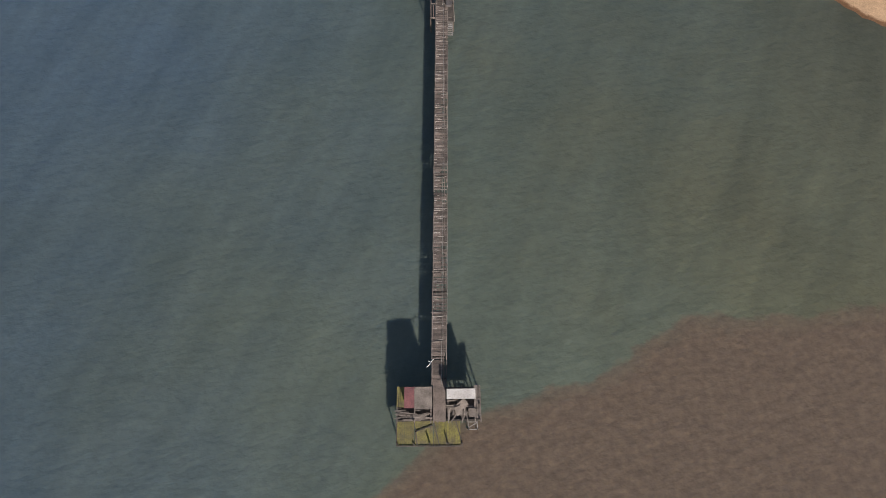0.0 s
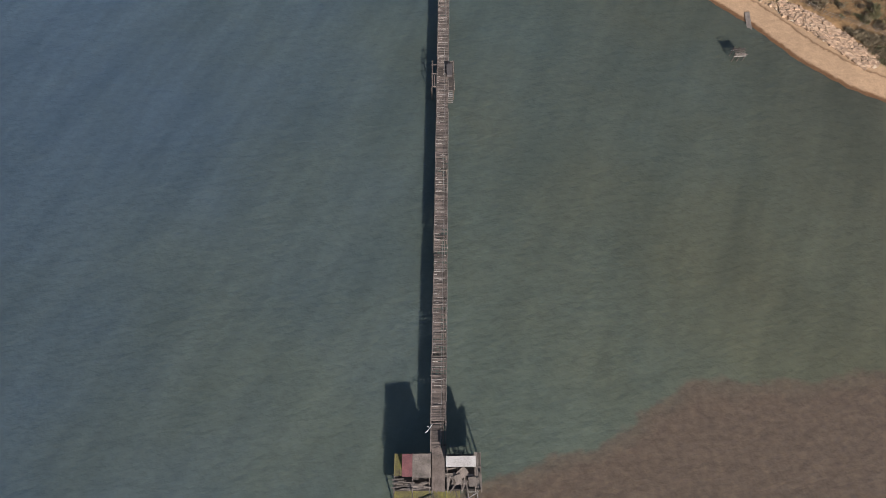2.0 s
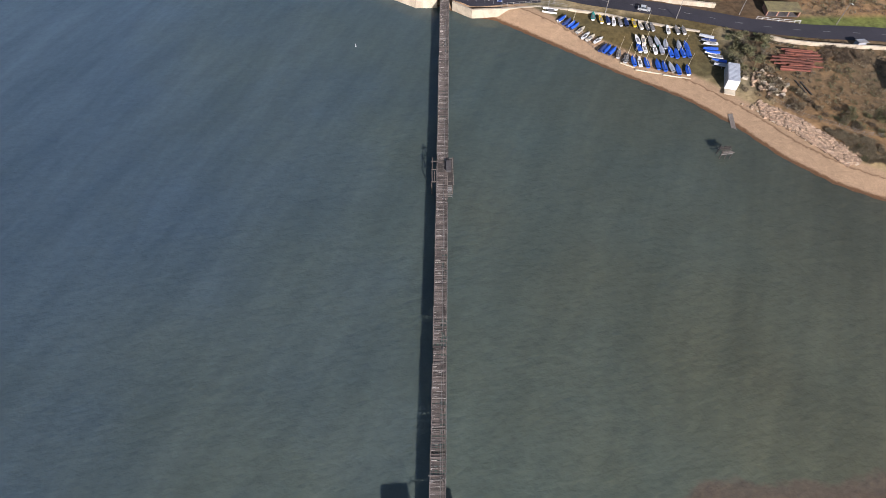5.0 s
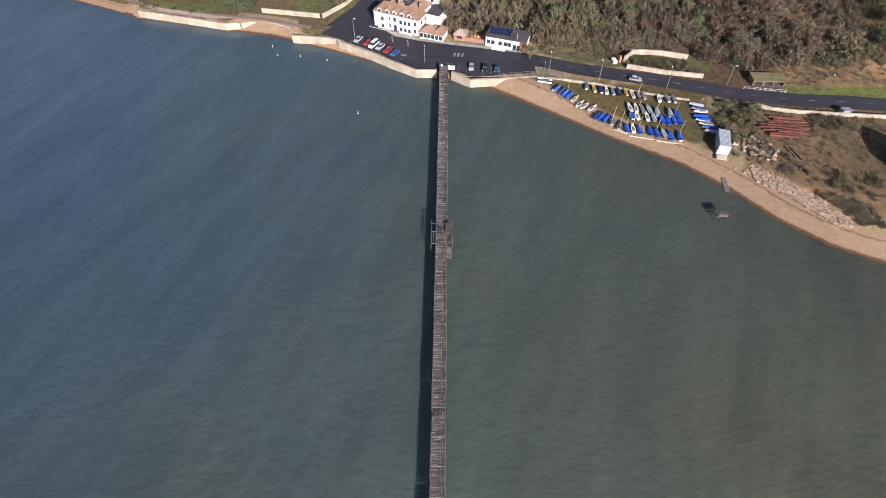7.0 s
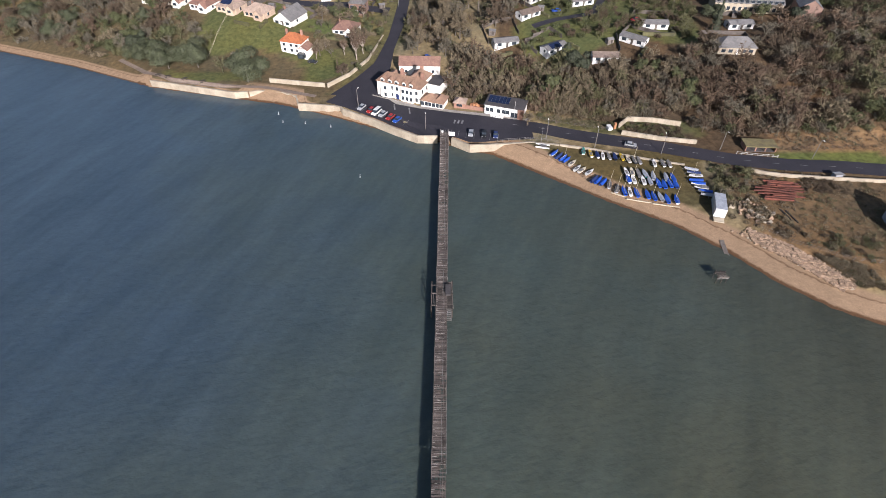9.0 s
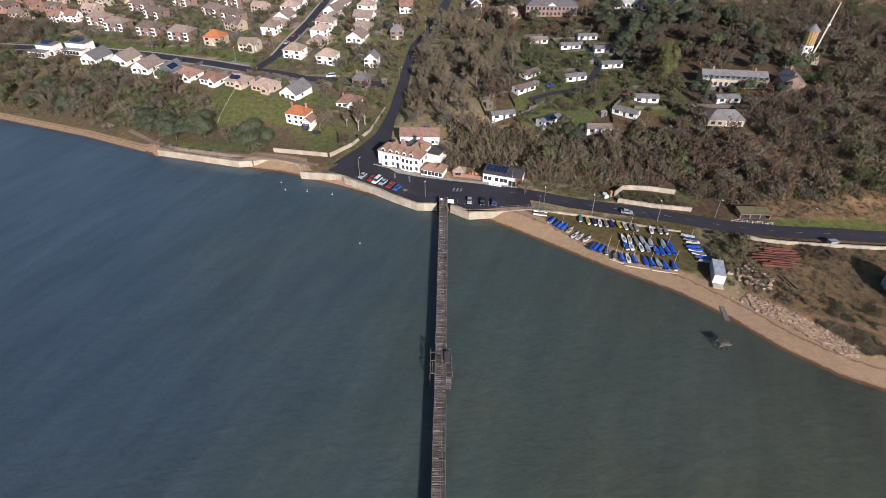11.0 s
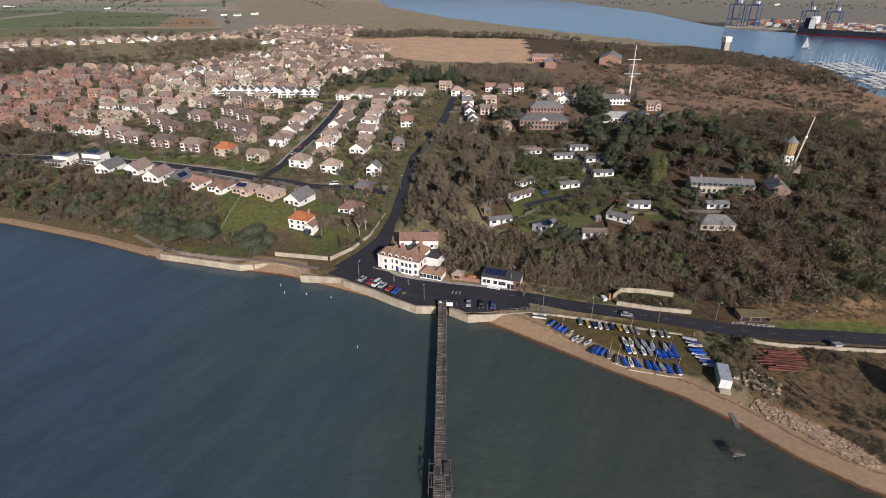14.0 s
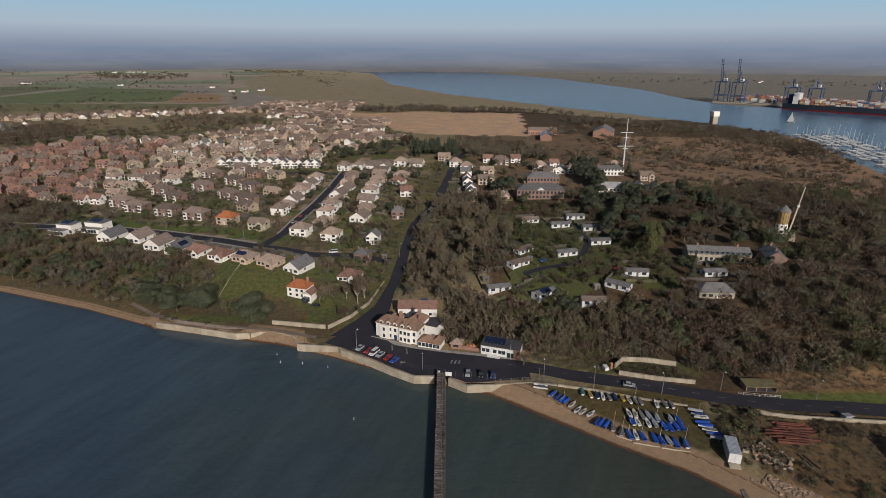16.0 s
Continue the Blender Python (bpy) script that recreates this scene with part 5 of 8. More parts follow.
    house_walls(bm, 18.0, 6.5, 4.6, 2.6, 1.0)
    part("wall", bm, M["white"], o)
    bm = bmesh.new()
    gable_roof(bm, 18.0, 6.5, 4.7, 2.6)
    part("roof", bm, M["tile_red"], o)
    for k in range(4):
        bm = bmesh.new()
        pane(bm, -6 + k * 4, -3.25, 1.0, 1.1, 1.2, 0, 1)
        part("window", bm, (M["paint"], M["glass"]), o)
    KEEP_CLEAR.extend(((-15, 214, 13), (-8, 224, 12), (-2, 206, 8), (-8, 240, 11), (-16, 239, 7), (0, 240, 7), (2, 225, 8)))


inn()


def club_house():
    c = thing("club_house", 27.0, 200.2, 3.3, -18.5, "white single-storey club house with a flat dark roof and solar panels", "club house")
    bm = bmesh.new()
    house_walls(bm, 15.7, 8.0, 4.2, 0, 1.0)
    part("wall", bm, M["paint"], c)
    bm = bmesh.new()
    box(bm, 0, 0, 4.2, 16.3, 8.6, 0.28)
    part("roof", bm, M["felt"], c)
    for i in range(6):
        bm = bmesh.new()
        panelled(bm, (-0.67, 0.67), (-2.8, -1.4, 0, 1.4, 2.8), 0.0, 0.08, 0.04, pose(-6.6 + i * 1.45, 0.2, 4.62, 4 - 90))
        part("solar_panel", bm, (M["metal"], M["solar"]), c)
    for k, u in enumerate((-6.6, -4.9, -2.0, 0.1, 1.6)):
        bm = bmesh.new()
        pane(bm, u, -4.0, 1.5, 1.3, 1.5, 0, 1)
        part("window", bm, (M["paint"], M["glass"]), c)
    bm = bmesh.new()
    pane(bm, 4.6, -4.0, 0.1, 3.2, 2.4, 0, 3)
    part("glazed_door", bm, (M["paint"], M["glass"]), c)
    bm = bmesh.new()
    box(bm, 6.9, -3.4, 0, 2.2, 2.6, 4.35)
    part("brick_lobby", bm, M["brick"], c)
    bm = bmesh.new()
    for k in range(5):
        box(bm, -4.5 + k * 1.1, -5.6, 0, 0.9, 0.5, 0.5)
    box(bm, -2.3, -5.2, 0.5, 5.6, 0.06, 0.4)
    part("terrace_bench", bm, M["paint"], c)
    bm = bmesh.new()
    rod(bm, (4.6, -5.2, 0), (4.6, -5.2, 8.5), 0.07, 0.04, 6)
    part("flagpole", bm, M["paint"], c)
    k = thing("kiosk", 8.8, 205.0, 3.2, -14, "small brick kiosk with a hipped brown roof", "kiosk")
    bm = bmesh.new()
    house_walls(bm, 4.6, 4.0, 2.6, 0, 1.0)
    part("wall", bm, M["brick"], k)
    bm = bmesh.new()
    hip_roof(bm, 4.6, 4.0, 2.6, 1.4)
    part("roof", bm, M["tile_tan"], k)
    bm = bmesh.new()
    pane(bm, 0, -2.0, 1.0, 2.2, 1.0, 0, 2)
    part("window", bm, (M["paint"], M["glass"]), k)
    bm = bmesh.new()
    box(bm, 7.0, -1.8, -0.5, 9.4, 0.35, 2.2, -4)
    part("brick_wall", bm, M["brick"], k)
    bm = bmesh.new()
    for i in range(5):
        box(bm, 4.4 + i * 1.1, 1.2 + 0.2 * (i % 2), 0, 0.9, 1.5, 1.0 + 0.2 * (i % 3), i * 17)
    part("stacked_kayak", bm, M["box_orange"], k, "orange stacked gear")
    KEEP_CLEAR.extend(((27, 200, 10), (9, 205, 5), (17, 202, 5), (20, 200, 6)))


club_house()


def seaside_house():
    """White house with an orange roof above the promenade."""
    h = thing("house", -66.8, 252.0, ground(-66.8, 250), -18, "white rendered house with a bright orange tiled roof and lean-to", "house", "houses of the village")
    bm = bmesh.new()
    house_walls(bm, 10.5, 7.5, 5.2, 0, 2.0)
    part("wall", bm, M["white"], h)
    bm = bmesh.new()
    hip_roof(bm, 10.5, 7.5, 5.3, 3.2)
    part("roof", bm, M["tile_orange"], h)
    bm = bmesh.new()
    house_walls(bm, 4.2, 6.0, 3.4, 0, 2.0)
    bmesh.ops.translate(bm, vec=(6.6, -2.5, 0), verts=bm.verts)
    part("lean_to", bm, M["white"], h)
    bm = bmesh.new()
    gable_roof(bm, 6.2, 4.6, 3.5, 1.6)
    bmesh.ops.transform(bm, matrix=pose(6.6, -2.5, 0, 0, 0, 90), verts=bm.verts)
    part("lean_to_roof", bm, M["tile_red"], h)
    for x, y in ((-3.5, 0.6), (3.6, 1.4)):
        bm = bmesh.new()
        chimney(bm, x, y, 7.0, 2.2, 0.9)
        part("chimney", bm, M["brick"], h)
    for u in (-3.4, 0.2, 3.0):
        for z0 in (0.9, 3.3):
            bm = bmesh.new()
            pane(bm, u, -3.75, z0, 1.2, 1.2, 0, 1)
            part("window", bm, (M["paint"], M["glass"]), h)
    bm = bmesh.new()
    box(bm, 6.6, -6.6, 0, 3.0, 2.2, 2.2)
    part("conservatory", bm, M["glass"], h, "dark glazed porch")
    KEEP_CLEAR.append((-66, 250, 10))


seaside_house()


def modern_house(x, y, turn, label, tiers):
    h = thing("house", x, y, ground(x, y), turn, label, "house", "houses of the village")
    for dx, dy, w, d, z0, hh in tiers:
        bm = bmesh.new()
        box(bm, dx, dy, z0 - (1.5 if z0 == 0 else 0), w, d, hh + (1.5 if z0 == 0 else 0))
        part("wall", bm, M["white"], h)
        bm = bmesh.new()
        box(bm, dx, dy, z0 + hh, w + 0.7, d + 0.7, 0.22)
        part("roof", bm, M["slate"], h)
        for k in range(int(w / 2.2)):
            bm = bmesh.new()
            pane(bm, dx - w / 2 + 1.3 + k * 2.2, dy - d / 2, z0 + 0.4, 1.8, min(1.9, hh - 0.7), 0, 1)
            part("window", bm, (M["paint"], M["glass"]), h)
    bm = bmesh.new()
    dx, dy, w, d, z0, hh = tiers[-1]
    panelled(bm, np.linspace(dx - w * 0.4, dx + w * 0.2, 6).tolist(), (-d * 0.3, 0, d * 0.3), 0.0, 0.08, 0.05, pose(0, dy, z0 + hh + 0.62, 8 - 90))
    part("solar_panel", bm, (M["metal"], M["solar"]), h, "dark solar panels")
    KEEP_CLEAR.append((x, y, 9))
    HOMES.append((x, y))


modern_house(-231, 333, -14, "white modern house with flat roofs and solar panels", ((-1, -4, 11, 5, 0, 3.0), (1, 2, 11, 8, 0, 5.6)))
modern_house(-213.5, 336, -14, "white modern two-storey house with balconies and solar panels", ((0, -3.4, 13, 4, 0, 2.9), (0, 2, 13, 8, 0, 5.8)))


def barrack(name, x, y, turn, w, d, e, rise, wall, roof, label, columns, storeys, hip=True, pediment=False):
    """A long institutional block with regular windows."""
    b = thing(name, x, y, ground(x, y), turn, label, "building")
    bm = bmesh.new()
    house_walls(bm, w, d, e, 0 if hip else rise, 2.0)
    part("wall", bm, M[wall], b)
    bm = bmesh.new()
    (hip_roof if hip else gable_roof)(bm, w, d, e + 0.1, rise)
    part("roof", bm, M[roof], b)
    for s in range(storeys):
        for k in range(columns):
            bm = bmesh.new()
            pane(bm, -w / 2 + w * (k + 0.5) / columns, -d / 2, 0.9 + s * 3.2, min(1.3, w / columns * 0.6), 1.7, 0, 1)
            part("window", bm, (M["paint"], M["glass"]), b)
    if pediment:
        bm = bmesh.new()
        v = [bm.verts.new(p) for p in ((-3, -d / 2 - 0.5, e), (3, -d / 2 - 0.5, e), (0, -d / 2 - 0.5, e + 1.8), (-3, -d / 2 + 2.5, e), (3, -d / 2 + 2.5, e), (0, -d / 2 + 2.5, e + 1.8))]
        for f in ((0, 1, 2), (5, 4, 3), (0, 2, 5, 3), (1, 4, 5, 2), (0, 3, 4, 1)):
            bm.faces.new([v[i] for i in f])
        part("pediment", bm, M["paint"], b)
    for s in (-1, 1):
        bm = bmesh.new()
        chimney(bm, s * w * 0.32, 0.5, e + rise * 0.5, rise * 0.7 + 0.6, 0.9)
        part("chimney", bm, M["brick"], b)
    KEEP_CLEAR.extend((x + u * w, y, d) for u in (-0.35, 0, 0.35))
    HOMES.append((x, y))
    return b


barrack("hall", 76, 396, -2, 34, 13, 6.6, 3.6, "old_brick", "slate", "long two-storey brick hall with white sashes and a slate roof", 13, 2, True, True)
barrack("hall", 84.5, 432, -2, 25, 12, 6.8, 3.4, "old_brick", "slate", "smaller brick hall with white sashes and a slate roof", 10, 2)
barrack("white_block", 146, 464, -2, 25, 9, 5.2, 2.6, "white", "slate", "long white two-storey block with a slate roof near the mast", 9, 2)
barrack("mess_hall", 134, 409, -6, 25, 13, 3.2, 3.2, "white", "zinc", "long low pale hall with a hipped grey roof", 9, 1)
barrack("barrack_block", 147, 271, -8, 31, 10, 4.6, 2.6, "concrete", "slate", "long derelict pale brick block with a slate roof", 12, 2, False)
barrack("chapel_hall", 172.5, 264, 76, 13, 9.5, 5.2, 3.2, "old_brick", "slate", "brick hall with a white gable and dark slate roof", 4, 1, False)
barrack("drill_hall", 134, 706, -4, 36, 11, 5.5, 3.0, "brick", "tile_brown", "long low brick block beside the stubble field", 12, 1, False)
barrack("gymnasium", 130, 660, 80, 26, 13, 5.5, 3.5, "brick", "solar", "brick sports hall with a blue-grey glossy roof", 8, 1, False)
barrack("drill_shed", 212, 705, 70, 36, 24, 7.0, 6.0, "brick", "slate", "large red brick gabled drill shed with a dark roof", 6, 1, False)
barrack("house_row", 21, 392, 0, 15, 8, 3.0, 2.6, "brick", "tile_red", "low red brick house with a red roof beside the hill road", 5, 1, False)


def water_tower():
    t = thing("water_tower", 200, 304, ground(200, 304) - 0.3, -30, "derelict tower with an ochre stained tank and pointed roof", "tower")
    bm = bmesh.new()
    box(bm, -0.5, 0, -2.0, 16, 13, 4.8)
    part("podium", bm, M["concrete"], t)
    for z in (2.8, 5.6):
        bm = bmesh.new()
        bmesh.ops.create_cone(bm, cap_ends=True, segments=8, radius1=3.3, radius2=3.2, depth=2.7, matrix=pose(0, 0, z + 1.35, 0, 0, 22.5))
        part("storey", bm, M["white"], t)
        for k in range(8):
            bm = bmesh.new()
            a = 45 * k
            pane(bm, 0, 0, 0, 0.9, 1.0, 0, 0)
            bmesh.ops.transform(bm, matrix=pose(0, 0, 0, 0, 0, a) @ Matrix.Translation((0, -3.03, z + 0.8)), verts=bm.verts)
            part("opening", bm, (M["paint"], M["dark"]), t)
    bm = bmesh.new()
    bmesh.ops.create_cone(bm, cap_ends=True, segments=16, radius1=3.0, radius2=3.3, depth=7.4, matrix=pose(0, 0, 12.0))
    part("tank", bm, surface("stained_ochre", (0.42, 0.28, 0.09), (0.40, 0.33, 0.24), 0.8, 0.35, 3.0, 0.2, vary=0, stretch=(1, 1, 0.25)), t, "ochre rust-stained tank")
    bm = bmesh.new()
    for k in range(16):
        a = 2 * math.pi * k / 16
        rod(bm, (3.05 * math.cos(a), 3.05 * math.sin(a), 8.4), (3.35 * math.cos(a), 3.35 * math.sin(a), 15.7), 0.1, sides=4)
    part("rib", bm, M["rust"], t)
    bm = bmesh.new()
    bmesh.ops.create_cone(bm, cap_ends=True, segments=16, radius1=3.7, radius2=0.1, depth=3.4, matrix=pose(0, 0, 17.4))
    part("roof", bm, M["slate"], t)
    m = thing("mast", 208, 309, ground(208, 309), 0, "tall pale leaning flagpole mast beside the tower", "mast")
    bm = bmesh.new()
    rod(bm, (0, 0, -0.5), (3.4, 1.0, 17), 0.5, 0.42, 8)
    rod(bm, (3.4, 1.0, 17), (5.4, 1.6, 28), 0.36, 0.26, 8)
    part("pole", bm, M["cream"], m)
    bm = bmesh.new()
    bmesh.ops.create_cone(bm, cap_ends=True, segments=10, radius1=0.8, radius2=0.8, depth=1.0, matrix=pose(3.35, 1.0, 16.6))
    part("collar", bm, M["paint"], m)
    KEEP_CLEAR.extend(((205, 309, 13), (212, 312, 5), (205, 298, 8)))


water_tower()


def ship_mast():
    x, y = 171, 500
    m = thing("ceremonial_mast", x, y, ground(x, y), 0, "tall white ship mast with three yards and rigging", "mast")
    for a, b, r in ((0, 18, 0.75), (17, 31, 0.5), (30, 43, 0.3)):
        bm = bmesh.new()
        rod(bm, (0, 0, a), (0, 0, b), r, r * 0.8, 8)
        part("spar", bm, M["paint"], m)
    for z, w in ((19, 15), (31, 11), (26.5, 5), (16.8, 5)):
        bm = bmesh.new()
        rod(bm, (-w / 2, -0.5, z), (w / 2, -0.5, z), 0.28, sides=6)
        part("yard", bm, M["paint"], m)
    bm = bmesh.new()
    for dx, dy in ((-7, -6), (7, -6), (-7, 6), (7, 6)):
        rod(bm, (dx, dy, 0), (dx * 0.05, dy * 0.05, 30), 0.06, sides=4)
    part("stay", bm, M["rail"], m)


ship_mast()


def far_tower():
    x, y = 470, 950
    t = thing("concrete_tower", x, y, ground(x, y) - 1, 10, "pale concrete water tower above the marina", "tower")
    bm = bmesh.new()
    box(bm, 0, 0, 0, 9, 9, 14)
    part("shaft", bm, M["concrete"], t)
    bm = bmesh.new()
    box(bm, 0, 0, 14, 11, 11, 8)
    part("tank", bm, M["white"], t)


far_tower()


# ---- trees ----
TWIG = [surface("twigs_" + k, c, tuple(v * 0.7 for v in c), 0.9, 0.25, 3.0, 0.0, vary=0.35, island=True) for k, c in
        (("tan", (0.20, 0.158, 0.098)), ("brown", (0.115, 0.082, 0.051)), ("grey", (0.15, 0.130, 0.092)), ("russet", (0.142, 0.094, 0.06)))]
LEAF = [surface("leaves_" + k, c, tuple(v * 0.6 for v in c), 0.7, 0.3, 3.0, 0.0, vary=0.28, island=True) for k, c in
        (("evergreen", (0.082, 0.094, 0.045)), ("ivy", (0.09, 0.10, 0.036)), ("conifer", (0.052, 0.062, 0.031)), ("olive", (0.125, 0.118, 0.05)), ("golden", (0.125, 0.125, 0.036)))]
BARK = surface("grey_bark", (0.17, 0.14, 0.11), (0.09, 0.075, 0.06), 0.95, 0.8, 5.0, 0.4)
BIRCH = surface("pale_bark", (0.42, 0.36, 0.30), (0.25, 0.2, 0.17), 0.9, 0.8, 5.0, 0.3)


def bar(verts, faces, a, b, r1, r2, sides=4):
    """A tapered limb as raw points and faces."""
    a, b = np.asarray(a, float), np.asarray(b, float)
    w = (b - a) / (np.linalg.norm(b - a) + 1e-9)
    u = np.cross(w, (0.3, 0.9, 0.2))
    u /= np.linalg.norm(u)
    v, k = np.cross(w, u), len(verts)
    for p, r in ((a, r1), (b, r2)):
        verts.extend(tuple(p + r * (u * math.cos(t) + v * math.sin(t))) for t in (2 * math.pi * i / sides for i in range(sides)))
    faces.extend((k + i, k + (i + 1) % sides, k + sides + (i + 1) % sides, k + sides + i) for i in range(sides))


def bare_shape(seed, tall, spread, twigs, upright=0.5, wide=0.06):
    """A leafless tree of unit-free size: trunk and limbs, and the haze of twigs."""
    rng = np.random.default_rng(seed)
    tv, tf, tips = [], [], []
    crotch = tall * rng.uniform(0.18, 0.3)
    bar(tv, tf, (0, 0, -0.6), (rng.normal(0, 0.15), rng.normal(0, 0.15), crotch), tall * 0.026, tall * 0.02, 6)
    leader = np.array((0, 0, crotch))
    for i in range(9):
        az, up = 2.4 * i + rng.normal(0, 0.3), rng.uniform(0.35, 1.0) * (0.6 + upright)
        start = leader + (0, 0, rng.uniform(0, tall * 0.35) * (i / 9))
        way = np.array((math.cos(az), math.sin(az), up * 1.3))
        way /= np.linalg.norm(way)
        end = start + way * rng.uniform(0.55, 0.8) * np.array((spread, spread, tall - start[2]))
        end[2] = min(end[2], tall * 0.93)
        mid = (start + end) / 2 + rng.normal(0, 0.05, 3) * tall
        bar(tv, tf, start, mid, tall * 0.012, tall * 0.008)
        bar(tv, tf, mid, end, tall * 0.008, tall * 0.003, 3)
        tips += [(mid + (end - mid) * u, way) for u in (0.0, 0.3, 0.6, 0.9)]
        for j in range(3):
            s = start + (end - start) * rng.uniform(0.35, 0.85)
            way2 = way + rng.normal(0, 0.55, 3)
            way2 /= np.linalg.norm(way2)
            e2 = s + way2 * rng.uniform(0.16, 0.3) * tall * (spread / tall + 0.4)
            e2[2] = np.clip(e2[2], crotch, tall)
            bar(tv, tf, s, e2, tall * 0.005, tall * 0.0018, 3)
            tips += [(s + (e2 - s) * u, way2) for u in (0.4, 0.75, 1.0)]
    cv, cf = [], []
    pick = rng.integers(0, len(tips), twigs)
    for p in pick:
        at, way = tips[p]
        d = np.asarray(way) * 0.6 + rng.normal(0, 0.6, 3)
        d /= np.linalg.norm(d)
        long = rng.uniform(0.06, 0.13) * tall * (0.7 + 0.3 * spread / tall)
        side = np.cross(d, rng.normal(0, 1, 3))
        side *= wide * rng.uniform(0.7, 1.4) / (np.linalg.norm(side) + 1e-9)
        base = np.asarray(at) + rng.normal(0, 0.02, 3) * tall
        k = len(cv)
        cv += [tuple(base - side), tuple(base + side), tuple(base + d * long)]
        cf.append((k, k + 1, k + 2))
    return tv, tf, cv, cf


def leafy_shape(seed, tall, spread, leaves, size, kind="round"):
    """An evergreen: leaves as small quads over uneven lobes; kind cone for conifers, bush for shrubs without a trunk."""
    rng = np.random.default_rng(seed)
    tv, tf, cv, cf = [], [], [], []
    if kind != "bush":
        bar(tv, tf, (0, 0, -0.6), (0.1, 0, tall * (0.6 if kind == "round" else 0.95)), tall * 0.03, tall * 0.008, 6)
    if kind == "round":
        for i in range(5):
            a = 1.26 * i
            bar(tv, tf, (0, 0, tall * 0.3), (spread * 0.5 * math.cos(a), spread * 0.5 * math.sin(a), tall * 0.65), tall * 0.014, tall * 0.005)
    lobes = []
    for i in range(14 if kind == "round" else 8):
        a, r = rng.uniform(0, 6.28), spread * math.sqrt(rng.uniform(0.02, 0.55))
        z = tall * (rng.uniform(0.38, 0.78) if kind == "round" else rng.uniform(0.2, 0.6))
        lobes.append((r * math.cos(a), r * math.sin(a), z, spread * rng.uniform(0.3, 0.5), tall * rng.uniform(0.16, 0.26)))
    for i in range(leaves):
        if kind == "cone":
            h = rng.uniform(0.04, 1.0) ** 1.25
            a, r = rng.uniform(0, 6.28), spread * (1.02 - h) * (0.75 + 0.3 * math.sin(h * 42)) * rng.uniform(0.6, 1.0)
            p, n = np.array((r * math.cos(a), r * math.sin(a), tall * h)), np.array((math.cos(a), math.sin(a), 0.5))
        else:
            x, y, z, sr, sz = lobes[i % len(lobes)]
            n = rng.normal(0, 1, 3)
            n /= np.linalg.norm(n)
            n[2] = abs(n[2]) if rng.random() < 0.75 else n[2]
            p = np.array((x, y, z)) + n * (sr, sr, sz) * rng.uniform(0.75, 1.08)
            if p[2] < 0.1:
                continue
        n = n + rng.normal(0, 0.33, 3)
        u = np.cross(n, rng.normal(0, 1, 3))
        u /= np.linalg.norm(u) + 1e-9
        v = np.cross(n, u)
        v /= np.linalg.norm(v) + 1e-9
        s, k = size * rng.uniform(0.6, 1.3), len(cv)
        cv += [tuple(p - u * s), tuple(p - v * s * 0.6), tuple(p + u * s), tuple(p + v * s * 0.6)]
        cf.append((k, k + 1, k + 2, k + 3))
    return tv, tf, cv, cf


def scrub_shape(seed, tall, spread, stems, leaves=0, wide=0.06):
    """A leafless thicket: stems that fan from the ground, with a few leaves."""
    rng = np.random.default_rng(seed)
    cv, cf = [], []
    for i in range(stems):
        a, r = rng.uniform(0, 6.28), spread * math.sqrt(rng.uniform(0, 1)) * 0.8
        top = tall * rng.uniform(0.45, 1.0) * (1 - 0.45 * (r / spread) ** 2)
        at = np.array((r * math.cos(a), r * math.sin(a), top * rng.uniform(0.0, 0.65)))
        d = np.array((math.cos(a) * 0.5, math.sin(a) * 0.5, 0.8)) + rng.normal(0, 0.5, 3)
        d /= np.linalg.norm(d)
        side = np.cross(d, rng.normal(0, 1, 3))
        side *= wide * rng.uniform(0.6, 1.5) / (np.linalg.norm(side) + 1e-9)
        k = len(cv)
        cv += [tuple(at - side), tuple(at + side), tuple(at + d * tall * rng.uniform(0.3, 0.5))]
        cf.append((k, k + 1, k + 2))
    return [], [], cv, cf


def tree(shape, bark, crown, x, y, turn, label, category="tree", name="tree", group=""):
    t = thing(name, x, y, ground(x, y), turn, label, category, group)
    if shape[0]:
        mesh_part("trunk", shape[0], shape[1], bark, t)
    mesh_part("crown", shape[2], shape[3], crown, t)
    return t


def clear(x, y, r=0.0):
    return all((x - a) ** 2 + (y - b) ** 2 > (c + r) ** 2 for a, b, c in KEEP_CLEAR)


KINDS, SURPLUS = {}, []
KINDS_OF = []
woods = random.Random(77)


def plant(key, x, y, scale=1.0):
    """Set a tree of a kind on the ground, sharing its meshes with the others."""
    if sum(1 for k in KINDS_OF if k) >= 292 and key in KINDS:
        SURPLUS.append((x, y, scale, key))
        return None
    KINDS_OF.append(key not in ("shrub", "hedge"))
    z = ground(x, y) - 0.15
    if key in KINDS:
        t = copy_thing(KINDS[key], pose(x, y, z, 0, 0, woods.uniform(0, 360)))
    else:
        shape, bark, crown, label, category, name = TREES[key]()
        t = KINDS[key] = tree(shape, bark, crown, x, y, woods.uniform(0, 360), label, category, name, "trees of the village")
    t.scale = (scale, scale, scale * woods.uniform(0.9, 1.1))
    return t


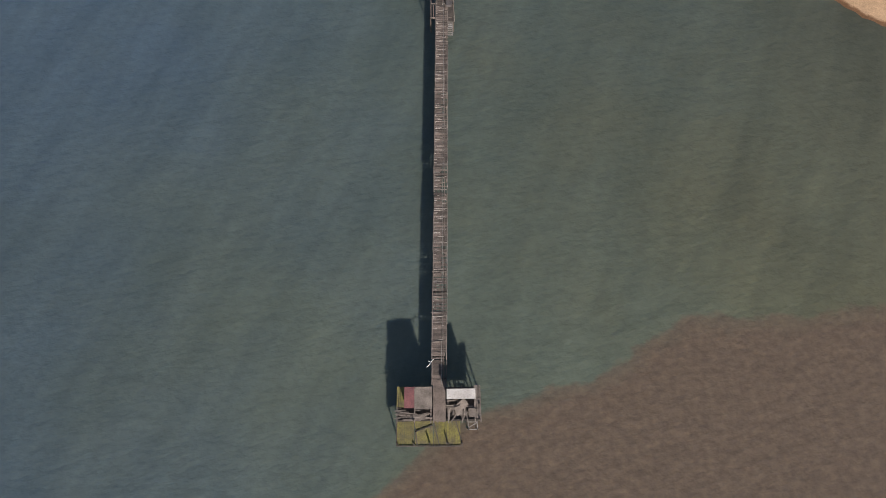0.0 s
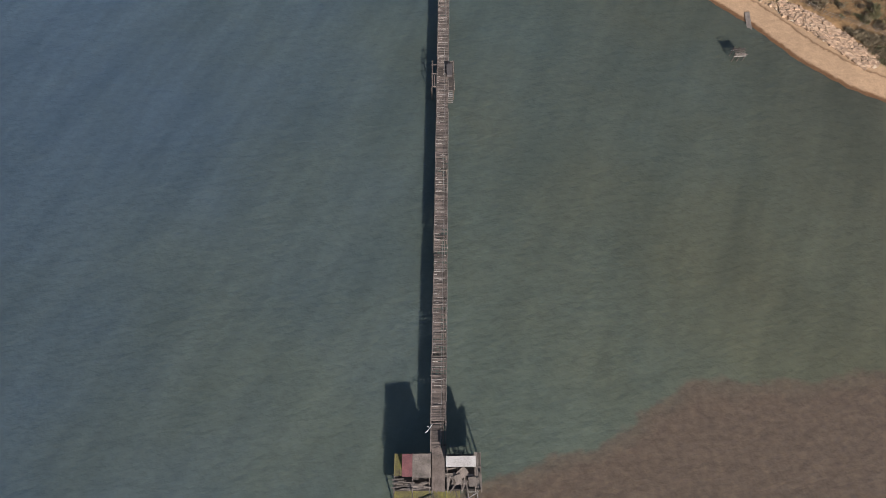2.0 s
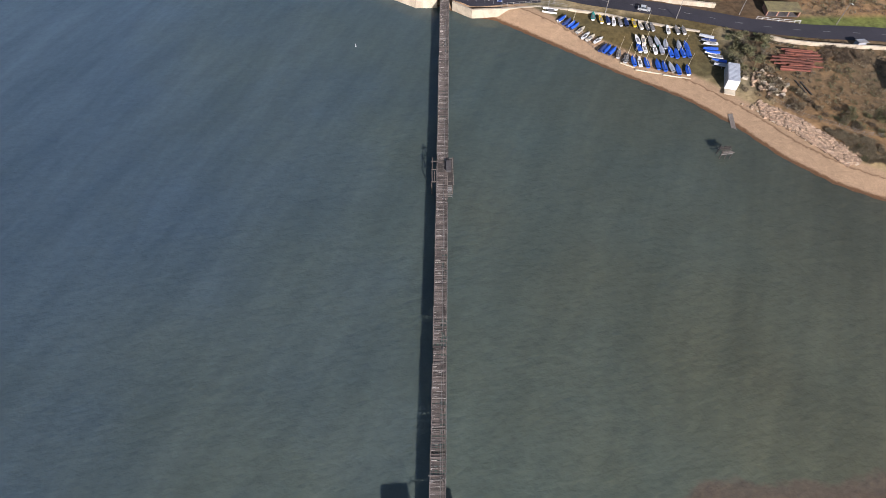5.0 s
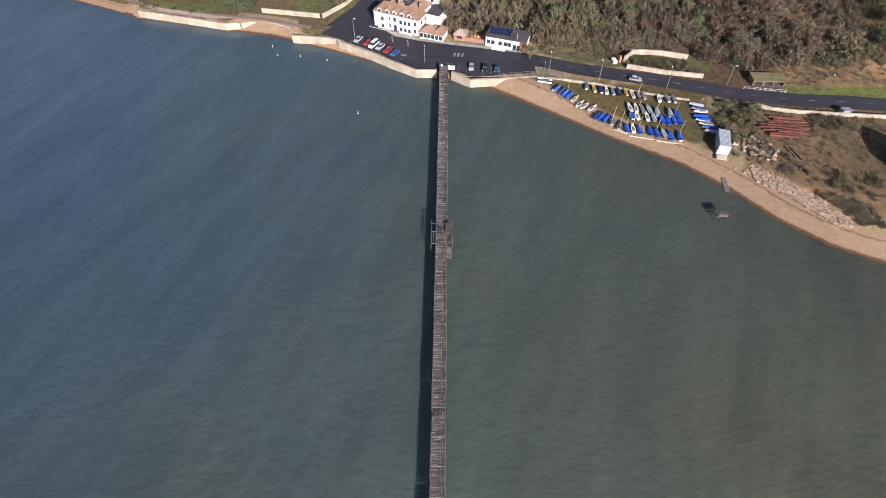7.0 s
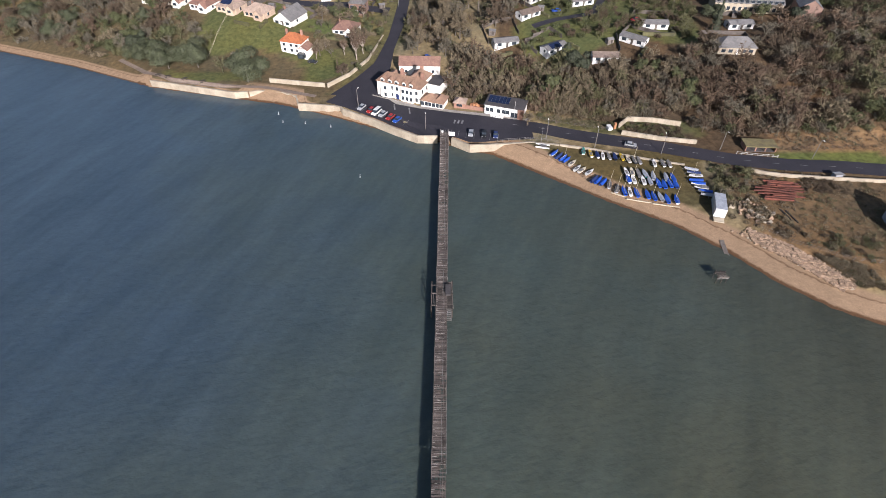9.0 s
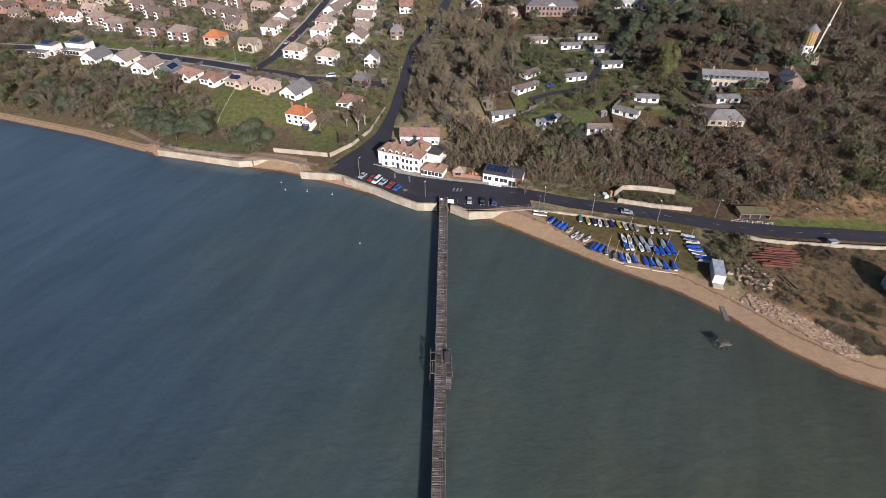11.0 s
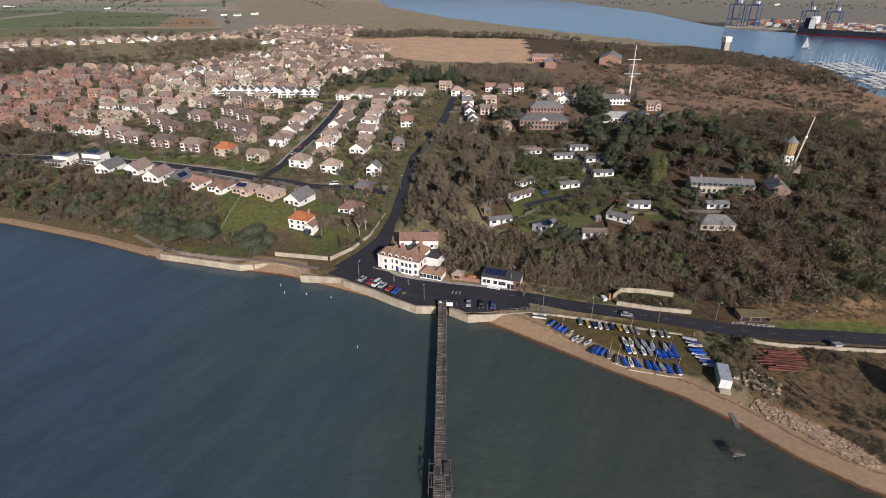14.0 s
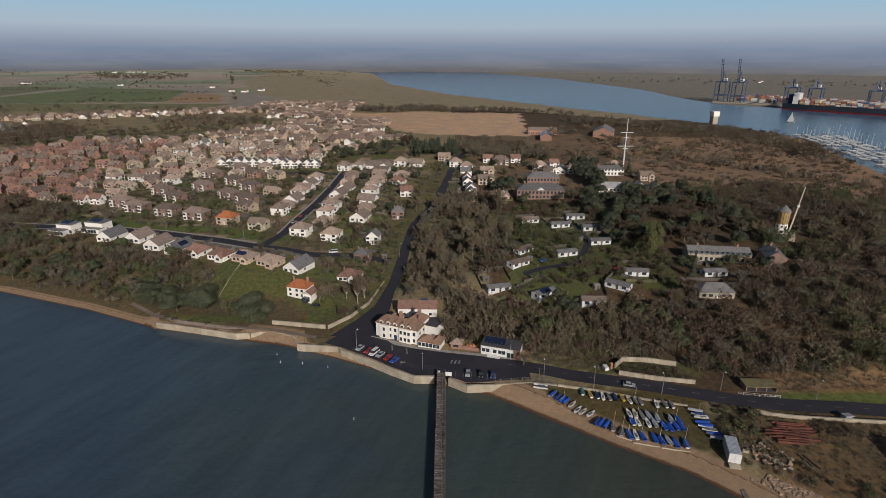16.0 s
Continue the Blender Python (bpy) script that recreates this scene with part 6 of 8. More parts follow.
TREES = dict(
    ash=lambda: (bare_shape(1, 13, 5.5, 2900), BARK, TWIG[0], "tall bare tan-grey tree in winter", "tree", "tree"),
    oak=lambda: (bare_shape(2, 11, 6.5, 3200), BARK, TWIG[1], "broad bare brown tree in winter", "tree", "tree"),
    lime=lambda: (bare_shape(3, 12, 5.0, 2900), BARK, TWIG[2], "bare grey-brown tree in winter", "tree", "tree"),
    birch=lambda: (bare_shape(4, 11, 3.2, 1500, 0.9), BIRCH, TWIG[3], "slender pale-stemmed birch with russet twigs", "tree", "tree"),
    poplar=lambda: (bare_shape(5, 17, 2.6, 2300, 1.6), BARK, TWIG[0], "tall narrow bare poplar in winter", "tree", "tree"),
    holm=lambda: (leafy_shape(6, 11, 7.2, 14000, 0.21), BARK, LEAF[0], "large rounded dark evergreen oak", "tree", "tree"),
    ivy=lambda: (leafy_shape(7, 9, 4.2, 3000, 0.31), BARK, LEAF[1], "ivy-clad green tree on the bank", "tree", "tree"),
    pine=lambda: (leafy_shape(8, 11, 5.6, 4600, 0.33), BARK, LEAF[2], "dark green pine beside village houses", "tree", "tree"),
    conifer=lambda: (leafy_shape(9, 13, 3.2, 2000, 0.33, "cone"), BARK, LEAF[2], "dark green pointed conifer in a belt", "tree", "tree"),
    cypress=lambda: (leafy_shape(10, 15, 5.0, 5200, 0.3), BARK, LEAF[4], "tall broad olive-green cypress beside park homes", "tree", "tree"),
    shrub=lambda: (leafy_shape(12, 2.6, 1.9, 260, 0.24, "bush"), BARK, LEAF[3], "low olive garden shrub", "shrub", "shrub"),
    hedge=lambda: (leafy_shape(13, 2.2, 1.8, 260, 0.24, "bush"), BARK, LEAF[0], "clipped dark evergreen shrub", "shrub", "shrub"),
)

# lawns stay open
KEEP_CLEAR.extend(((126, 219, 6), (118, 220, 5), (134, 219, 5), (-101, 252, 7), (-101, 264, 8), (-102, 276, 7), (-92, 258, 7), (-92, 268, 6), (-58, 236, 6), (-50, 234, 5)))

# single trees that stand out
for key, x, y, s in (
    ("holm", -83.5, 226.5, 1.35), ("holm", -109.5, 240, 1.15), ("holm", -122.5, 239, 0.95), ("holm", -131.5, 246, 1.0), ("pine", -142, 256, 0.9), ("ivy", -150, 262, 0.9), ("birch", -38, 246, 1.0), ("birch", -35.5, 252, 0.9), ("birch", -40, 255, 0.9), ("birch", -44, 250, 0.8),
    ("poplar", 16, 303, 1.05), ("poplar", 19, 308, 0.95), ("poplar", -9, 320, 0.9), ("ash", 34.5, 189.5, 0.55), ("cypress", 113.5, 274, 1.15), ("cypress", 120, 287, 1.0), ("conifer", 124.5, 247.5, 1.05),
    ("pine", 128, 484, 1.2), ("pine", 122, 476, 1.15), ("pine", 130, 470, 1.2), ("pine", 124, 462, 1.2), ("pine", 118, 452, 1.25), ("pine", 126, 448, 1.2), ("pine", 119, 440, 1.2), ("pine", 126, 436, 1.1), ("holm", 108, 380, 1.0), ("holm", 56, 422, 0.9), ("ivy", 62, 380, 0.9), ("lime", 88, 382, 0.8), ("ash", 98, 384, 0.9), ("holm", 128, 262, 0.7), ("ivy", 150, 261, 0.75), ("oak", 158, 259, 0.7), ("ivy", 142, 258, 0.6), ("pine", 165, 256, 0.7), ("pine", 119, 425, 1.25), ("pine", 128, 420, 1.15), ("pine", 122, 412, 1.1), ("pine", 51, 408, 1.3), ("pine", 45, 413, 1.1), ("conifer", 166, 470, 0.9), ("ash", 185, 300, 1.0), ("oak", 190, 306, 0.9), ("oak", -31, 607, 1.5), ("oak", -29, 613, 1.4), ("oak", -35, 612, 1.3), ("oak", -33, 604, 1.2),
    ("ivy", 44, 208, 1.0), ("ivy", 48, 212, 1.1), ("pine", 62, 224, 0.8), ("pine", 57, 228, 0.9), ("ivy", 97, 212, 0.7), ("ivy", 100, 205, 0.9), ("ivy", 100.5, 198, 0.8), ("conifer", 54, 300, 0.6), ("conifer", 58, 306, 0.55),
    ("ivy", 52, 296, 0.7), ("shrub", 99, 160, 1.2), ("shrub", 106, 157, 1.3), ("shrub", 101, 153, 1.2),
):
    plant(key, x, y, s)
    KEEP_CLEAR.append((x, y, 7.0 * s if key == "holm" else 2.5))


def scatter(keys, n, x0, x1, y0, y1, s0, s1, gap=4.0, test=None):
    """So many trees at random over a stretch of the plan, clear of roads, houses and one another."""
    for _ in range(n * 4):
        if n <= 0:
            return
        x, y = woods.uniform(x0, x1), woods.uniform(y0, y1)
        if (test is None or test(x, y)) and clear(x, y, 0.5):
            plant(woods.choice(keys), x, y, woods.uniform(s0, s1))
            KEEP_CLEAR.append((x, y, gap * 0.6))
            n -= 1


scatter(("ash", "lime", "poplar", "lime", "ash", "oak"), 66, -14, 46, 246, 386, 0.8, 1.2, 4.5)
scatter(("ash", "oak", "lime", "oak", "ivy"), 34, 8, 100, 204, 224, 0.5, 0.75, 4.0)
scatter(("pine", "ivy", "holm", "oak", "lime", "pine", "oak"), 96, 98, 190, 284, 398, 0.7, 1.15, 5.0)
scatter(("ash", "lime", "oak", "ivy", "birch"), 34, -64, -24, 230, 350, 0.4, 0.75, 4.0)
scatter(("ash", "lime", "oak", "ivy", "birch", "pine"), 70, -125, -14, 345, 515, 0.35, 0.75, 3.0)
scatter(("lime", "oak", "ivy", "birch"), 40, -290, -130, 345, 520, 0.3, 0.6, 3.0)
scatter(("lime", "ash", "ivy", "pine", "conifer"), 40, 20, 175, 405, 530, 0.5, 0.9, 3.0)
scatter(("oak", "lime", "ash", "ivy", "oak", "holm"), 64, -330, -125, 238, 318, 0.6, 1.0, 4.5, lambda x, y: 12 < float(coast_distance(np.array(x), np.array(y))[0]) < 48)
scatter(("conifer", "conifer", "pine"), 40, -24, 24, 540, 590, 0.85, 1.2, 3.0)
scatter(("pine", "ivy", "lime"), 24, -130, -38, 552, 606, 0.7, 1.0, 4.0)


# ---- woods and thickets, as one mass of many plants each ----
def mass(name, shapes, materials, spots, label, category):
    """Many plants in one mesh. spots: x, y, scale, which shape, which material."""
    allv, allf, slot, k = [], [], [], 0
    arrays = [(np.array(s[0] + s[2], float), [tuple(f) for f in s[1]] + [tuple(i + len(s[0]) for i in f) for f in s[3]]) for s in shapes]
    rng = np.random.default_rng(len(spots))
    levels = height([s[0] for s in spots], [s[1] for s in spots])
    for (x, y, scale, which, tone), level in zip(spots, levels):
        v, f = arrays[which]
        a = rng.uniform(0, 6.28)
        c, s = math.cos(a) * scale, math.sin(a) * scale
        allv.append(np.stack([x + v[:, 0] * c - v[:, 1] * s, y + v[:, 0] * s + v[:, 1] * c, level + v[:, 2] * scale * rng.uniform(0.85, 1.15)], -1))
        allf += [tuple(i + k for i in q) for q in f]
        slot += [tone] * len(f)
        k += len(v)
    return tagged(mesh_part(name, np.concatenate(allv).tolist(), allf, materials, slots=slot), label, category, kind="stuff")


def spots_in(n, ring, s0, s1, shapes, tones, seed, pad=0.6, clump=0.03, gap=-9.0):
    """Places at random in a ring, clear of roads, houses and single trees, with tones that drift over the plan."""
    rng = np.random.default_rng(seed)
    xs, ys = [p[0] for p in ring], [p[1] for p in ring]
    x, y = rng.uniform(min(xs), max(xs), n * 3), rng.uniform(min(ys), max(ys), n * 3)
    free = inside(x, y, ring) & (np.sin(x * clump + seed) * np.cos(y * clump * 1.3 - seed) + np.sin((x + y) * clump * 2.3) * 0.5 + rng.normal(0, 0.3, n * 3) > gap)
    for a, b, c in KEEP_CLEAR:
        free &= (x - a) ** 2 + (y - b) ** 2 > max(c + pad, 0.0) ** 2
    x, y = x[free][:n], y[free][:n]
    drift = np.sin(x * 0.05 + seed) + np.cos(y * 0.06 - seed) + rng.normal(0, 0.7, len(x))
    tone = np.clip((drift + 2.2) / 4.4 * len(tones), 0, len(tones) - 1).astype(int)
    return [(float(a), float(b), float(s), int(k), tones[t]) for a, b, s, k, t in zip(x, y, rng.uniform(s0, s1, len(x)), rng.integers(0, shapes, len(x)), tone)]


SCRUB = [scrub_shape(31, 3.6, 2.6, 200, 0, 0.1), scrub_shape(32, 3.0, 3.0, 200, 0, 0.1), scrub_shape(33, 4.6, 2.4, 200, 0, 0.1), leafy_shape(34, 3.2, 2.4, 110, 0.34, "bush"), bare_shape(35, 8.5, 3.8, 300, 0.5, 0.13), bare_shape(36, 7.5, 3.4, 300, 0.6, 0.13)]
TONES = [TWIG[1], TWIG[0], TWIG[3], TWIG[2], LEAF[3], LEAF[1]]
LOOSE = sorted({s[3] for s in SURPLUS})
if SURPLUS:
    built = [TREES[k]() for k in LOOSE]
    mass("garden_trees", [b[0] for b in built], [b[2] for b in built], [(x, y, s, LOOSE.index(k), LOOSE.index(k)) for x, y, s, k in SURPLUS], "bare and evergreen trees among village gardens", "trees")
HILL = ((100, 178), (128, 182), (240, 182), (330, 200), (420, 360), (430, 430), (235, 425), (182, 400), (184, 290), (160, 240), (112, 238), (98, 214))
hill_spots = spots_in(3300, HILL, 0.8, 1.6, 6, (0, 0, 3, 2, 0, 4, 1, 5), 5)
hill_spots += spots_in(500, ((98, 186), (128, 184), (240, 186), (240, 235), (104, 232)), 0.7, 1.2, 4, (0, 0, 3, 2, 0, 1), 20)
mass("thicket", SCRUB, TONES, hill_spots, "dense leafless brown thicket on the hillside", "thicket")
BANK_WOOD = ((4, 208), (36, 202), (64, 194), (98, 196), (108, 222), (60, 226), (28, 236), (4, 250))
mass("thicket", SCRUB, TONES, spots_in(620, BANK_WOOD, 0.7, 1.4, 6, (1, 1, 0, 3, 1, 2, 4, 1), 6), "tan and brown leafless thicket on the bank above the road", "thicket")
CENTRE = ((-14, 250), (44, 264), (46, 330), (50, 384), (4, 386), (-12, 352))
mass("undergrowth", SCRUB, TONES, spots_in(300, CENTRE, 0.7, 1.2, 6, (0, 3, 0, 3, 4, 3), 7), "brown undergrowth beneath bare trees", "thicket")
CLIFF = ((-420, 318), (-330, 302), (-229, 279), (-172, 257), (-142, 245), (-104, 234), (-78, 230), (-80, 244), (-112, 262), (-134, 284), (-200, 312), (-260, 334), (-300, 352), (-420, 366))
mass("thicket", SCRUB, TONES, spots_in(900, CLIFF, 0.8, 1.5, 6, (0, 3, 2, 5, 1, 4, 3, 4), 8), "mixed bare and evergreen scrub on the low cliff", "thicket")
WESTWOOD = ((-420, 366), (-300, 352), (-264, 330), (-246, 346), (-240, 372), (-285, 402), (-420, 425))
mass("thicket", SCRUB, TONES, spots_in(260, WESTWOOD, 1.0, 1.7, 6, (0, 3, 0, 2), 24), "dark bare wood at the end of the residential street", "thicket")
VERGES = ((-46, 228), (-30, 228), (-14, 262), (-4, 345), (22, 440), (36, 560), (2, 560), (-16, 440), (-34, 345), (-44, 262))
mass("roadside_scrub", SCRUB, TONES, spots_in(420, VERGES, 0.3, 0.8, 6, (4, 5, 0, 1, 4, 3), 21, 0.2), "low green and brown scrub along the hill road", "scrub")
PARK = ((38, 240), (112, 240), (130, 300), (112, 360), (60, 390), (44, 330))
mass("garden_shrubs", SCRUB, TONES, spots_in(520, PARK, 0.4, 1.0, 6, (5, 4, 5, 0, 4), 9), "green and brown shrubs between park homes", "shrub")
GARDENS = ((-300, 405), (-260, 352), (-120, 312), (-66, 262), (-40, 232), (-26, 262), (-20, 330), (-8, 500), (-120, 520), (-240, 500))
garden_spots = spots_in(1100, GARDENS, 0.35, 0.95, 6, (4, 0, 5, 3, 5, 1, 4), 10, 1.0)
mass("garden_shrubs", SCRUB, TONES, garden_spots, "shrubs, hedges and small bare trees in back gardens", "shrub")
ESTATE = ((-470, 440), (-330, 420), (-110, 520), (-40, 620), (-60, 760), (-120, 900), (-300, 900), (-460, 640))
mass("garden_shrubs", SCRUB, TONES, spots_in(1700, ESTATE, 0.5, 1.2, 6, (4, 0, 5, 3, 1), 11, 0.0), "small garden trees and shrubs among estate houses", "shrub")
YARD = ((94, 134), (104, 128), (122, 116), (140, 110), (190, 116), (150, 124), (118, 126), (106, 140), (108, 158), (100, 160))
mass("bramble", SCRUB[:4], TONES, spots_in(240, YARD, 0.3, 0.6, 4, (1, 0, 4, 1, 3), 12, 0.0), "low pale brambles and dead grass round the yard", "bramble")
TUFTS = [scrub_shape(37, 0.9, 1.1, 34, 0, 0.08), scrub_shape(38, 0.7, 1.4, 34, 0, 0.09), leafy_shape(39, 0.7, 1.0, 24, 0.16, "bush")]
ROUGH = ((97, 150), (104, 134), (122, 117), (150, 112), (215, 118), (215, 152), (150, 154), (118, 160), (100, 160))
mass("rough_grass", TUFTS, TONES, spots_in(1500, ROUGH, 0.6, 1.3, 3, (1, 4, 1, 0, 4, 3), 16, -1.0), "tufts of dead grass and weeds in the yard", "rough grass")
mass("bramble", SCRUB[:4], TONES, spots_in(60, ((124, 156), (136, 155), (137, 146), (124, 147)), 0.25, 0.45, 4, (0, 0, 3), 17, -1.0), "dark low bramble heap beside the rusty beams", "bramble")
mass("tall_grass", SCRUB[:3], TONES, spots_in(90, ((112, 119), (126, 112), (128, 103), (120, 106)), 0.25, 0.5, 3, (1, 1, 4), 18, -1.0), "tall pale grass behind the rocks", "rough grass")
BANKGRASS = ((122, 172), (215, 170), (240, 186), (128, 186))
mass("rough_grass", TUFTS, TONES, spots_in(420, BANKGRASS, 0.8, 1.8, 3, (1, 1, 2, 1, 4), 19, -1.0), "tan dead grass on the bare bank above the verge", "rough grass")
mass("bramble", SCRUB[:4], TONES, spots_in(90, ((72, 184.5), (94, 179.5), (94.5, 187.5), (83, 190.5), (75, 191)), 0.25, 0.5, 4, (4, 0, 5, 1), 25, -20.0), "green and brown brambles inside the broken wall", "bramble")
mass("rough_grass", TUFTS, TONES, spots_in(260, ((39, 193.5), (66, 186), (69, 191), (56, 194), (40, 199)), 0.6, 1.3, 3, (4, 1, 5, 4), 26, -20.0), "tufts of grass and weeds on the verge", "rough grass")
HEDGE = ((93.5, 142), (98, 140), (108, 152), (110, 160), (97, 164), (93.5, 156))
mass("thicket", SCRUB, TONES, spots_in(40, HEDGE, 0.35, 0.65, 6, (1, 5, 4, 4, 3), 14, -1.0), "tall unkempt hedge beside the dinghies", "thicket")
FARWOOD = [bare_shape(41, 11, 5.0, 90, 0.5, 0.24), bare_shape(42, 10, 4.6, 90, 0.6, 0.24), scrub_shape(43, 5, 4.5, 70, 0, 0.22), leafy_shape(44, 8, 4.5, 110, 0.8)]
for seed, n, ring, tones, label in (
    (51, 420, ((-640, 660), (-470, 640), (-330, 760), (-250, 840), (-330, 905), (-560, 840)), (0, 3, 0, 2), "bare brown wood behind the estate"),
    (52, 330, ((-142, 1000), (-142, 1060), (11, 1012), (80, 985), (240, 990), (240, 960), (40, 955)), (0, 3, 0), "belt of bare trees beyond the stubble field"),
    (53, 620, ((160, 440), (260, 420), (420, 420), (466, 640), (500, 800), (420, 900), (260, 820), (150, 720), (100, 640), (60, 600)), (1, 3, 2, 1, 0, 4), "scattered leafless scrub on the hill top"),
    (54, 520, ((190, 880), (470, 870), (512, 800), (500, 740), (474, 650), (452, 570), (420, 590), (440, 700), (390, 800), (200, 790)), (0, 3, 0), "bare woodland edge above the marina"),
    (55, 260, ((30, 540), (110, 530), (120, 640), (20, 650)), (0, 3, 1, 0), "bare trees beside the hall"),
    (56, 420, ((-1500, 1010), (-420, 955), (-250, 985), (-250, 1005), (-420, 1000), (-1500, 1090)), (0, 3, 4), "line of hedgerow trees behind far houses"),
    (57, 420, ((-1268, 2190), (-865, 2030), (-1036, 2440), (-1550, 2685)), (0, 3, 4), "dark far wood on the plain"),
    (60, 260, ((-620, 640), (-442, 625), (-440, 720), (-362, 828), (-338, 875), (-359, 931), (-469, 830)), (0, 2, 3), "bare russet wood beside the green"),
    (58, 300, ((620, 2300), (1900, 1650), (2600, 1300), (2700, 1500), (1200, 2500), (700, 2700)), (0, 3, 4), "far wood across the river"),
    (59, 300, ((-2500, 2850), (-1750, 2650), (-1700, 2760), (-2500, 2980)), (0, 3, 4), "far dark wood on the plain"),
    (61, 240, ((-950, 2850), (-420, 2620), (-420, 2700), (-950, 2950)), (0, 3, 4), "far dark wood near the river"),
):
    big = 1.0 if seed < 56 else 1.15
    mass("woodland", FARWOOD, TONES, spots_in(n, ring, 0.7 * big, 1.3 * big, 4, tones, seed, 2.0, 0.02 if seed == 53 else 0.006, 0.15 if seed in (53, 59) else -0.6), label, "woodland")
DEAD = ((165, 430), (415, 425), (462, 640), (490, 780), (420, 850), (260, 780), (170, 680), (150, 560))
mass("bracken", SCRUB[:3], TONES, spots_in(1500, DEAD, 0.35, 0.9, 3, (1, 2, 1, 2, 0), 15, 0.0, 0.05, -0.1), "dead brown bracken and bramble on the hill top", "bracken")

# hedgerows round the fields of the plain
HEDGEROW = [leafy_shape(61, 7, 4.5, 34, 1.5, "bush"), leafy_shape(62, 4, 5.0, 26, 1.4, "bush"), leafy_shape(63, 10, 4.5, 40, 1.5)]


def hedgerows():
    rng, spots = random.Random(64), []
    for line in range(-12, 30):
        for s in range(0, 5200, 9):
            for kind in (0, 1):
                u, v = (line * 310.0, s - 600.0) if kind else (s - 2600.0, line * 230.0)
                y = (v + 0.25 * u) / 1.0875
                x = u - 0.35 * y
                keep = (0.9, 0.45)[kind] if math.sin(line * 12.9 + kind * 4.1 + s // 320 * 2.7) > -0.15 else 0.0
                if -2600 < x < -250 - (y - 1100) * 0.1 and 1090 < y < 3350 and rng.random() < keep:
                    spots.append((x + rng.uniform(-4, 4), y + rng.uniform(-4, 4), rng.uniform(0.4, 1.0), rng.choice((0, 1, 1, 1, 1, 2)), rng.choice((0, 0, 3, 4))))
    level = height([s[0] for s in spots], [s[1] for s in spots])
    return [s for s, z in zip(spots, level) if z > 1.5]


mass("hedgerow", HEDGEROW, TONES, hedgerows(), "dark winter hedgerows and hedge trees between fields", "hedgerow")


# ---- boats and vehicles ----
def hull_mesh(bm, long, beam, deep, slot=0, lid=None, rise=0.25):
    """A boat's hull from stern to bow along +y; lid: the slot of a cover or deck."""
    rings = []
    for i in range(9):
        u = i / 8
        w = beam / 2 * (0.78 + 0.5 * u - 1.28 * u ** 3.2 * 1.0) if u < 1 else 0.02
        w = max(w, 0.02)
        y, top = -long / 2 + long * u, deep + rise * u * u
        keel = 0.0 + 0.35 * deep * max(0, u - 0.7) / 0.3
        rings.append([(-w, y, top), (-w * 0.85, y, keel + (top - keel) * 0.45), (-w * 0.35, y, keel), (w * 0.35, y, keel), (w * 0.85, y, keel + (top - keel) * 0.45), (w, y, top)])
    vs = [[bm.verts.new(p) for p in r] for r in rings]
    for a, b in zip(vs, vs[1:]):
        for i in range(5):
            bm.faces.new((a[i], a[i + 1], b[i + 1], b[i])).material_index = slot
    bm.faces.new(vs[0]).material_index = slot
    return vs


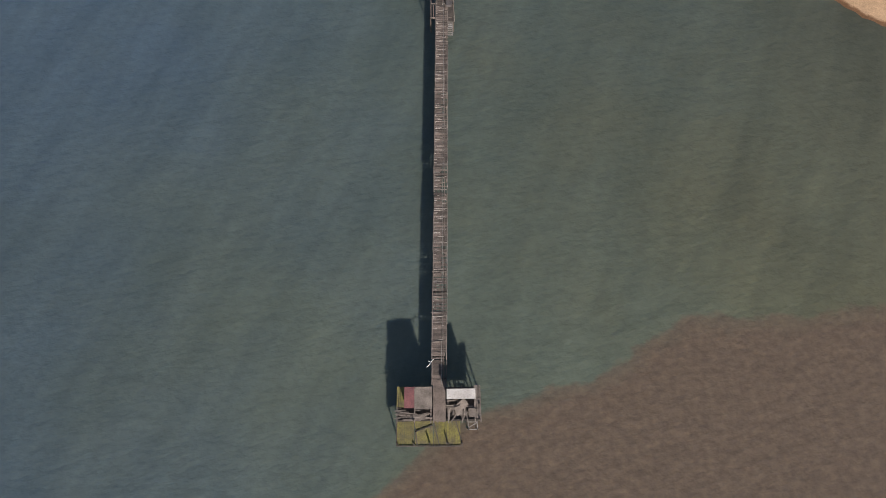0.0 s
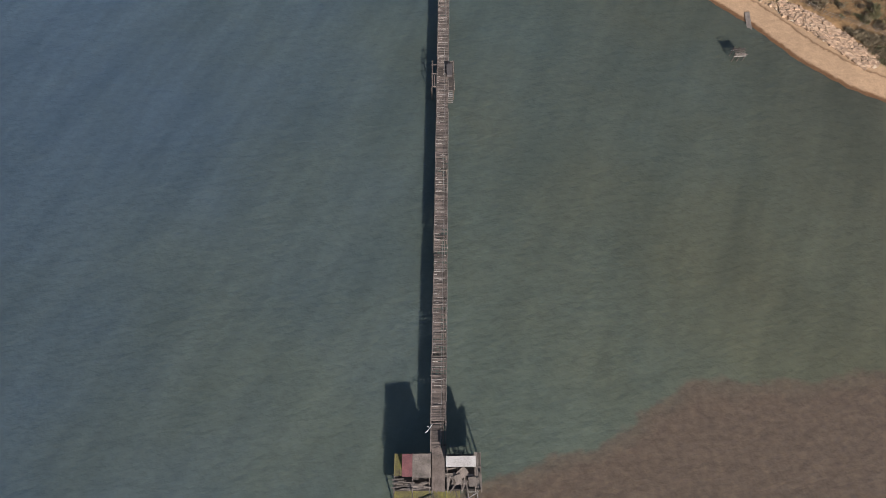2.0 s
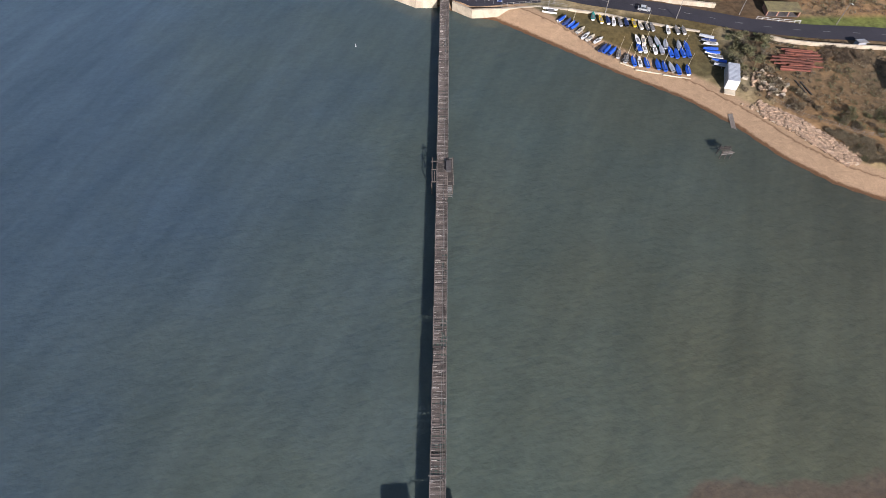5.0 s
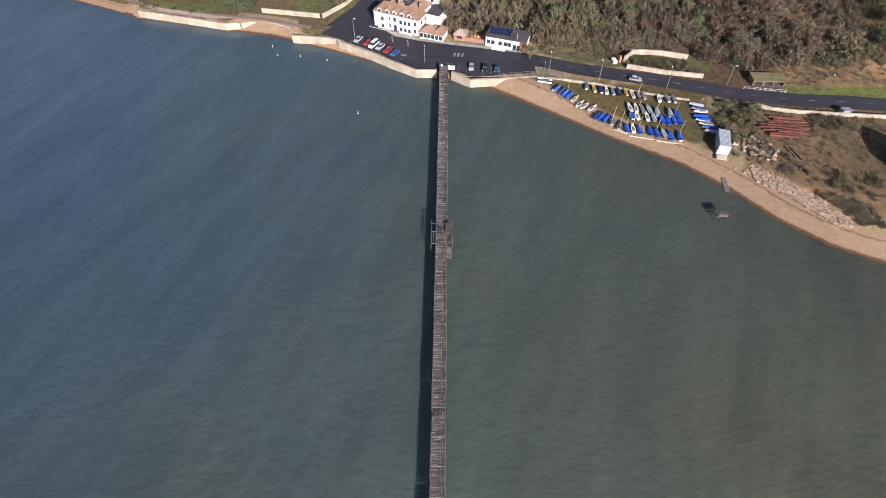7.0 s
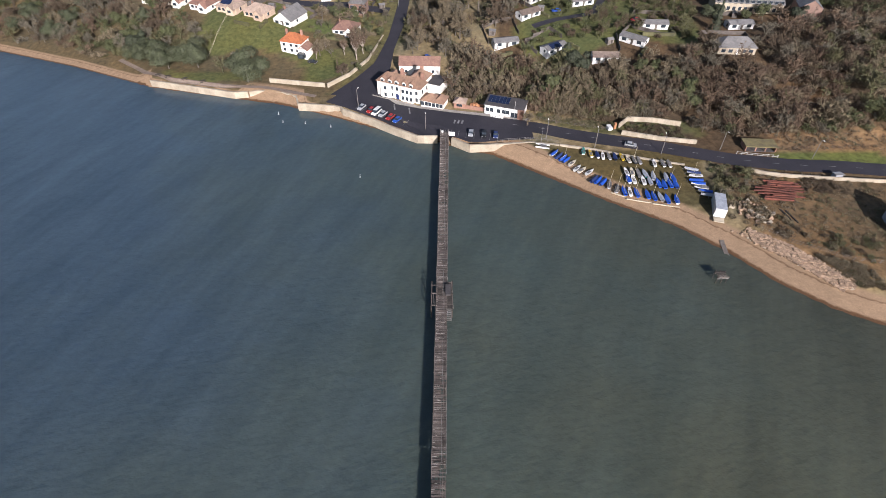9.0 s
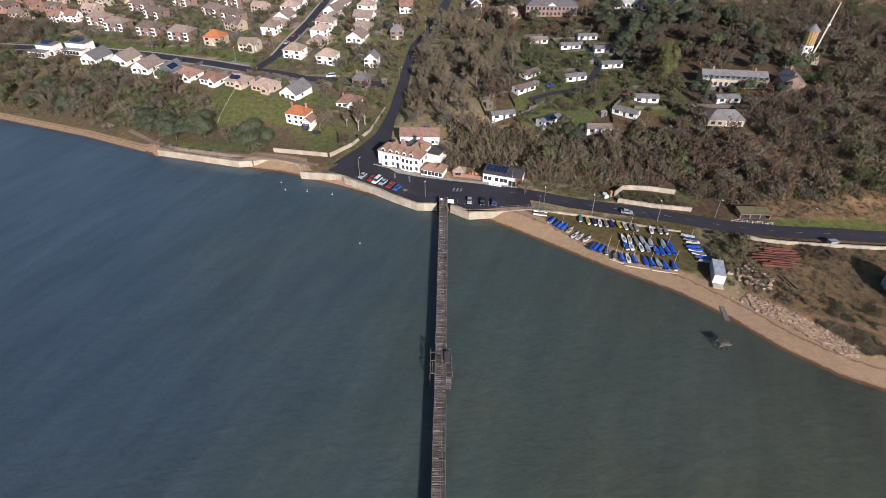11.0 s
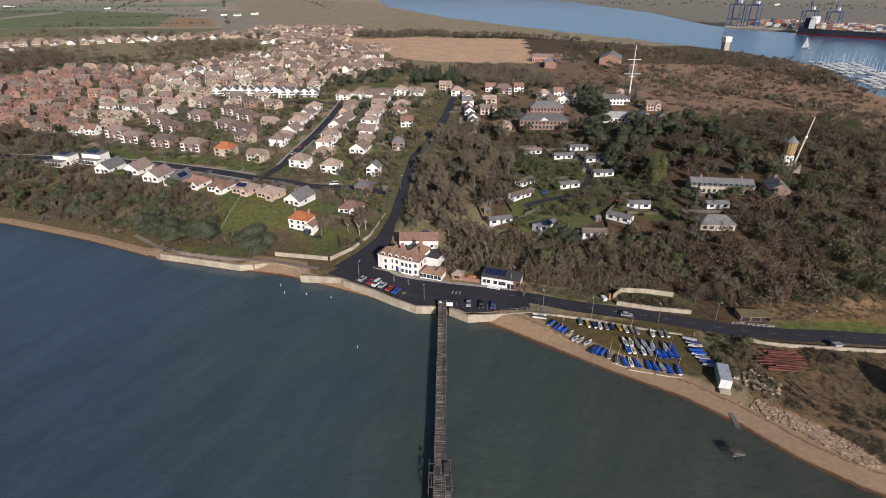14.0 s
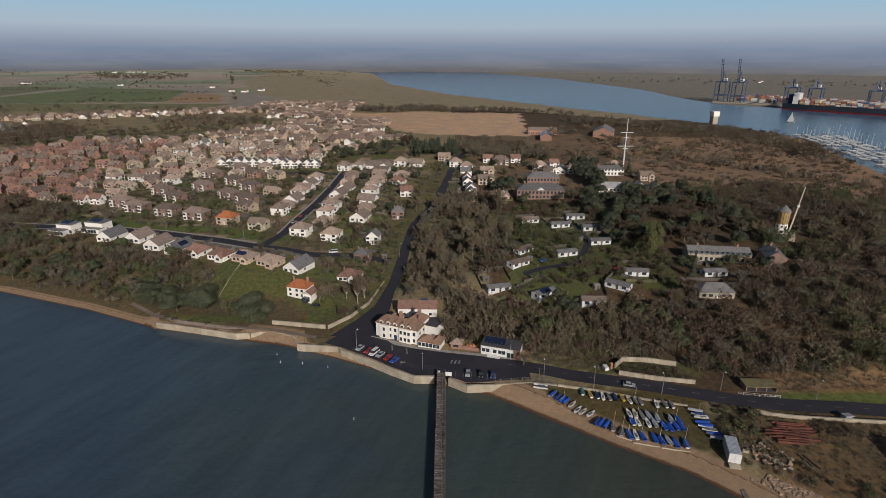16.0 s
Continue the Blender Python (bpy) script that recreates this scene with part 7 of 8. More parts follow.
def dinghy(x, y, turn, hull, top, mast=0.0, long=4.2, lean=0.0, trolley=True):
    z = ground(x, y) + 0.12
    d = thing("dinghy", x, y, z, turn, "", "dinghy", "dinghies in the boat park")
    bm = bmesh.new()
    hull_mesh(bm, long, long * 0.36, 0.55)
    bmesh.ops.translate(bm, vec=(0, 0, 0.22), verts=bm.verts)
    part("hull", bm, M[hull], d)
    bm = bmesh.new()
    ridge = 0.38 if top in ("blue", "navy", "sail_grey") else 0.06
    rows = []
    for i in range(9):
        u = i / 8
        w = max(0.02, long * 0.36 / 2 * (0.78 + 0.5 * u - 1.28 * u ** 3.2)) * (1.04 if ridge > 0.1 else 0.9)
        yy, zz = -long / 2 + long * u, 0.79 + 0.25 * u * u
        rows.append([(-w, yy, zz), (-w * 0.5, yy, zz + ridge * 0.6 * (1 - u * 0.5)), (0, yy, zz + ridge * (1 - 0.4 * u)), (w * 0.5, yy, zz + ridge * 0.6 * (1 - u * 0.5)), (w, yy, zz)])
    v, f = quads(rows)
    mesh_part("cover" if ridge > 0.1 else "deck", v, f, M[top], d)
    if ridge < 0.1:
        bm = bmesh.new()
        box(bm, 0, -long * 0.12, 0.86, long * 0.17, long * 0.45, 0.05)
        part("cockpit", bm, M["slate"], d)
        bm = bmesh.new()
        box(bm, 0, 0.05 * long, 0.9, long * 0.3, 0.16, 0.06)
        part("thwart", bm, M["board"], d)
    if mast:
        bm = bmesh.new()
        rod(bm, (0, long * 0.2, 0.6), (math.sin(radians(lean)) * mast, long * 0.2, mast), 0.055, 0.035, 6)
        part("mast", bm, M["cream"], d)
        bm = bmesh.new()
        rod(bm, (0, long * 0.18, 1.25), (0, -long * 0.4, 1.15), 0.05, sides=5)
        part("boom", bm, M["cream"], d)
    if trolley:
        bm = bmesh.new()
        rod(bm, (-long * 0.2, -0.2, 0.14), (long * 0.2, -0.2, 0.14), 0.035, sides=5)
        rod(bm, (0, -0.2, 0.14), (0, long * 0.62, 0.12), 0.03, sides=5)
        for s in (-1, 1):
            bmesh.ops.create_cone(bm, cap_ends=True, segments=10, radius1=0.2, radius2=0.2, depth=0.12, matrix=pose(s * long * 0.2, -0.2, 0.1, 0, 90, 0))
        part("trolley", bm, M["metal"], d)
    names = dict(blue="bright blue", navy="dark blue", paint="white", sail_grey="grey", yellow="yellow", teal="teal", slate="grey", silver="pale grey", cream="cream", black="black")
    tagged(d, ("%s dinghy under a %s cover on grass" if ridge > 0.1 else "open %s dinghy with a %s deck on grass") % (names[hull], names[top]) + (" with mast" if mast else ""))
    KEEP_CLEAR.append((x, y, 2))
    return d


for x, y, turn, hull, top, mast in (
    # by the road
    (53.3, 172.0, -10, "paint", "teal", 0), (55.6, 170.3, 4, "paint", "yellow", 0), (57.9, 169.7, 2, "paint", "navy", 0), (59.8, 168.9, -6, "paint", "paint", 0), (61.9, 168.6, 3, "silver", "slate", 0),
    (64.0, 168.2, 0, "black", "navy", 0), (66.4, 168.0, 6, "yellow", "yellow", 0), (68.4, 166.6, 8, "paint", "cream", 0), (70.5, 165.9, 4, "black", "slate", 6.0), (72.2, 165.6, 2, "silver", "slate", 0),
    (77.2, 164.0, -4, "paint", "paint", 0), (80.2, 163.8, 2, "paint", "slate", 0), (82.4, 163.5, 0, "paint", "slate", 0),
    # middle rows
    (66.0, 159.2, 4, "paint", "paint", 0), (68.0, 159.0, -4, "paint", "cream", 0), (70.1, 158.3, 0, "slate", "slate", 0), (72.3, 158.0, 6, "teal", "sail_grey", 0), (74.8, 156.6, -6, "silver", "sail_grey", 6.4),
    (79.0, 155.8, -4, "paint", "sail_grey", 0), (81.3, 155.4, 2, "paint", "blue", 0), (65.9, 155.6, 4, "paint", "blue", 0), (67.6, 155.2, 2, "paint", "paint", 6.2), (70.8, 154.3, -2, "paint", "paint", 0),
    (72.9, 154.0, 0, "slate", "sail_grey", 0), (75.5, 152.6, 3, "blue", "blue", 0), (77.3, 151.9, -2, "blue", "blue", 0), (79.4, 152.4, 3, "blue", "blue", 6.4), (81.2, 152.0, 0, "navy", "blue", 0),
    # beside the beach
    (63.4, 150.2, 2, "blue", "blue", 6.0), (65.3, 149.7, -3, "paint", "paint", 6.4), (67.3, 149.0, 4, "blue", "blue", 6.8), (70.7, 147.9, 0, "blue", "blue", 0), (72.6, 147.0, 2, "blue", "blue", 6.6),
    (74.7, 146.4, 6, "slate", "sail_grey", 0), (76.6, 145.2, 0, "blue", "blue", 0), (79.5, 144.6, -4, "paint", "blue", 6.6), (61.4, 151.6, -20, "silver", "slate", 6.2), (59.2, 153.9, -16, "silver", "slate", 6.4),
    (57.4, 155.2, -40, "navy", "blue", 0), (55.9, 156.3, -40, "blue", "blue", 0), (54.6, 157.0, -40, "navy", "navy", 0), (53.6, 160.5, -50, "paint", "paint", 0), (51.2, 161.9, -48, "paint", "cream", 0), (49.7, 163.0, -44, "paint", "paint", 0),
    (48.3, 165.7, -46, "paint", "cream", 0), (46.4, 167.3, -48, "navy", "blue", 0), (45.2, 168.2, -46, "blue", "blue", 5.6), (43.9, 169.3, -44, "blue", "navy", 0), (42.3, 170.6, -46, "paint", "blue", 0),
    # along the hedge
    (89.2, 160.0, 70, "paint", "sail_grey", 0), (89.4, 158.0, 80, "sail_grey", "navy", 0), (89.6, 156.3, 86, "paint", "paint", 6.0), (88.9, 153.8, 88, "blue", "blue", 0), (89.0, 151.9, 84, "paint", "blue", 0), (89.5, 149.9, 80, "paint", "slate", 0),
    (90.0, 147.8, 76, "slate", "blue", 0), (90.3, 145.8, 78, "silver", "sail_grey", 0),
):
    dinghy(x, y, turn, hull, top, mast, 4.3 if y > 160 else 4.7, 3.0)


def catamaran(x, y, turn):
    c = thing("catamaran", x, y, ground(x, y) + 0.1, turn, "white beach catamaran lying on the sand", "catamaran")
    for s in (-1, 1):
        bm = bmesh.new()
        hull_mesh(bm, 5.2, 0.55, 0.5)
        bmesh.ops.translate(bm, vec=(s * 1.05, 0, 0), verts=bm.verts)
        v = [bm.verts.new((s * 1.05 + dx, yy, 0.5)) for dx, yy in ((-0.22, -2.6), (0.22, -2.6), (0.25, 0.6), (0, 2.5), (-0.25, 0.6))]
        bm.faces.new(v)
        part("hull", bm, M["paint"], c)
    bm = bmesh.new()
    box(bm, 0, -0.4, 0.52, 1.7, 2.2, 0.04)
    part("trampoline", bm, M["slate"], c)
    bm = bmesh.new()
    rod(bm, (0, 0.8, 0.5), (0.2, 0.8, 8.2), 0.06, 0.04, 6)
    part("mast", bm, M["metal"], c)


catamaran(38.6, 175.0, 78)


def car(x, y, turn, paint, van=False, label=""):
    z = max(ground(x, y), 3.0) + 0.26 if math.hypot(x, y - 190) < 60 or van else ground(x, y) + 0.3
    c = thing("van" if van else "car", x, y, z, turn, label, "van" if van else "car", "parked cars")
    long, wide, tall = (5.2, 2.0, 1.95) if van else (4.3, 1.8, 1.45)
    shape = ((-0.5, 0.32), (-0.495, 0.66), (-0.26, 0.90), (0.40, 0.93), (0.495, 0.86), (0.5, 0.34)) if not van else ((-0.5, 0.32), (-0.495, 0.85), (-0.34, 1.05), (0.47, 1.08), (0.5, 0.9), (0.5, 0.34))
    bm = bmesh.new()
    rows = [[(u * long, s * wide / 2 * k, h) for u, h in shape] for s, k in ((-1, 0.96), (-1, 1.0), (1, 1.0), (1, 0.96))]
    vs = [[bm.verts.new((p[0], p[1], p[2] + (0.03 if i in (1, 2) else 0))) for p in r] for i, r in enumerate(rows)]
    for a, b in zip(vs, vs[1:]):
        for i in range(len(shape) - 1):
            bm.faces.new((a[i], b[i], b[i + 1], a[i + 1]))
    bm.faces.new(vs[0][::-1])
    bm.faces.new(vs[-1])
    part("body", bm, M[paint], c)
    roof = ((-0.24, 0.9), (-0.09, tall), (0.30, tall), (0.43, 0.92)) if not van else ((-0.33, 1.05), (-0.22, tall), (0.46, tall), (0.48, 1.06))
    bm = bmesh.new()
    va = [bm.verts.new((u * long, -wide / 2 * (0.93 if h < 1.1 else 0.8), h)) for u, h in roof]
    vb = [bm.verts.new((u * long, wide / 2 * (0.93 if h < 1.1 else 0.8), h)) for u, h in roof]
    for i in range(3):
        bm.faces.new((va[i], vb[i], vb[i + 1], va[i + 1])).material_index = 1 if i == 1 else 0
    bm.faces.new(va[::-1])
    bm.faces.new(vb)
    part("cabin", bm, (M["glass"], M[paint]), c)
    for sx in (-0.31, 0.30):
        for s in (-1, 1):
            w = new("wheel")
            w.parent = c
            w.matrix_parent_inverse.identity()
            w.location = (sx * long, s * wide * 0.45, 0.31)
            bm = bmesh.new()
            bmesh.ops.create_cone(bm, cap_ends=True, segments=14, radius1=0.31, radius2=0.31, depth=0.2, matrix=pose(0, 0, 0, 90, 0, 0))
            part("tyre", bm, M["dark"], w)
            bm = bmesh.new()
            bmesh.ops.create_cone(bm, cap_ends=True, segments=10, radius1=0.19, radius2=0.19, depth=0.22, matrix=pose(0, 0, 0, 90, 0, 0))
            part("rim", bm, M["metal"], w)
    for s in (-1, 1):
        bm = bmesh.new()
        box(bm, -long * 0.493, s * wide * 0.36, 0.58, 0.06, 0.32, 0.14)
        part("headlight", bm, M["paint"], c)
        bm = bmesh.new()
        box(bm, long * 0.495, s * wide * 0.38, 0.66, 0.05, 0.26, 0.16)
        part("tail_light", bm, M["red"], c)
    return c


for x, y, turn, paint, van, label in (
    (-31.6, 203.2, 62, "silver", False, "silver car parked nose to the sea wall"), (-27.6, 200.9, 60, "red", False, "red car parked nose to the sea wall"), (-25.2, 199.4, 60, "paint", True, "white van parked above the sea wall"),
    (-22.6, 197.8, 58, "silver", False, "pale silver car parked above the sea wall"), (-19.4, 195.5, 58, "red", False, "dark red car parked above the sea wall"), (-16.6, 193.6, 57, "blue", False, "blue car parked above the sea wall"),
    (12.2, 183.6, 84, "silver", False, "silver car in a marked bay"), (17.2, 182.9, 84, "black", False, "black car in a marked bay"), (21.6, 182.3, 84, "navy", False, "dark blue car in a marked bay"), (71.5, 175.3, 164, "silver", False, "silver car on the shore road"),
    (-57.5, 241.5, 170, "black", False, "black car in a garden drive"), (-6.0, 246.5, 30, "blue", False, "blue car behind the inn"), (56.5, 270.5, 8, "blue", False, "blue car on the park lane"), (91.5, 258.5, 12, "red", False, "red car beside a park home"),
    (-59.5, 303.5, 12, "paint", True, "white van parked in the side street"), (-3.5, 372, 70, "silver", False, "pale car parked on the hill road"), (4.0, 398, 80, "paint", False, "white car parked on the hill road"), (1.0, 388, 78, "black", False, "black car parked on the hill road"),
    (-148, 321, -18, "black", False, "black car parked in the street"), (-94.2, 352, 88, "silver", False, "silver car parked in the side street"), (-92.6, 366, 85, "red", False, "red car parked in the side street"),
):
    car(x, y, turn, paint, van, label)


def store_hut():
    h = thing("storage_container", 91.6, 139.6, ground(91.6, 139.0) - 0.1, -16, "white ribbed metal storage container at the top of the beach", "container")
    # corrugated skin, closed round the section
    rows = []
    for k in range(57):
        dip, yy = (0.0, 0.0, 0.09, 0.09)[k % 4], -4.3 + 8.6 * k / 56
        w, t = 1.8 - dip, 3.4 - dip * 0.6
        rows.append([(-w, yy, 0), (-w, yy, t), (w, yy, t), (w, yy, 0), (-w, yy, 0)])
    v, f = quads(rows)
    mesh_part("body", v, f + [(0, 1, 2, 3), tuple(len(v) - 5 + i for i in (3, 2, 1, 0))], (M["silver"], M["sail_grey"]), h, slots=[1 if i % 4 == 1 else 0 for i in range(len(f))] + [0, 0])
    bm = bmesh.new()
    for s in (-1, 1):
        box(bm, s * 0.9, -4.36, 0.1, 1.7, 0.1, 3.2)
        for z in (0.7, 2.3):
            box(bm, s * 0.3, -4.44, z, 0.5, 0.05, 0.08)
    part("door", bm, M["paint"], h)
    bm = bmesh.new()
    box(bm, 0, -5.6, -0.25, 3.2, 2.2, 0.3)
    part("door_step", bm, M["concrete"], h)


store_hut()


def street_lamp(x, y, turn, tall=8.0, label="tall grey street lamp on the sea front", wood=False):
    s = thing("street_lamp", x, y, max(ground(x, y), 1.0), turn, label, "street lamp", "street lamps")
    bm = bmesh.new()
    rod(bm, (0, 0, -0.3), (0, 0, tall), 0.14, 0.09, 8)
    part("pole", bm, M["rail"] if not wood else M["board"], s)
    bm = bmesh.new()
    rod(bm, (0, 0, tall - 0.1), (0.9, 0, tall + 0.25), 0.06, sides=6)
    part("arm", bm, M["rail"], s)
    bm = bmesh.new()
    box(bm, 1.1, 0, tall + 0.2, 0.75, 0.3, 0.16)
    part("head", bm, M["paint"], s)


for x, y, turn in ((-33.0, 204.2, 60), (-5.2, 188.0, 90), (40.6, 180.0, 90), (58.2, 175.0, 90), (81.6, 170.2, 90), (104, 172.3, -90), (135.4, 166.4, -90), (-21, 300, 0), (-8, 366, 0), (-170, 336, 90), (-115, 317, 90), (-99, 340, 0)):
    street_lamp(x, y, turn)


def railing(name, line, every, high, label, material="rail", rails=2):
    f = thing(name, *line[0], 0, 0, label, "railing", kind="structure")
    pts = along(line, every)
    for (x, y), _ in pts:
        bm = bmesh.new()
        z = ground(x, y)
        rod(bm, (x, y, max(z, 0) - 0.2), (x, y, max(z, 0) + high), 0.05, sides=5)
        part("post", bm, M[material], f).matrix_world = Matrix()
    for k in range(rails):
        bm = bmesh.new()
        for ((ax, ay), _), ((bx, by), _) in zip(pts, pts[1:]):
            rod(bm, (ax, ay, ground(ax, ay) + high * (k + 1) / rails), (bx, by, ground(bx, by) + high * (k + 1) / rails), 0.035, sides=4)
        part("rail", bm, M[material], f).matrix_world = Matrix()


railing("railing", ((12, 178.6), (22, 178.6), (34.7, 180), (45, 178)), 2.0, 1.1, "grey steel railing above the sea wall")
railing("beach_fence", ((41, 168.6), (47, 163.8), (54, 155.0), (62.5, 149)), 2.0, 1.0, "broken wooden fence between boats and beach", "board")
railing("yard_fence", ((100.3, 131.4), (108.1, 123.1), (115.1, 119.5), (122.9, 115.1), (140, 112)), 2.5, 1.4, "sagging fence above the rocks", "board", 3)
railing("shelter_fence", ((109, 169.5), (116, 168), (123, 167)), 2.0, 1.2, "white rail fence beside the road", "paint")
railing("lawn_fence", ((-107, 247), (-106, 262), (-104, 278)), 2.0, 1.0, "low pale fence across the lawn", "cream")
railing("bank_fence", ((36, 196), (46, 191.5), (58, 188.5), (68, 185)), 2.4, 1.1, "thin post and wire fence along the verge", "board")


def beach_beams():
    for i, (x, y, long, turn) in enumerate(((68, 145.6, 9, -16), (76, 142.8, 8.5, -14), (61.5, 149.2, 5, -30))):
        bm = bmesh.new()
        box(bm, 0, 0, 0, long, 0.3, 0.3)
        ob = tagged(part("timber_beam", bm, M["cream"]), "long pale timber beam edging the beach", "beam", "timber beams")
        ob.matrix_world = pose(x, y, ground(x, y) + 0.02, 0, 0, turn)


beach_beams()


def steel_stack():
    rng = random.Random(13)
    for k in range(22):
        x, y = 115.5 + rng.uniform(-4.5, 4.5), 142.8 + (k % 11) * 0.92 + rng.uniform(-0.3, 0.3)
        bm = bmesh.new()
        long = rng.uniform(7, 11)
        box(bm, 0, 0, 0, long, 0.4, 0.06)
        box(bm, 0, 0, 0.06, long, 0.06, 0.36)
        box(bm, 0, 0, 0.42, long, 0.4, 0.06)
        ob = tagged(part("steel_beam", bm, M["rust"]), "long rusty red steel beam lying in the yard", "steel beam", "stack of steel beams")
        ob.matrix_world = pose(x, y, ground(x, y) + 0.1 + 0.5 * (k // 11), 0, 0, -6 + rng.gauss(0, 3))


steel_stack()


def rocks():
    """Rock armour: boulders that can be told apart."""
    rng = random.Random(17)
    shapes = []
    for k in range(5):
        bm = bmesh.new()
        bmesh.ops.create_icosphere(bm, subdivisions=1, radius=0.5)
        for v in bm.verts:
            v.co *= rng.uniform(0.75, 1.25)
            v.co.z *= 0.75
        me = bpy.data.meshes.new("rock")
        bm.to_mesh(me)
        bm.free()
        me.materials.append(M["rock"])
        shapes.append(me)
    heap = thing("rock_armour", 107, 119, 0, 0, "bank of pale angular boulders protecting the shore", "rock armour")
    back = heap.matrix_world.inverted()
    line = ((96.8, 129.5), (102, 123), (108, 117.5), (113, 111.5), (119, 106.5))
    pts = along(line, 0.4)
    for i in range(290):
        (x, y), (wx, wy) = pts[rng.randrange(len(pts))]
        o = rng.uniform(-2.4, 2.4)
        x, y = x - wy * o, y + wx * o
        ob = new("rock", rng.choice(shapes))
        ob.parent = heap
        s = rng.uniform(0.45, 0.95)
        ob.matrix_parent_inverse = back
        ob.matrix_basis = pose(x, y, ground(x, y) + s * 0.12, rng.uniform(0, 30), rng.uniform(0, 30), rng.uniform(0, 360)) @ Matrix.Diagonal((s * 1.2, s, s, 1))


rocks()


def picnic_table(x, y, turn):
    t = thing("picnic_table", x, y, ground(x, y) + 0.1, turn, "dark round picnic table on the promenade", "picnic table", "picnic tables")
    bm = bmesh.new()
    bmesh.ops.create_cone(bm, cap_ends=True, segments=14, radius1=0.8, radius2=0.8, depth=0.08, matrix=pose(0, 0, 0.74))
    part("tabletop", bm, M["timber"], t)
    for a in range(4):
        c, s = math.cos(a * 1.571), math.sin(a * 1.571)
        bm = bmesh.new()
        box(bm, c * 1.25, s * 1.25, 0.4, 0.34, 1.3, 0.07, a * 90)
        part("bench", bm, M["timber"], t)
        bm = bmesh.new()
        rod(bm, (c * 1.3, s * 1.3, 0), (c * 0.3, s * 0.3, 0.72), 0.06, sides=4)
        part("leg", bm, M["timber"], t)


for x, y in ((-125, 232.4), (-120.3, 231.0), (-112, 228.7), (-103.3, 226.4)):
    picnic_table(x, y, x)


def mooring_post(x, y, tall=1.3):
    b = thing("mooring_buoy", x, y, 0, 0, "small white mooring buoy afloat off the shore", "buoy", "mooring buoys")
    bm = bmesh.new()
    bmesh.ops.create_uvsphere(bm, u_segments=10, v_segments=8, radius=0.26)
    part("float", bm, M["paint"], b)
    bm = bmesh.new()
    rod(bm, (0, 0, 0), (0.1, 0, tall * 0.8), 0.08, 0.06, 6)
    part("pole", bm, M["paint"], b)


for x, y in ((-66.5, 204.5), (-63.4, 198.2), (-54.2, 197.2), (-43.5, 194.6), (-28.4, 161.0)):
    mooring_post(x, y)


def road_shelter():
    s = thing("shelter", 118.5, 173.5, ground(118.5, 172) + 0.1, -4, "low open-fronted brick shelter with a mossy flat roof beside the road", "shelter")
    for x, y, sx, sy in ((0, 2.4, 11, 0.25), (-5.4, 0, 0.25, 5), (5.4, 0, 0.25, 5), (-1.8, -2.3, 0.3, 0.3), (1.8, -2.3, 0.3, 0.3)):
        bm = bmesh.new()
        box(bm, x, y, -1.5, sx, sy, 3.4)
        part("wall" if max(sx, sy) > 1 else "post", bm, M["brick"], s)
    bm = bmesh.new()
    box(bm, 0, 0, -0.3, 11, 5, 0.35)
    part("floor_slab", bm, M["felt"], s)
    bm = bmesh.new()
    box(bm, 0, 0, 1.9, 11.6, 5.6, 0.3)
    part("roof", bm, surface("mossy_roof", (0.25, 0.21, 0.09), (0.16, 0.13, 0.07), 0.95, 0.4, 3.0, 0.3), s)


road_shelter()
KEEP_CLEAR.append((118, 172, 8))


def gas_cabinet():
    g = thing("trailer", 66.0, 186.6, ground(66, 186.6), 10, "small white and red boat trailer on the verge", "trailer")
    bm = bmesh.new()
    box(bm, 0, 0, 0.4, 1.6, 2.6, 1.2)
    part("body", bm, M["paint"], g)
    bm = bmesh.new()
    box(bm, 2.4, 0.4, 0, 0.8, 1.0, 2.6)
    part("post_box", bm, M["box_orange"], g)


gas_cabinet()


def garden_sheds():
    """Small sheds behind the houses."""
    rng, first = random.Random(44), None
    for x, y in list(HOMES)[:150]:
        if rng.random() < 0.45:
            a, r = rng.uniform(0.4, 2.6), rng.uniform(9.5, 13)
            px, py = x + r * math.cos(a), y + r * math.sin(a) * 0.9
            if not clear(px, py, -2.0):
                continue
            if first is None:
                first = thing("garden_shed", px, py, ground(px, py), -14, "small wooden garden shed with a felt roof", "shed", "garden sheds")
                bm = bmesh.new()
                house_walls(bm, 3.0, 2.2, 1.9, 0.6, 0.6)
                part("wall", bm, M["board"], first)
                bm = bmesh.new()
                gable_roof(bm, 3.0, 2.2, 1.95, 0.6, 0.2, 0.08)
                part("roof", bm, M["slate"], first)
                bm = bmesh.new()
                box(bm, 0.5, -1.12, 0, 0.8, 0.06, 1.7)
                part("door", bm, M["timber"], first)
            else:
                copy_thing(first, pose(px, py, ground(px, py), 0, 0, rng.choice((-14, 76, 20))))


garden_sheds()


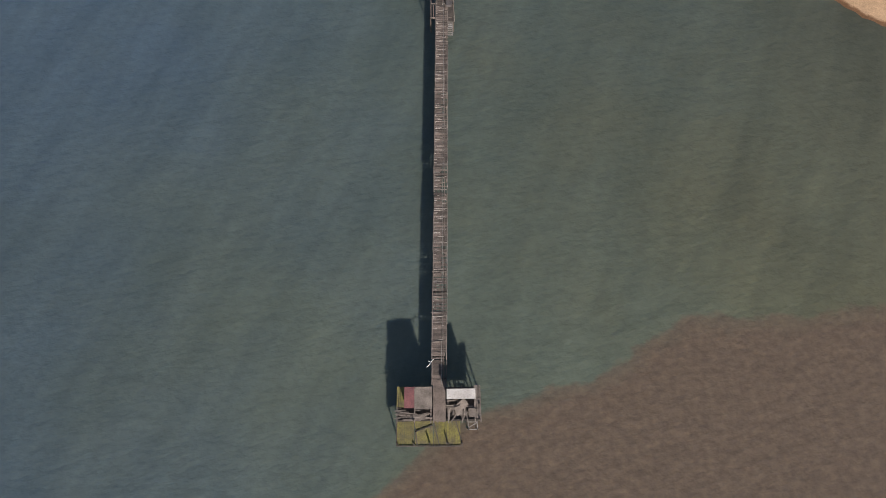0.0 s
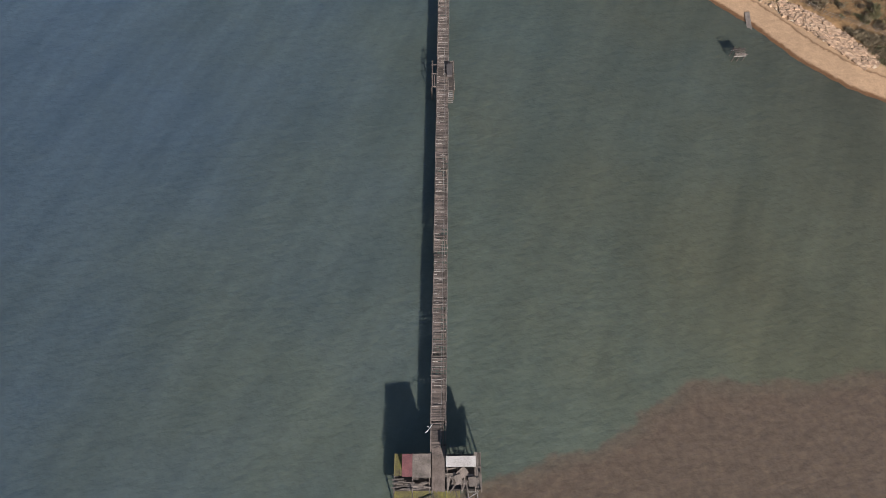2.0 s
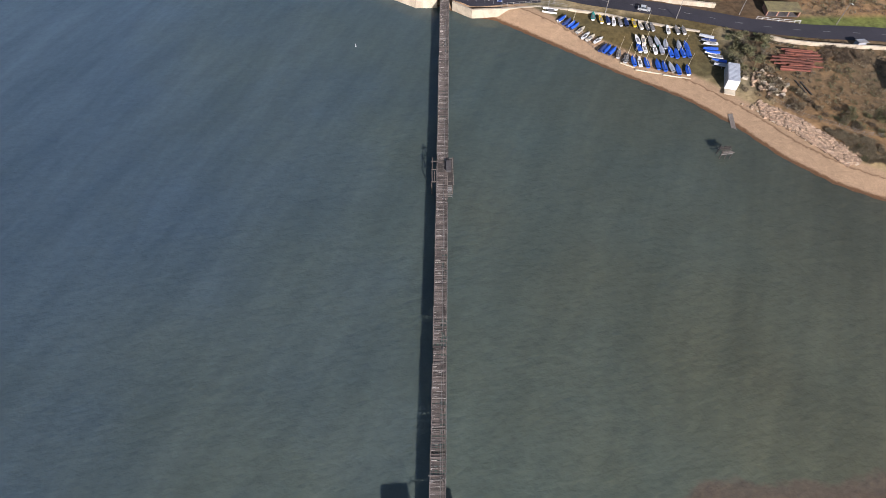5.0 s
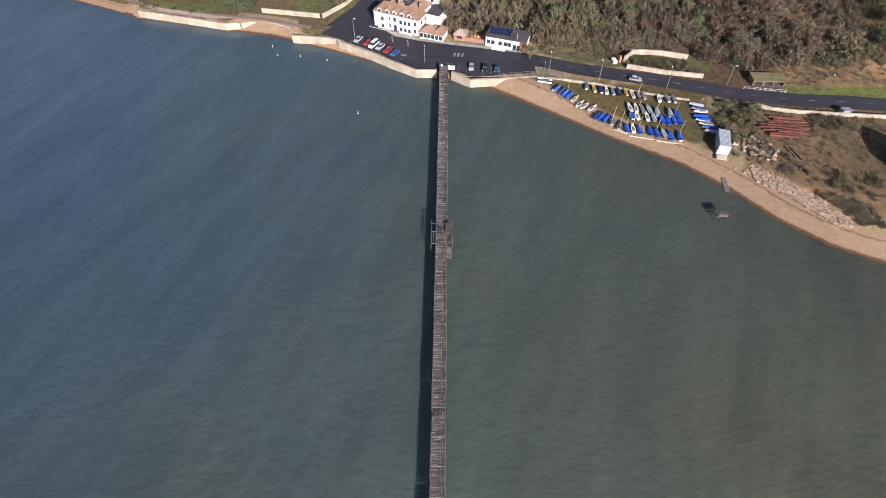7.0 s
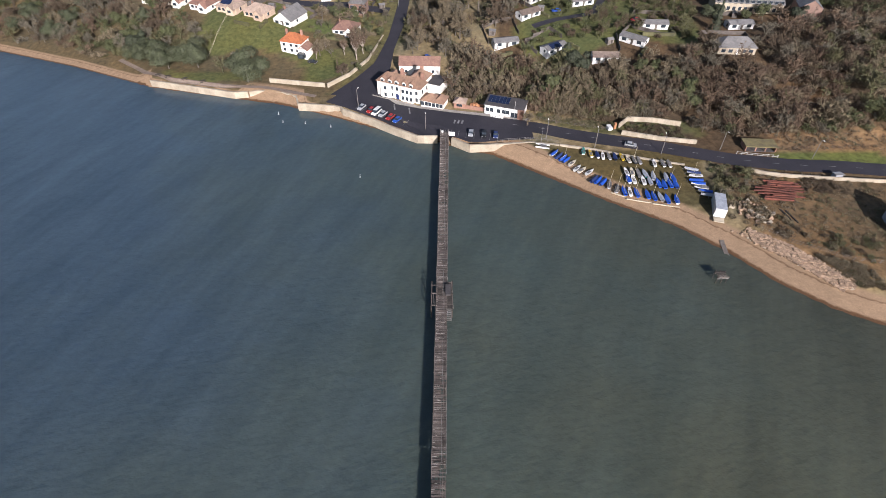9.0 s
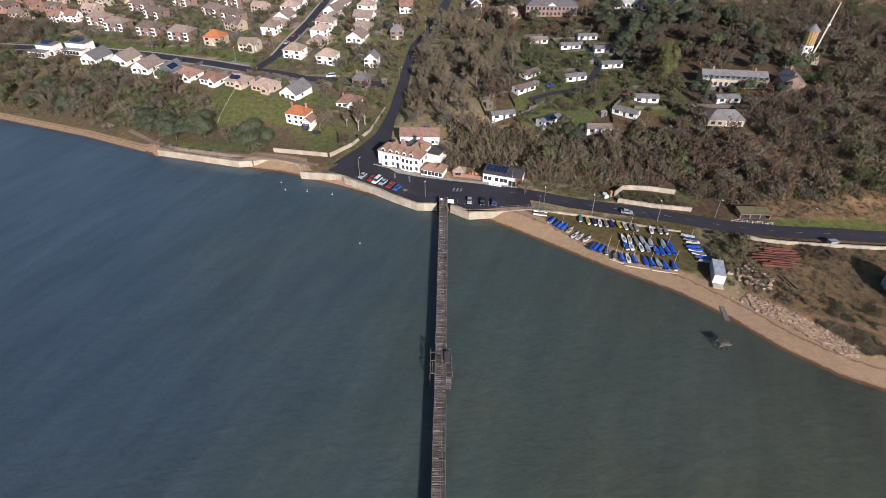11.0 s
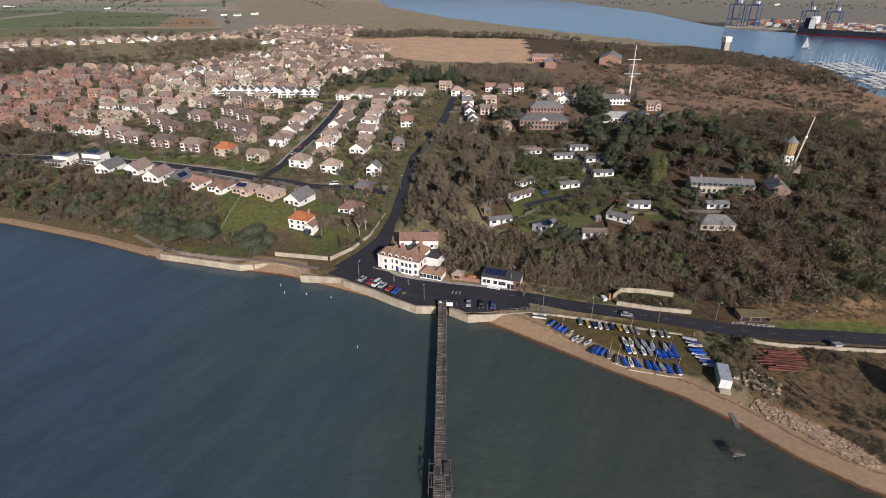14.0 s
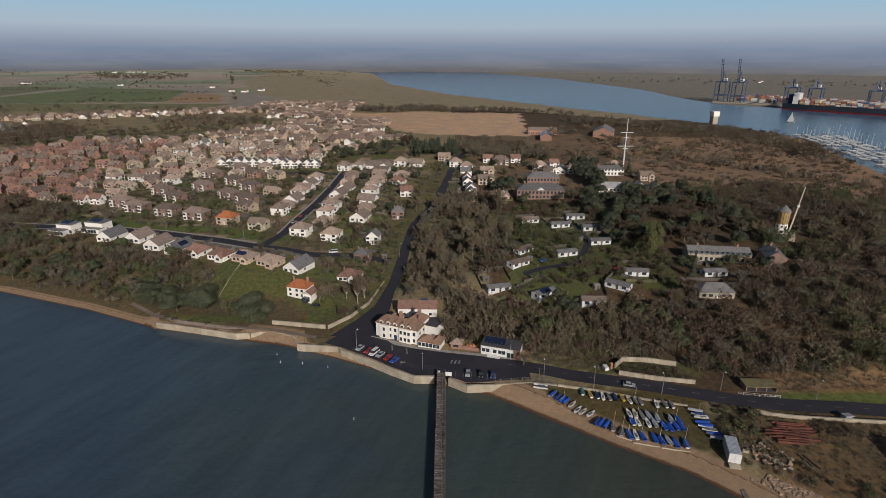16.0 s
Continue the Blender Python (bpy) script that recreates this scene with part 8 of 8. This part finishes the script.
def garden_bounds():
    """Fences and clipped hedges round the back gardens, too many to count."""
    rng, lanes = random.Random(58), np.array(ROADS)
    for name, material, label in (("garden_fences", M["board"], "weathered board fences between back gardens"), ("garden_hedges", LEAF[3], "clipped hedges between front gardens")):
        verts, faces = [], []
        for x, y, turn, w, d in PLOTS[:170]:
            m = pose(x, y, 0, 0, 0, turn)
            side = 1 if name == "garden_fences" else -1
            reach = rng.uniform(7, 13) if side > 0 else rng.uniform(4, 7)
            runs = [(-w * 0.62, d / 2, -w * 0.62, d / 2 + reach), (w * 0.62, d / 2, w * 0.62, d / 2 + reach), (-w * 0.62, d / 2 + reach, w * 0.62, d / 2 + reach)] if side > 0 else [(-w * 0.6, -d / 2 - reach, w * 0.6 * rng.choice((0.2, 1.0)), -d / 2 - reach), (w * 0.62, -d / 2, w * 0.62, -d / 2 - reach)]
            for ax, ay, bx, by in runs:
                if rng.random() < (0.75 if side > 0 else 0.5):
                    n = 3
                    for i in range(n):
                        u = (i + 0.5) / n
                        p = m @ Vector((ax + (bx - ax) * u, ay + (by - ay) * u, 0))
                        q = m.to_3x3() @ Vector((bx - ax, by - ay, 0))
                        if ((p.x - lanes[:, 0]) ** 2 + (p.y - lanes[:, 1]) ** 2 < (lanes[:, 2] * 0.7) ** 2).any():
                            continue
                        z = ground(p.x, p.y)
                        tall = 1.7 if side > 0 else rng.uniform(1.0, 1.6)
                        at = pose(p.x, p.y, z - 0.3, 0, 0, math.degrees(math.atan2(q.y, q.x)))
                        lx, ly, k = (q.length / n - 0.04) / 2, 0.05 if side > 0 else rng.uniform(0.4, 0.65), len(verts)
                        verts += [tuple(at @ Vector((sx * lx, sy * ly, sz))) for sz in (0, tall + 0.3) for sx, sy in ((-1, -1), (1, -1), (1, 1), (-1, 1))]
                        faces += [tuple(k + v for v in f) for f in ((3, 2, 1, 0), (4, 5, 6, 7), (0, 1, 5, 4), (1, 2, 6, 5), (2, 3, 7, 6), (3, 0, 4, 7))]
        tagged(mesh_part(name, verts, faces, material), label, "fence" if "fence" in name else "hedge", kind="stuff")


garden_bounds()


# ---- odds and ends in the yard ----
def yard_shed(x, y, turn):
    s = thing("boat_shed", x, y, ground(x, y), turn, "tall grey sheet-metal shed with a gabled roof in the yard", "shed")
    bm = bmesh.new()
    house_walls(bm, 10.0, 8.0, 5.2, 2.2, 0.6)
    part("wall", bm, M["sail_grey"], s)
    bm = bmesh.new()
    gable_roof(bm, 10.0, 8.0, 5.3, 2.2, 0.25)
    part("roof", bm, M["slate"], s)
    bm = bmesh.new()
    panelled(bm, (-1.6, 0, 1.6), (0.0, 1.8, 3.6), 0.0, 0.1, 0.08, pose(0, -4.05, 0.05))
    part("sliding_door", bm, (M["rail"], M["sail_grey"]), s)


# beyond the view's edge: inferred from, and placed for, the shadow across the yard
yard_shed(145.2, 128.5, 80)


def rubble(label, ring, n, seed, low, high):
    """Broken lumps that lie where they were tipped."""
    rng = random.Random(seed)
    heap = thing("rubble_heap", ring[0][0], ring[0][1], 0, 0, label, "rubble")
    back = heap.matrix_world.inverted()
    shapes = []
    for k in range(4):
        bm = bmesh.new()
        for v in box(bm, 0, 0, -0.5, 1, 1, 1):
            v.co *= rng.uniform(0.7, 1.25)
        me = bpy.data.meshes.new("lump")
        bm.to_mesh(me)
        bm.free()
        me.materials.append(M["concrete"] if k % 2 else M["rock"])
        shapes.append(me)
    xs, ys = [p[0] for p in ring], [p[1] for p in ring]
    while n > 0:
        x, y = rng.uniform(min(xs), max(xs)), rng.uniform(min(ys), max(ys))
        if bool(inside(np.array(x), np.array(y), ring)):
            ob = new("lump", rng.choice(shapes))
            ob.parent = heap
            s = rng.uniform(low, high)
            ob.matrix_parent_inverse = back
            ob.matrix_basis = pose(x, y, ground(x, y) + s * 0.15, rng.uniform(-25, 25), rng.uniform(-25, 25), rng.uniform(0, 360)) @ Matrix.Diagonal((s * rng.uniform(0.8, 1.8), s, s * 0.6, 1))
            n -= 1


rubble("pale broken concrete tipped beside the storage container", ((95.5, 139.5), (101, 133), (107, 131), (108, 137), (105, 144), (98, 142)), 60, 81, 0.4, 1.2)
rubble("scattered pale stones at the foot of the rock bank", ((92, 131), (98, 124), (108, 113), (117, 103.5), (120, 105), (110, 115), (100, 127)), 70, 82, 0.25, 0.7)
def stone_shape(seed):
    bm = bmesh.new()
    rng = random.Random(seed)
    for v in box(bm, 0, 0, -0.25, 0.9, 0.7, 0.6):
        v.co *= rng.uniform(0.7, 1.3)
    bm.verts.index_update()
    out = ([], [], [tuple(v.co) for v in bm.verts], [tuple(v.index for v in f.verts) for f in bm.faces])
    bm.free()
    return out


mass("rubble_stones", [stone_shape(k) for k in range(5)], [surface("tan_rubble", (0.44, 0.305, 0.20), (0.27, 0.185, 0.125), 0.95, 0.8, 4.0, 0.4, vary=0.3, island=True)],
     spots_in(1500, ((97.5, 130.5), (107.5, 121.8), (113.6, 114.2), (119.4, 105.6), (115.2, 104.6), (107, 114.4), (97.5, 124.8)), 0.5, 1.25, 5, (0,), 23, -20.0), "tan broken stone packed between boulders", "rubble")
for x, y, turn in ((112.2, 135.6, 104), (113.6, 134.9, 103)):
    b = thing("timber_beam", x, y, ground(x, y), turn, "dark timber beam lying in rough grass", "beam", "loose beams")
    bm = bmesh.new()
    box(bm, 0, 0, 0, 6.2, 0.42, 0.36)
    part("beam", bm, M["timber"], b)


def skip_box(x, y, turn):
    s = thing("lean_to_hut", x, y, ground(x, y), turn, "pale blue-grey lean-to hut against the yard wall", "hut")
    bm = bmesh.new()
    box(bm, 0, 0, -0.2, 2.6, 2.0, 2.2)
    part("body", bm, M["sail_grey"], s)
    bm = bmesh.new()
    box(bm, 0, -0.2, 2.05, 3.0, 2.8, 0.12, 0, -12)
    part("roof", bm, M["zinc"], s)


skip_box(138, 154.8, 4)


# ---- the port and the marina across the water ----
def quay_crane(x, y, turn, tall=1.0, boom_up=True):
    c = thing("quay_crane", x, y, 3, turn, "tall blue-grey container crane with %s boom" % ("raised" if boom_up else "lowered"), "crane", "quay cranes")
    for sx in (-12, 12):
        for sy in (-14, 14):
            bm = bmesh.new()
            box(bm, sx, sy, 0, 2.2, 2.2, 48 * tall)
            part("leg", bm, M["steelblue"], c)
    for z in (14, 46 * tall):
        for sy in (-14, 14):
            bm = bmesh.new()
            box(bm, 0, sy, z, 24, 1.8, 2.4)
            part("cross_beam", bm, M["steelblue"], c)
        for sx in (-12, 12):
            bm = bmesh.new()
            box(bm, sx, 0, z, 1.8, 28, 2.4)
            part("cross_beam", bm, M["steelblue"], c)
    for s in (-1, 1):
        bm = bmesh.new()
        rod(bm, (s * 12, -14, 16), (s * 12, 14, 44 * tall), 0.7, sides=4)
        part("brace", bm, M["steelblue"], c)
        bm = bmesh.new()
        rod(bm, (s * 3, -14, 48 * tall), (s * 1.5, -8, 72 * tall), 1.0, 0.8, 4)
        rod(bm, (s * 3, 10, 48 * tall), (s * 1.5, -8, 72 * tall), 0.7, 0.6, 4)
        part("apex_frame", bm, M["steelblue"], c)
    bm = bmesh.new()
    end = (0, -26, 100 * tall) if boom_up else (0, -66, 50 * tall)
    for s in (-2, 2):
        rod(bm, (s, -12, 50 * tall), (s, *end[1:]), 1.0, 0.8, 4)
    for k in range(9):
        u = k / 8
        yy, zz = -12 + (end[1] + 12) * u, 50 * tall + (end[2] - 50 * tall) * u
        rod(bm, (-2, yy, zz), (2, yy, zz), 0.5, sides=4)
    part("boom", bm, M["steelblue"], c)
    bm = bmesh.new()
    box(bm, 0, 14, 49 * tall, 7, 12, 6)
    part("machine_house", bm, M["paint"], c)
    bm = bmesh.new()
    box(bm, 0, 30, 49 * tall, 3, 34, 2.4)
    part("back_reach", bm, M["steelblue"], c)


QUAY = ((690, 1400), (900, 1190), (1330, 800))


def port():
    a = -45.0
    for u, tall, up in ((0.0, 1.0, True), (0.13, 1.0, True), (0.52, 0.85, False), (0.68, 0.85, False), (1.05, 0.85, False), (1.3, 0.85, False), (1.6, 0.85, False)):
        quay_crane(690 + 210 * u + 22, 1400 - 210 * u + 22, a, tall, up)
    q = thing("quay", 1100, 1150, 0, 0, "long grey concrete quay of a container port", "quay", kind="structure")
    bm = bmesh.new()
    for (ax, ay), (bx, by) in zip(QUAY, QUAY[1:]):
        box(bm, (ax + bx) / 2 + 40, (ay + by) / 2 + 50, -1, math.dist((ax, ay), (bx, by)) + 10, 110, 4.2, math.degrees(math.atan2(by - ay, bx - ax)))
    part("deck", bm, M["concrete"], q).matrix_world = Matrix()
    # stacks of boxes
    rng = random.Random(3)
    tint = ["box_orange", "box_rust", "box_blue", "cream", "paint", "box_rust", "cream", "box_orange", "paint"]
    made = {}
    for i in range(290):
        u, back = rng.uniform(0.1, 1.9), rng.uniform(60, 240)
        ax, ay = (690 + 210 * u, 1400 - 210 * u) if u < 1 else (900 + 430 * (u - 1), 1190 - 390 * (u - 1))
        x, y, key = ax + back * 0.64, ay + back * 0.77, rng.choice(tint)
        if key not in made:
            bm = bmesh.new()
            for r in range(2):
                for k in range(3):
                    box(bm, 0, r * 2.7, k * 2.7, 12.1, 2.5, 2.6)
            ob = tagged(part("container_stack", bm, M[key]), "stack of %s shipping containers on the quay" % key.replace("box_", "").replace("paint", "white"), "container stack", "container stacks")
            made[key] = ob
        else:
            ob = copy_thing(made[key], Matrix())
        ob.matrix_world = pose(x, y, 3.2, 0, 0, a + rng.choice((0, 0, 0, 90)))
    # ship alongside
    s = thing("container_ship", 895, 1150, 0, -45, "large dark-hulled container ship with a white bridge and red waterline", "ship")
    bm = bmesh.new()
    rows = []
    for u in np.linspace(0, 1, 14):
        w = 19 * min(1.0, 0.55 + 3.5 * u) * (1 - max(0, (u - 0.86) / 0.14) ** 2 * 0.97)
        x = -165 + 330 * u
        rows.append([(x, -w, 13 + 4 * max(0, u - 0.85) * 6), (x, -w * 0.98, 2.6), (x, -w * 0.8, -4), (x, w * 0.8, -4), (x, w * 0.98, 2.6), (x, w, 13 + 4 * max(0, u - 0.85) * 6)])
    v, f = quads(rows)
    f += [(i * 6, (i + 1) * 6, (i + 1) * 6 + 5, i * 6 + 5) for i in range(13)] + [(0, 1, 2, 3, 4, 5)]
    slots = [1 if (k % 5) in (1, 2, 3) and k < 65 else 0 for k in range(len(f))]
    bm.free()
    mesh_part("hull", v, f, (M["hull_dark"], M["red"]), s, slots=slots)
    bm = bmesh.new()
    box(bm, -140, 0, 13, 11, 30, 22)
    box(bm, -140, 0, 33, 8, 38, 3)
    part("bridge", bm, M["paint"], s)
    bm = bmesh.new()
    box(bm, -153, 0, 13, 9, 10, 20)
    part("funnel", bm, M["navy"], s)
    for i in range(27):
        x = -127 + i * 9.5
        for tier in range(rng.choice((2, 3, 4, 4))):
            for half in (-1, 1):
                bm = bmesh.new()
                box(bm, x, half * 8.5, 13 + tier * 2.6, 8.6, 16.6, 2.5)
                part("container_tier", bm, M[rng.choice(tint)], s)


port()


def yacht(x, y, turn, long, tall, z=0.0, sails=False):
    b = thing("yacht", x, y, z, turn, "white sailing yacht %s" % ("under full sail on the river" if sails else "moored in the marina"), "yacht", "moored yachts")
    bm = bmesh.new()
    hull_mesh(bm, long, long * 0.3, 1.2)
    part("hull", bm, M["paint"], b)
    bm = bmesh.new()
    box(bm, 0, 0, 1.0, long * 0.2, long * 0.45, 0.7)
    box(bm, 0, -long * 0.05, 1.1, long * 0.27, long * 0.8, 0.15)
    part("cabin", bm, M["paint"], b)
    bm = bmesh.new()
    rod(bm, (0, long * 0.08, 1), (0, long * 0.08, tall), 0.14, 0.1, 6)
    part("mast", bm, M["paint"], b)
    bm = bmesh.new()
    rod(bm, (0, long * 0.06, 2.3), (0, -long * 0.36, 2.2), 0.22, sides=6)
    part("boom", bm, M["navy"], b)
    if sails:
        for name, pts in (("mainsail", ((0.1, long * 0.06, 2.6), (0.9, -long * 0.36, 2.5), (0.1, long * 0.06, tall))), ("jib", ((0.1, long * 0.1, tall * 0.86), (0.8, long * 0.0, 2.0), (0.1, long * 0.5, 1.6)))):
            bm = bmesh.new()
            v = [bm.verts.new(p) for p in pts] + [bm.verts.new((p[0] + 0.05, p[1], p[2])) for p in pts]
            for q in ((0, 1, 2), (5, 4, 3), (0, 3, 4, 1), (1, 4, 5, 2), (2, 5, 3, 0)):
                bm.faces.new([v[i] for i in q])
            part(name, bm, M["paint"], b)
    return b


def marina():
    rng = random.Random(6)
    first = None
    for r in range(5):
        for k in range(22):
            u = k / 21
            x, y = 552 - 54 * u + r * 13, 850 - 250 * u - r * 4
            if rng.random() < 0.82:
                if first is None:
                    first = yacht(x, y, 60, 10, 15)
                else:
                    s = rng.uniform(0.75, 1.25)
                    copy_thing(first, pose(x + rng.uniform(-2, 2), y, 0.0, 0, 0, rng.choice((55, 235)) + rng.uniform(-5, 5))).scale = (s, s, s)
    for r in range(3):
        p = thing("pontoon", 0, 0, 0, 0, "floating grey marina pontoon", "pontoon", "pontoons")
        bm = bmesh.new()
        box(bm, 531 + r * 26, 725 - r * 8, 0.0, 250, 2.2, 0.5, 77.8)
        part("deck", bm, M["board"], p)


marina()
yacht(640, 1010, 40, 13, 19, 0.0, True)


def far_farms():
    for x, y, n, seed in ((-520, 1500, 3, 1), (-955, 1742, 1, 2), (-1500, 2750, 5, 3), (-634, 1664, 1, 4), (-1290, 1828, 2, 5), (-1271, 3250, 1, 6), (1300, 2300, 2, 7)):
        rng = random.Random(seed)
        for k in range(n):
            px, py = x + k * 30 + rng.uniform(-12, 12), y + rng.uniform(-60, 60) * (k > 0)
            b = thing("farm_building", px, py, ground(px, py), rng.uniform(-20, 20), "pale farm building among far fields", "farm building", "far farm buildings")
            w, d = rng.uniform(12, 20), rng.uniform(8, 11)
            bm = bmesh.new()
            house_walls(bm, w, d, 4, 3, 2)
            part("wall", bm, M["white"], b)
            bm = bmesh.new()
            gable_roof(bm, w, d, 4, 3)
            part("roof", bm, M[rng.choice(("slate", "tile_red", "slate"))], b)


far_farms()
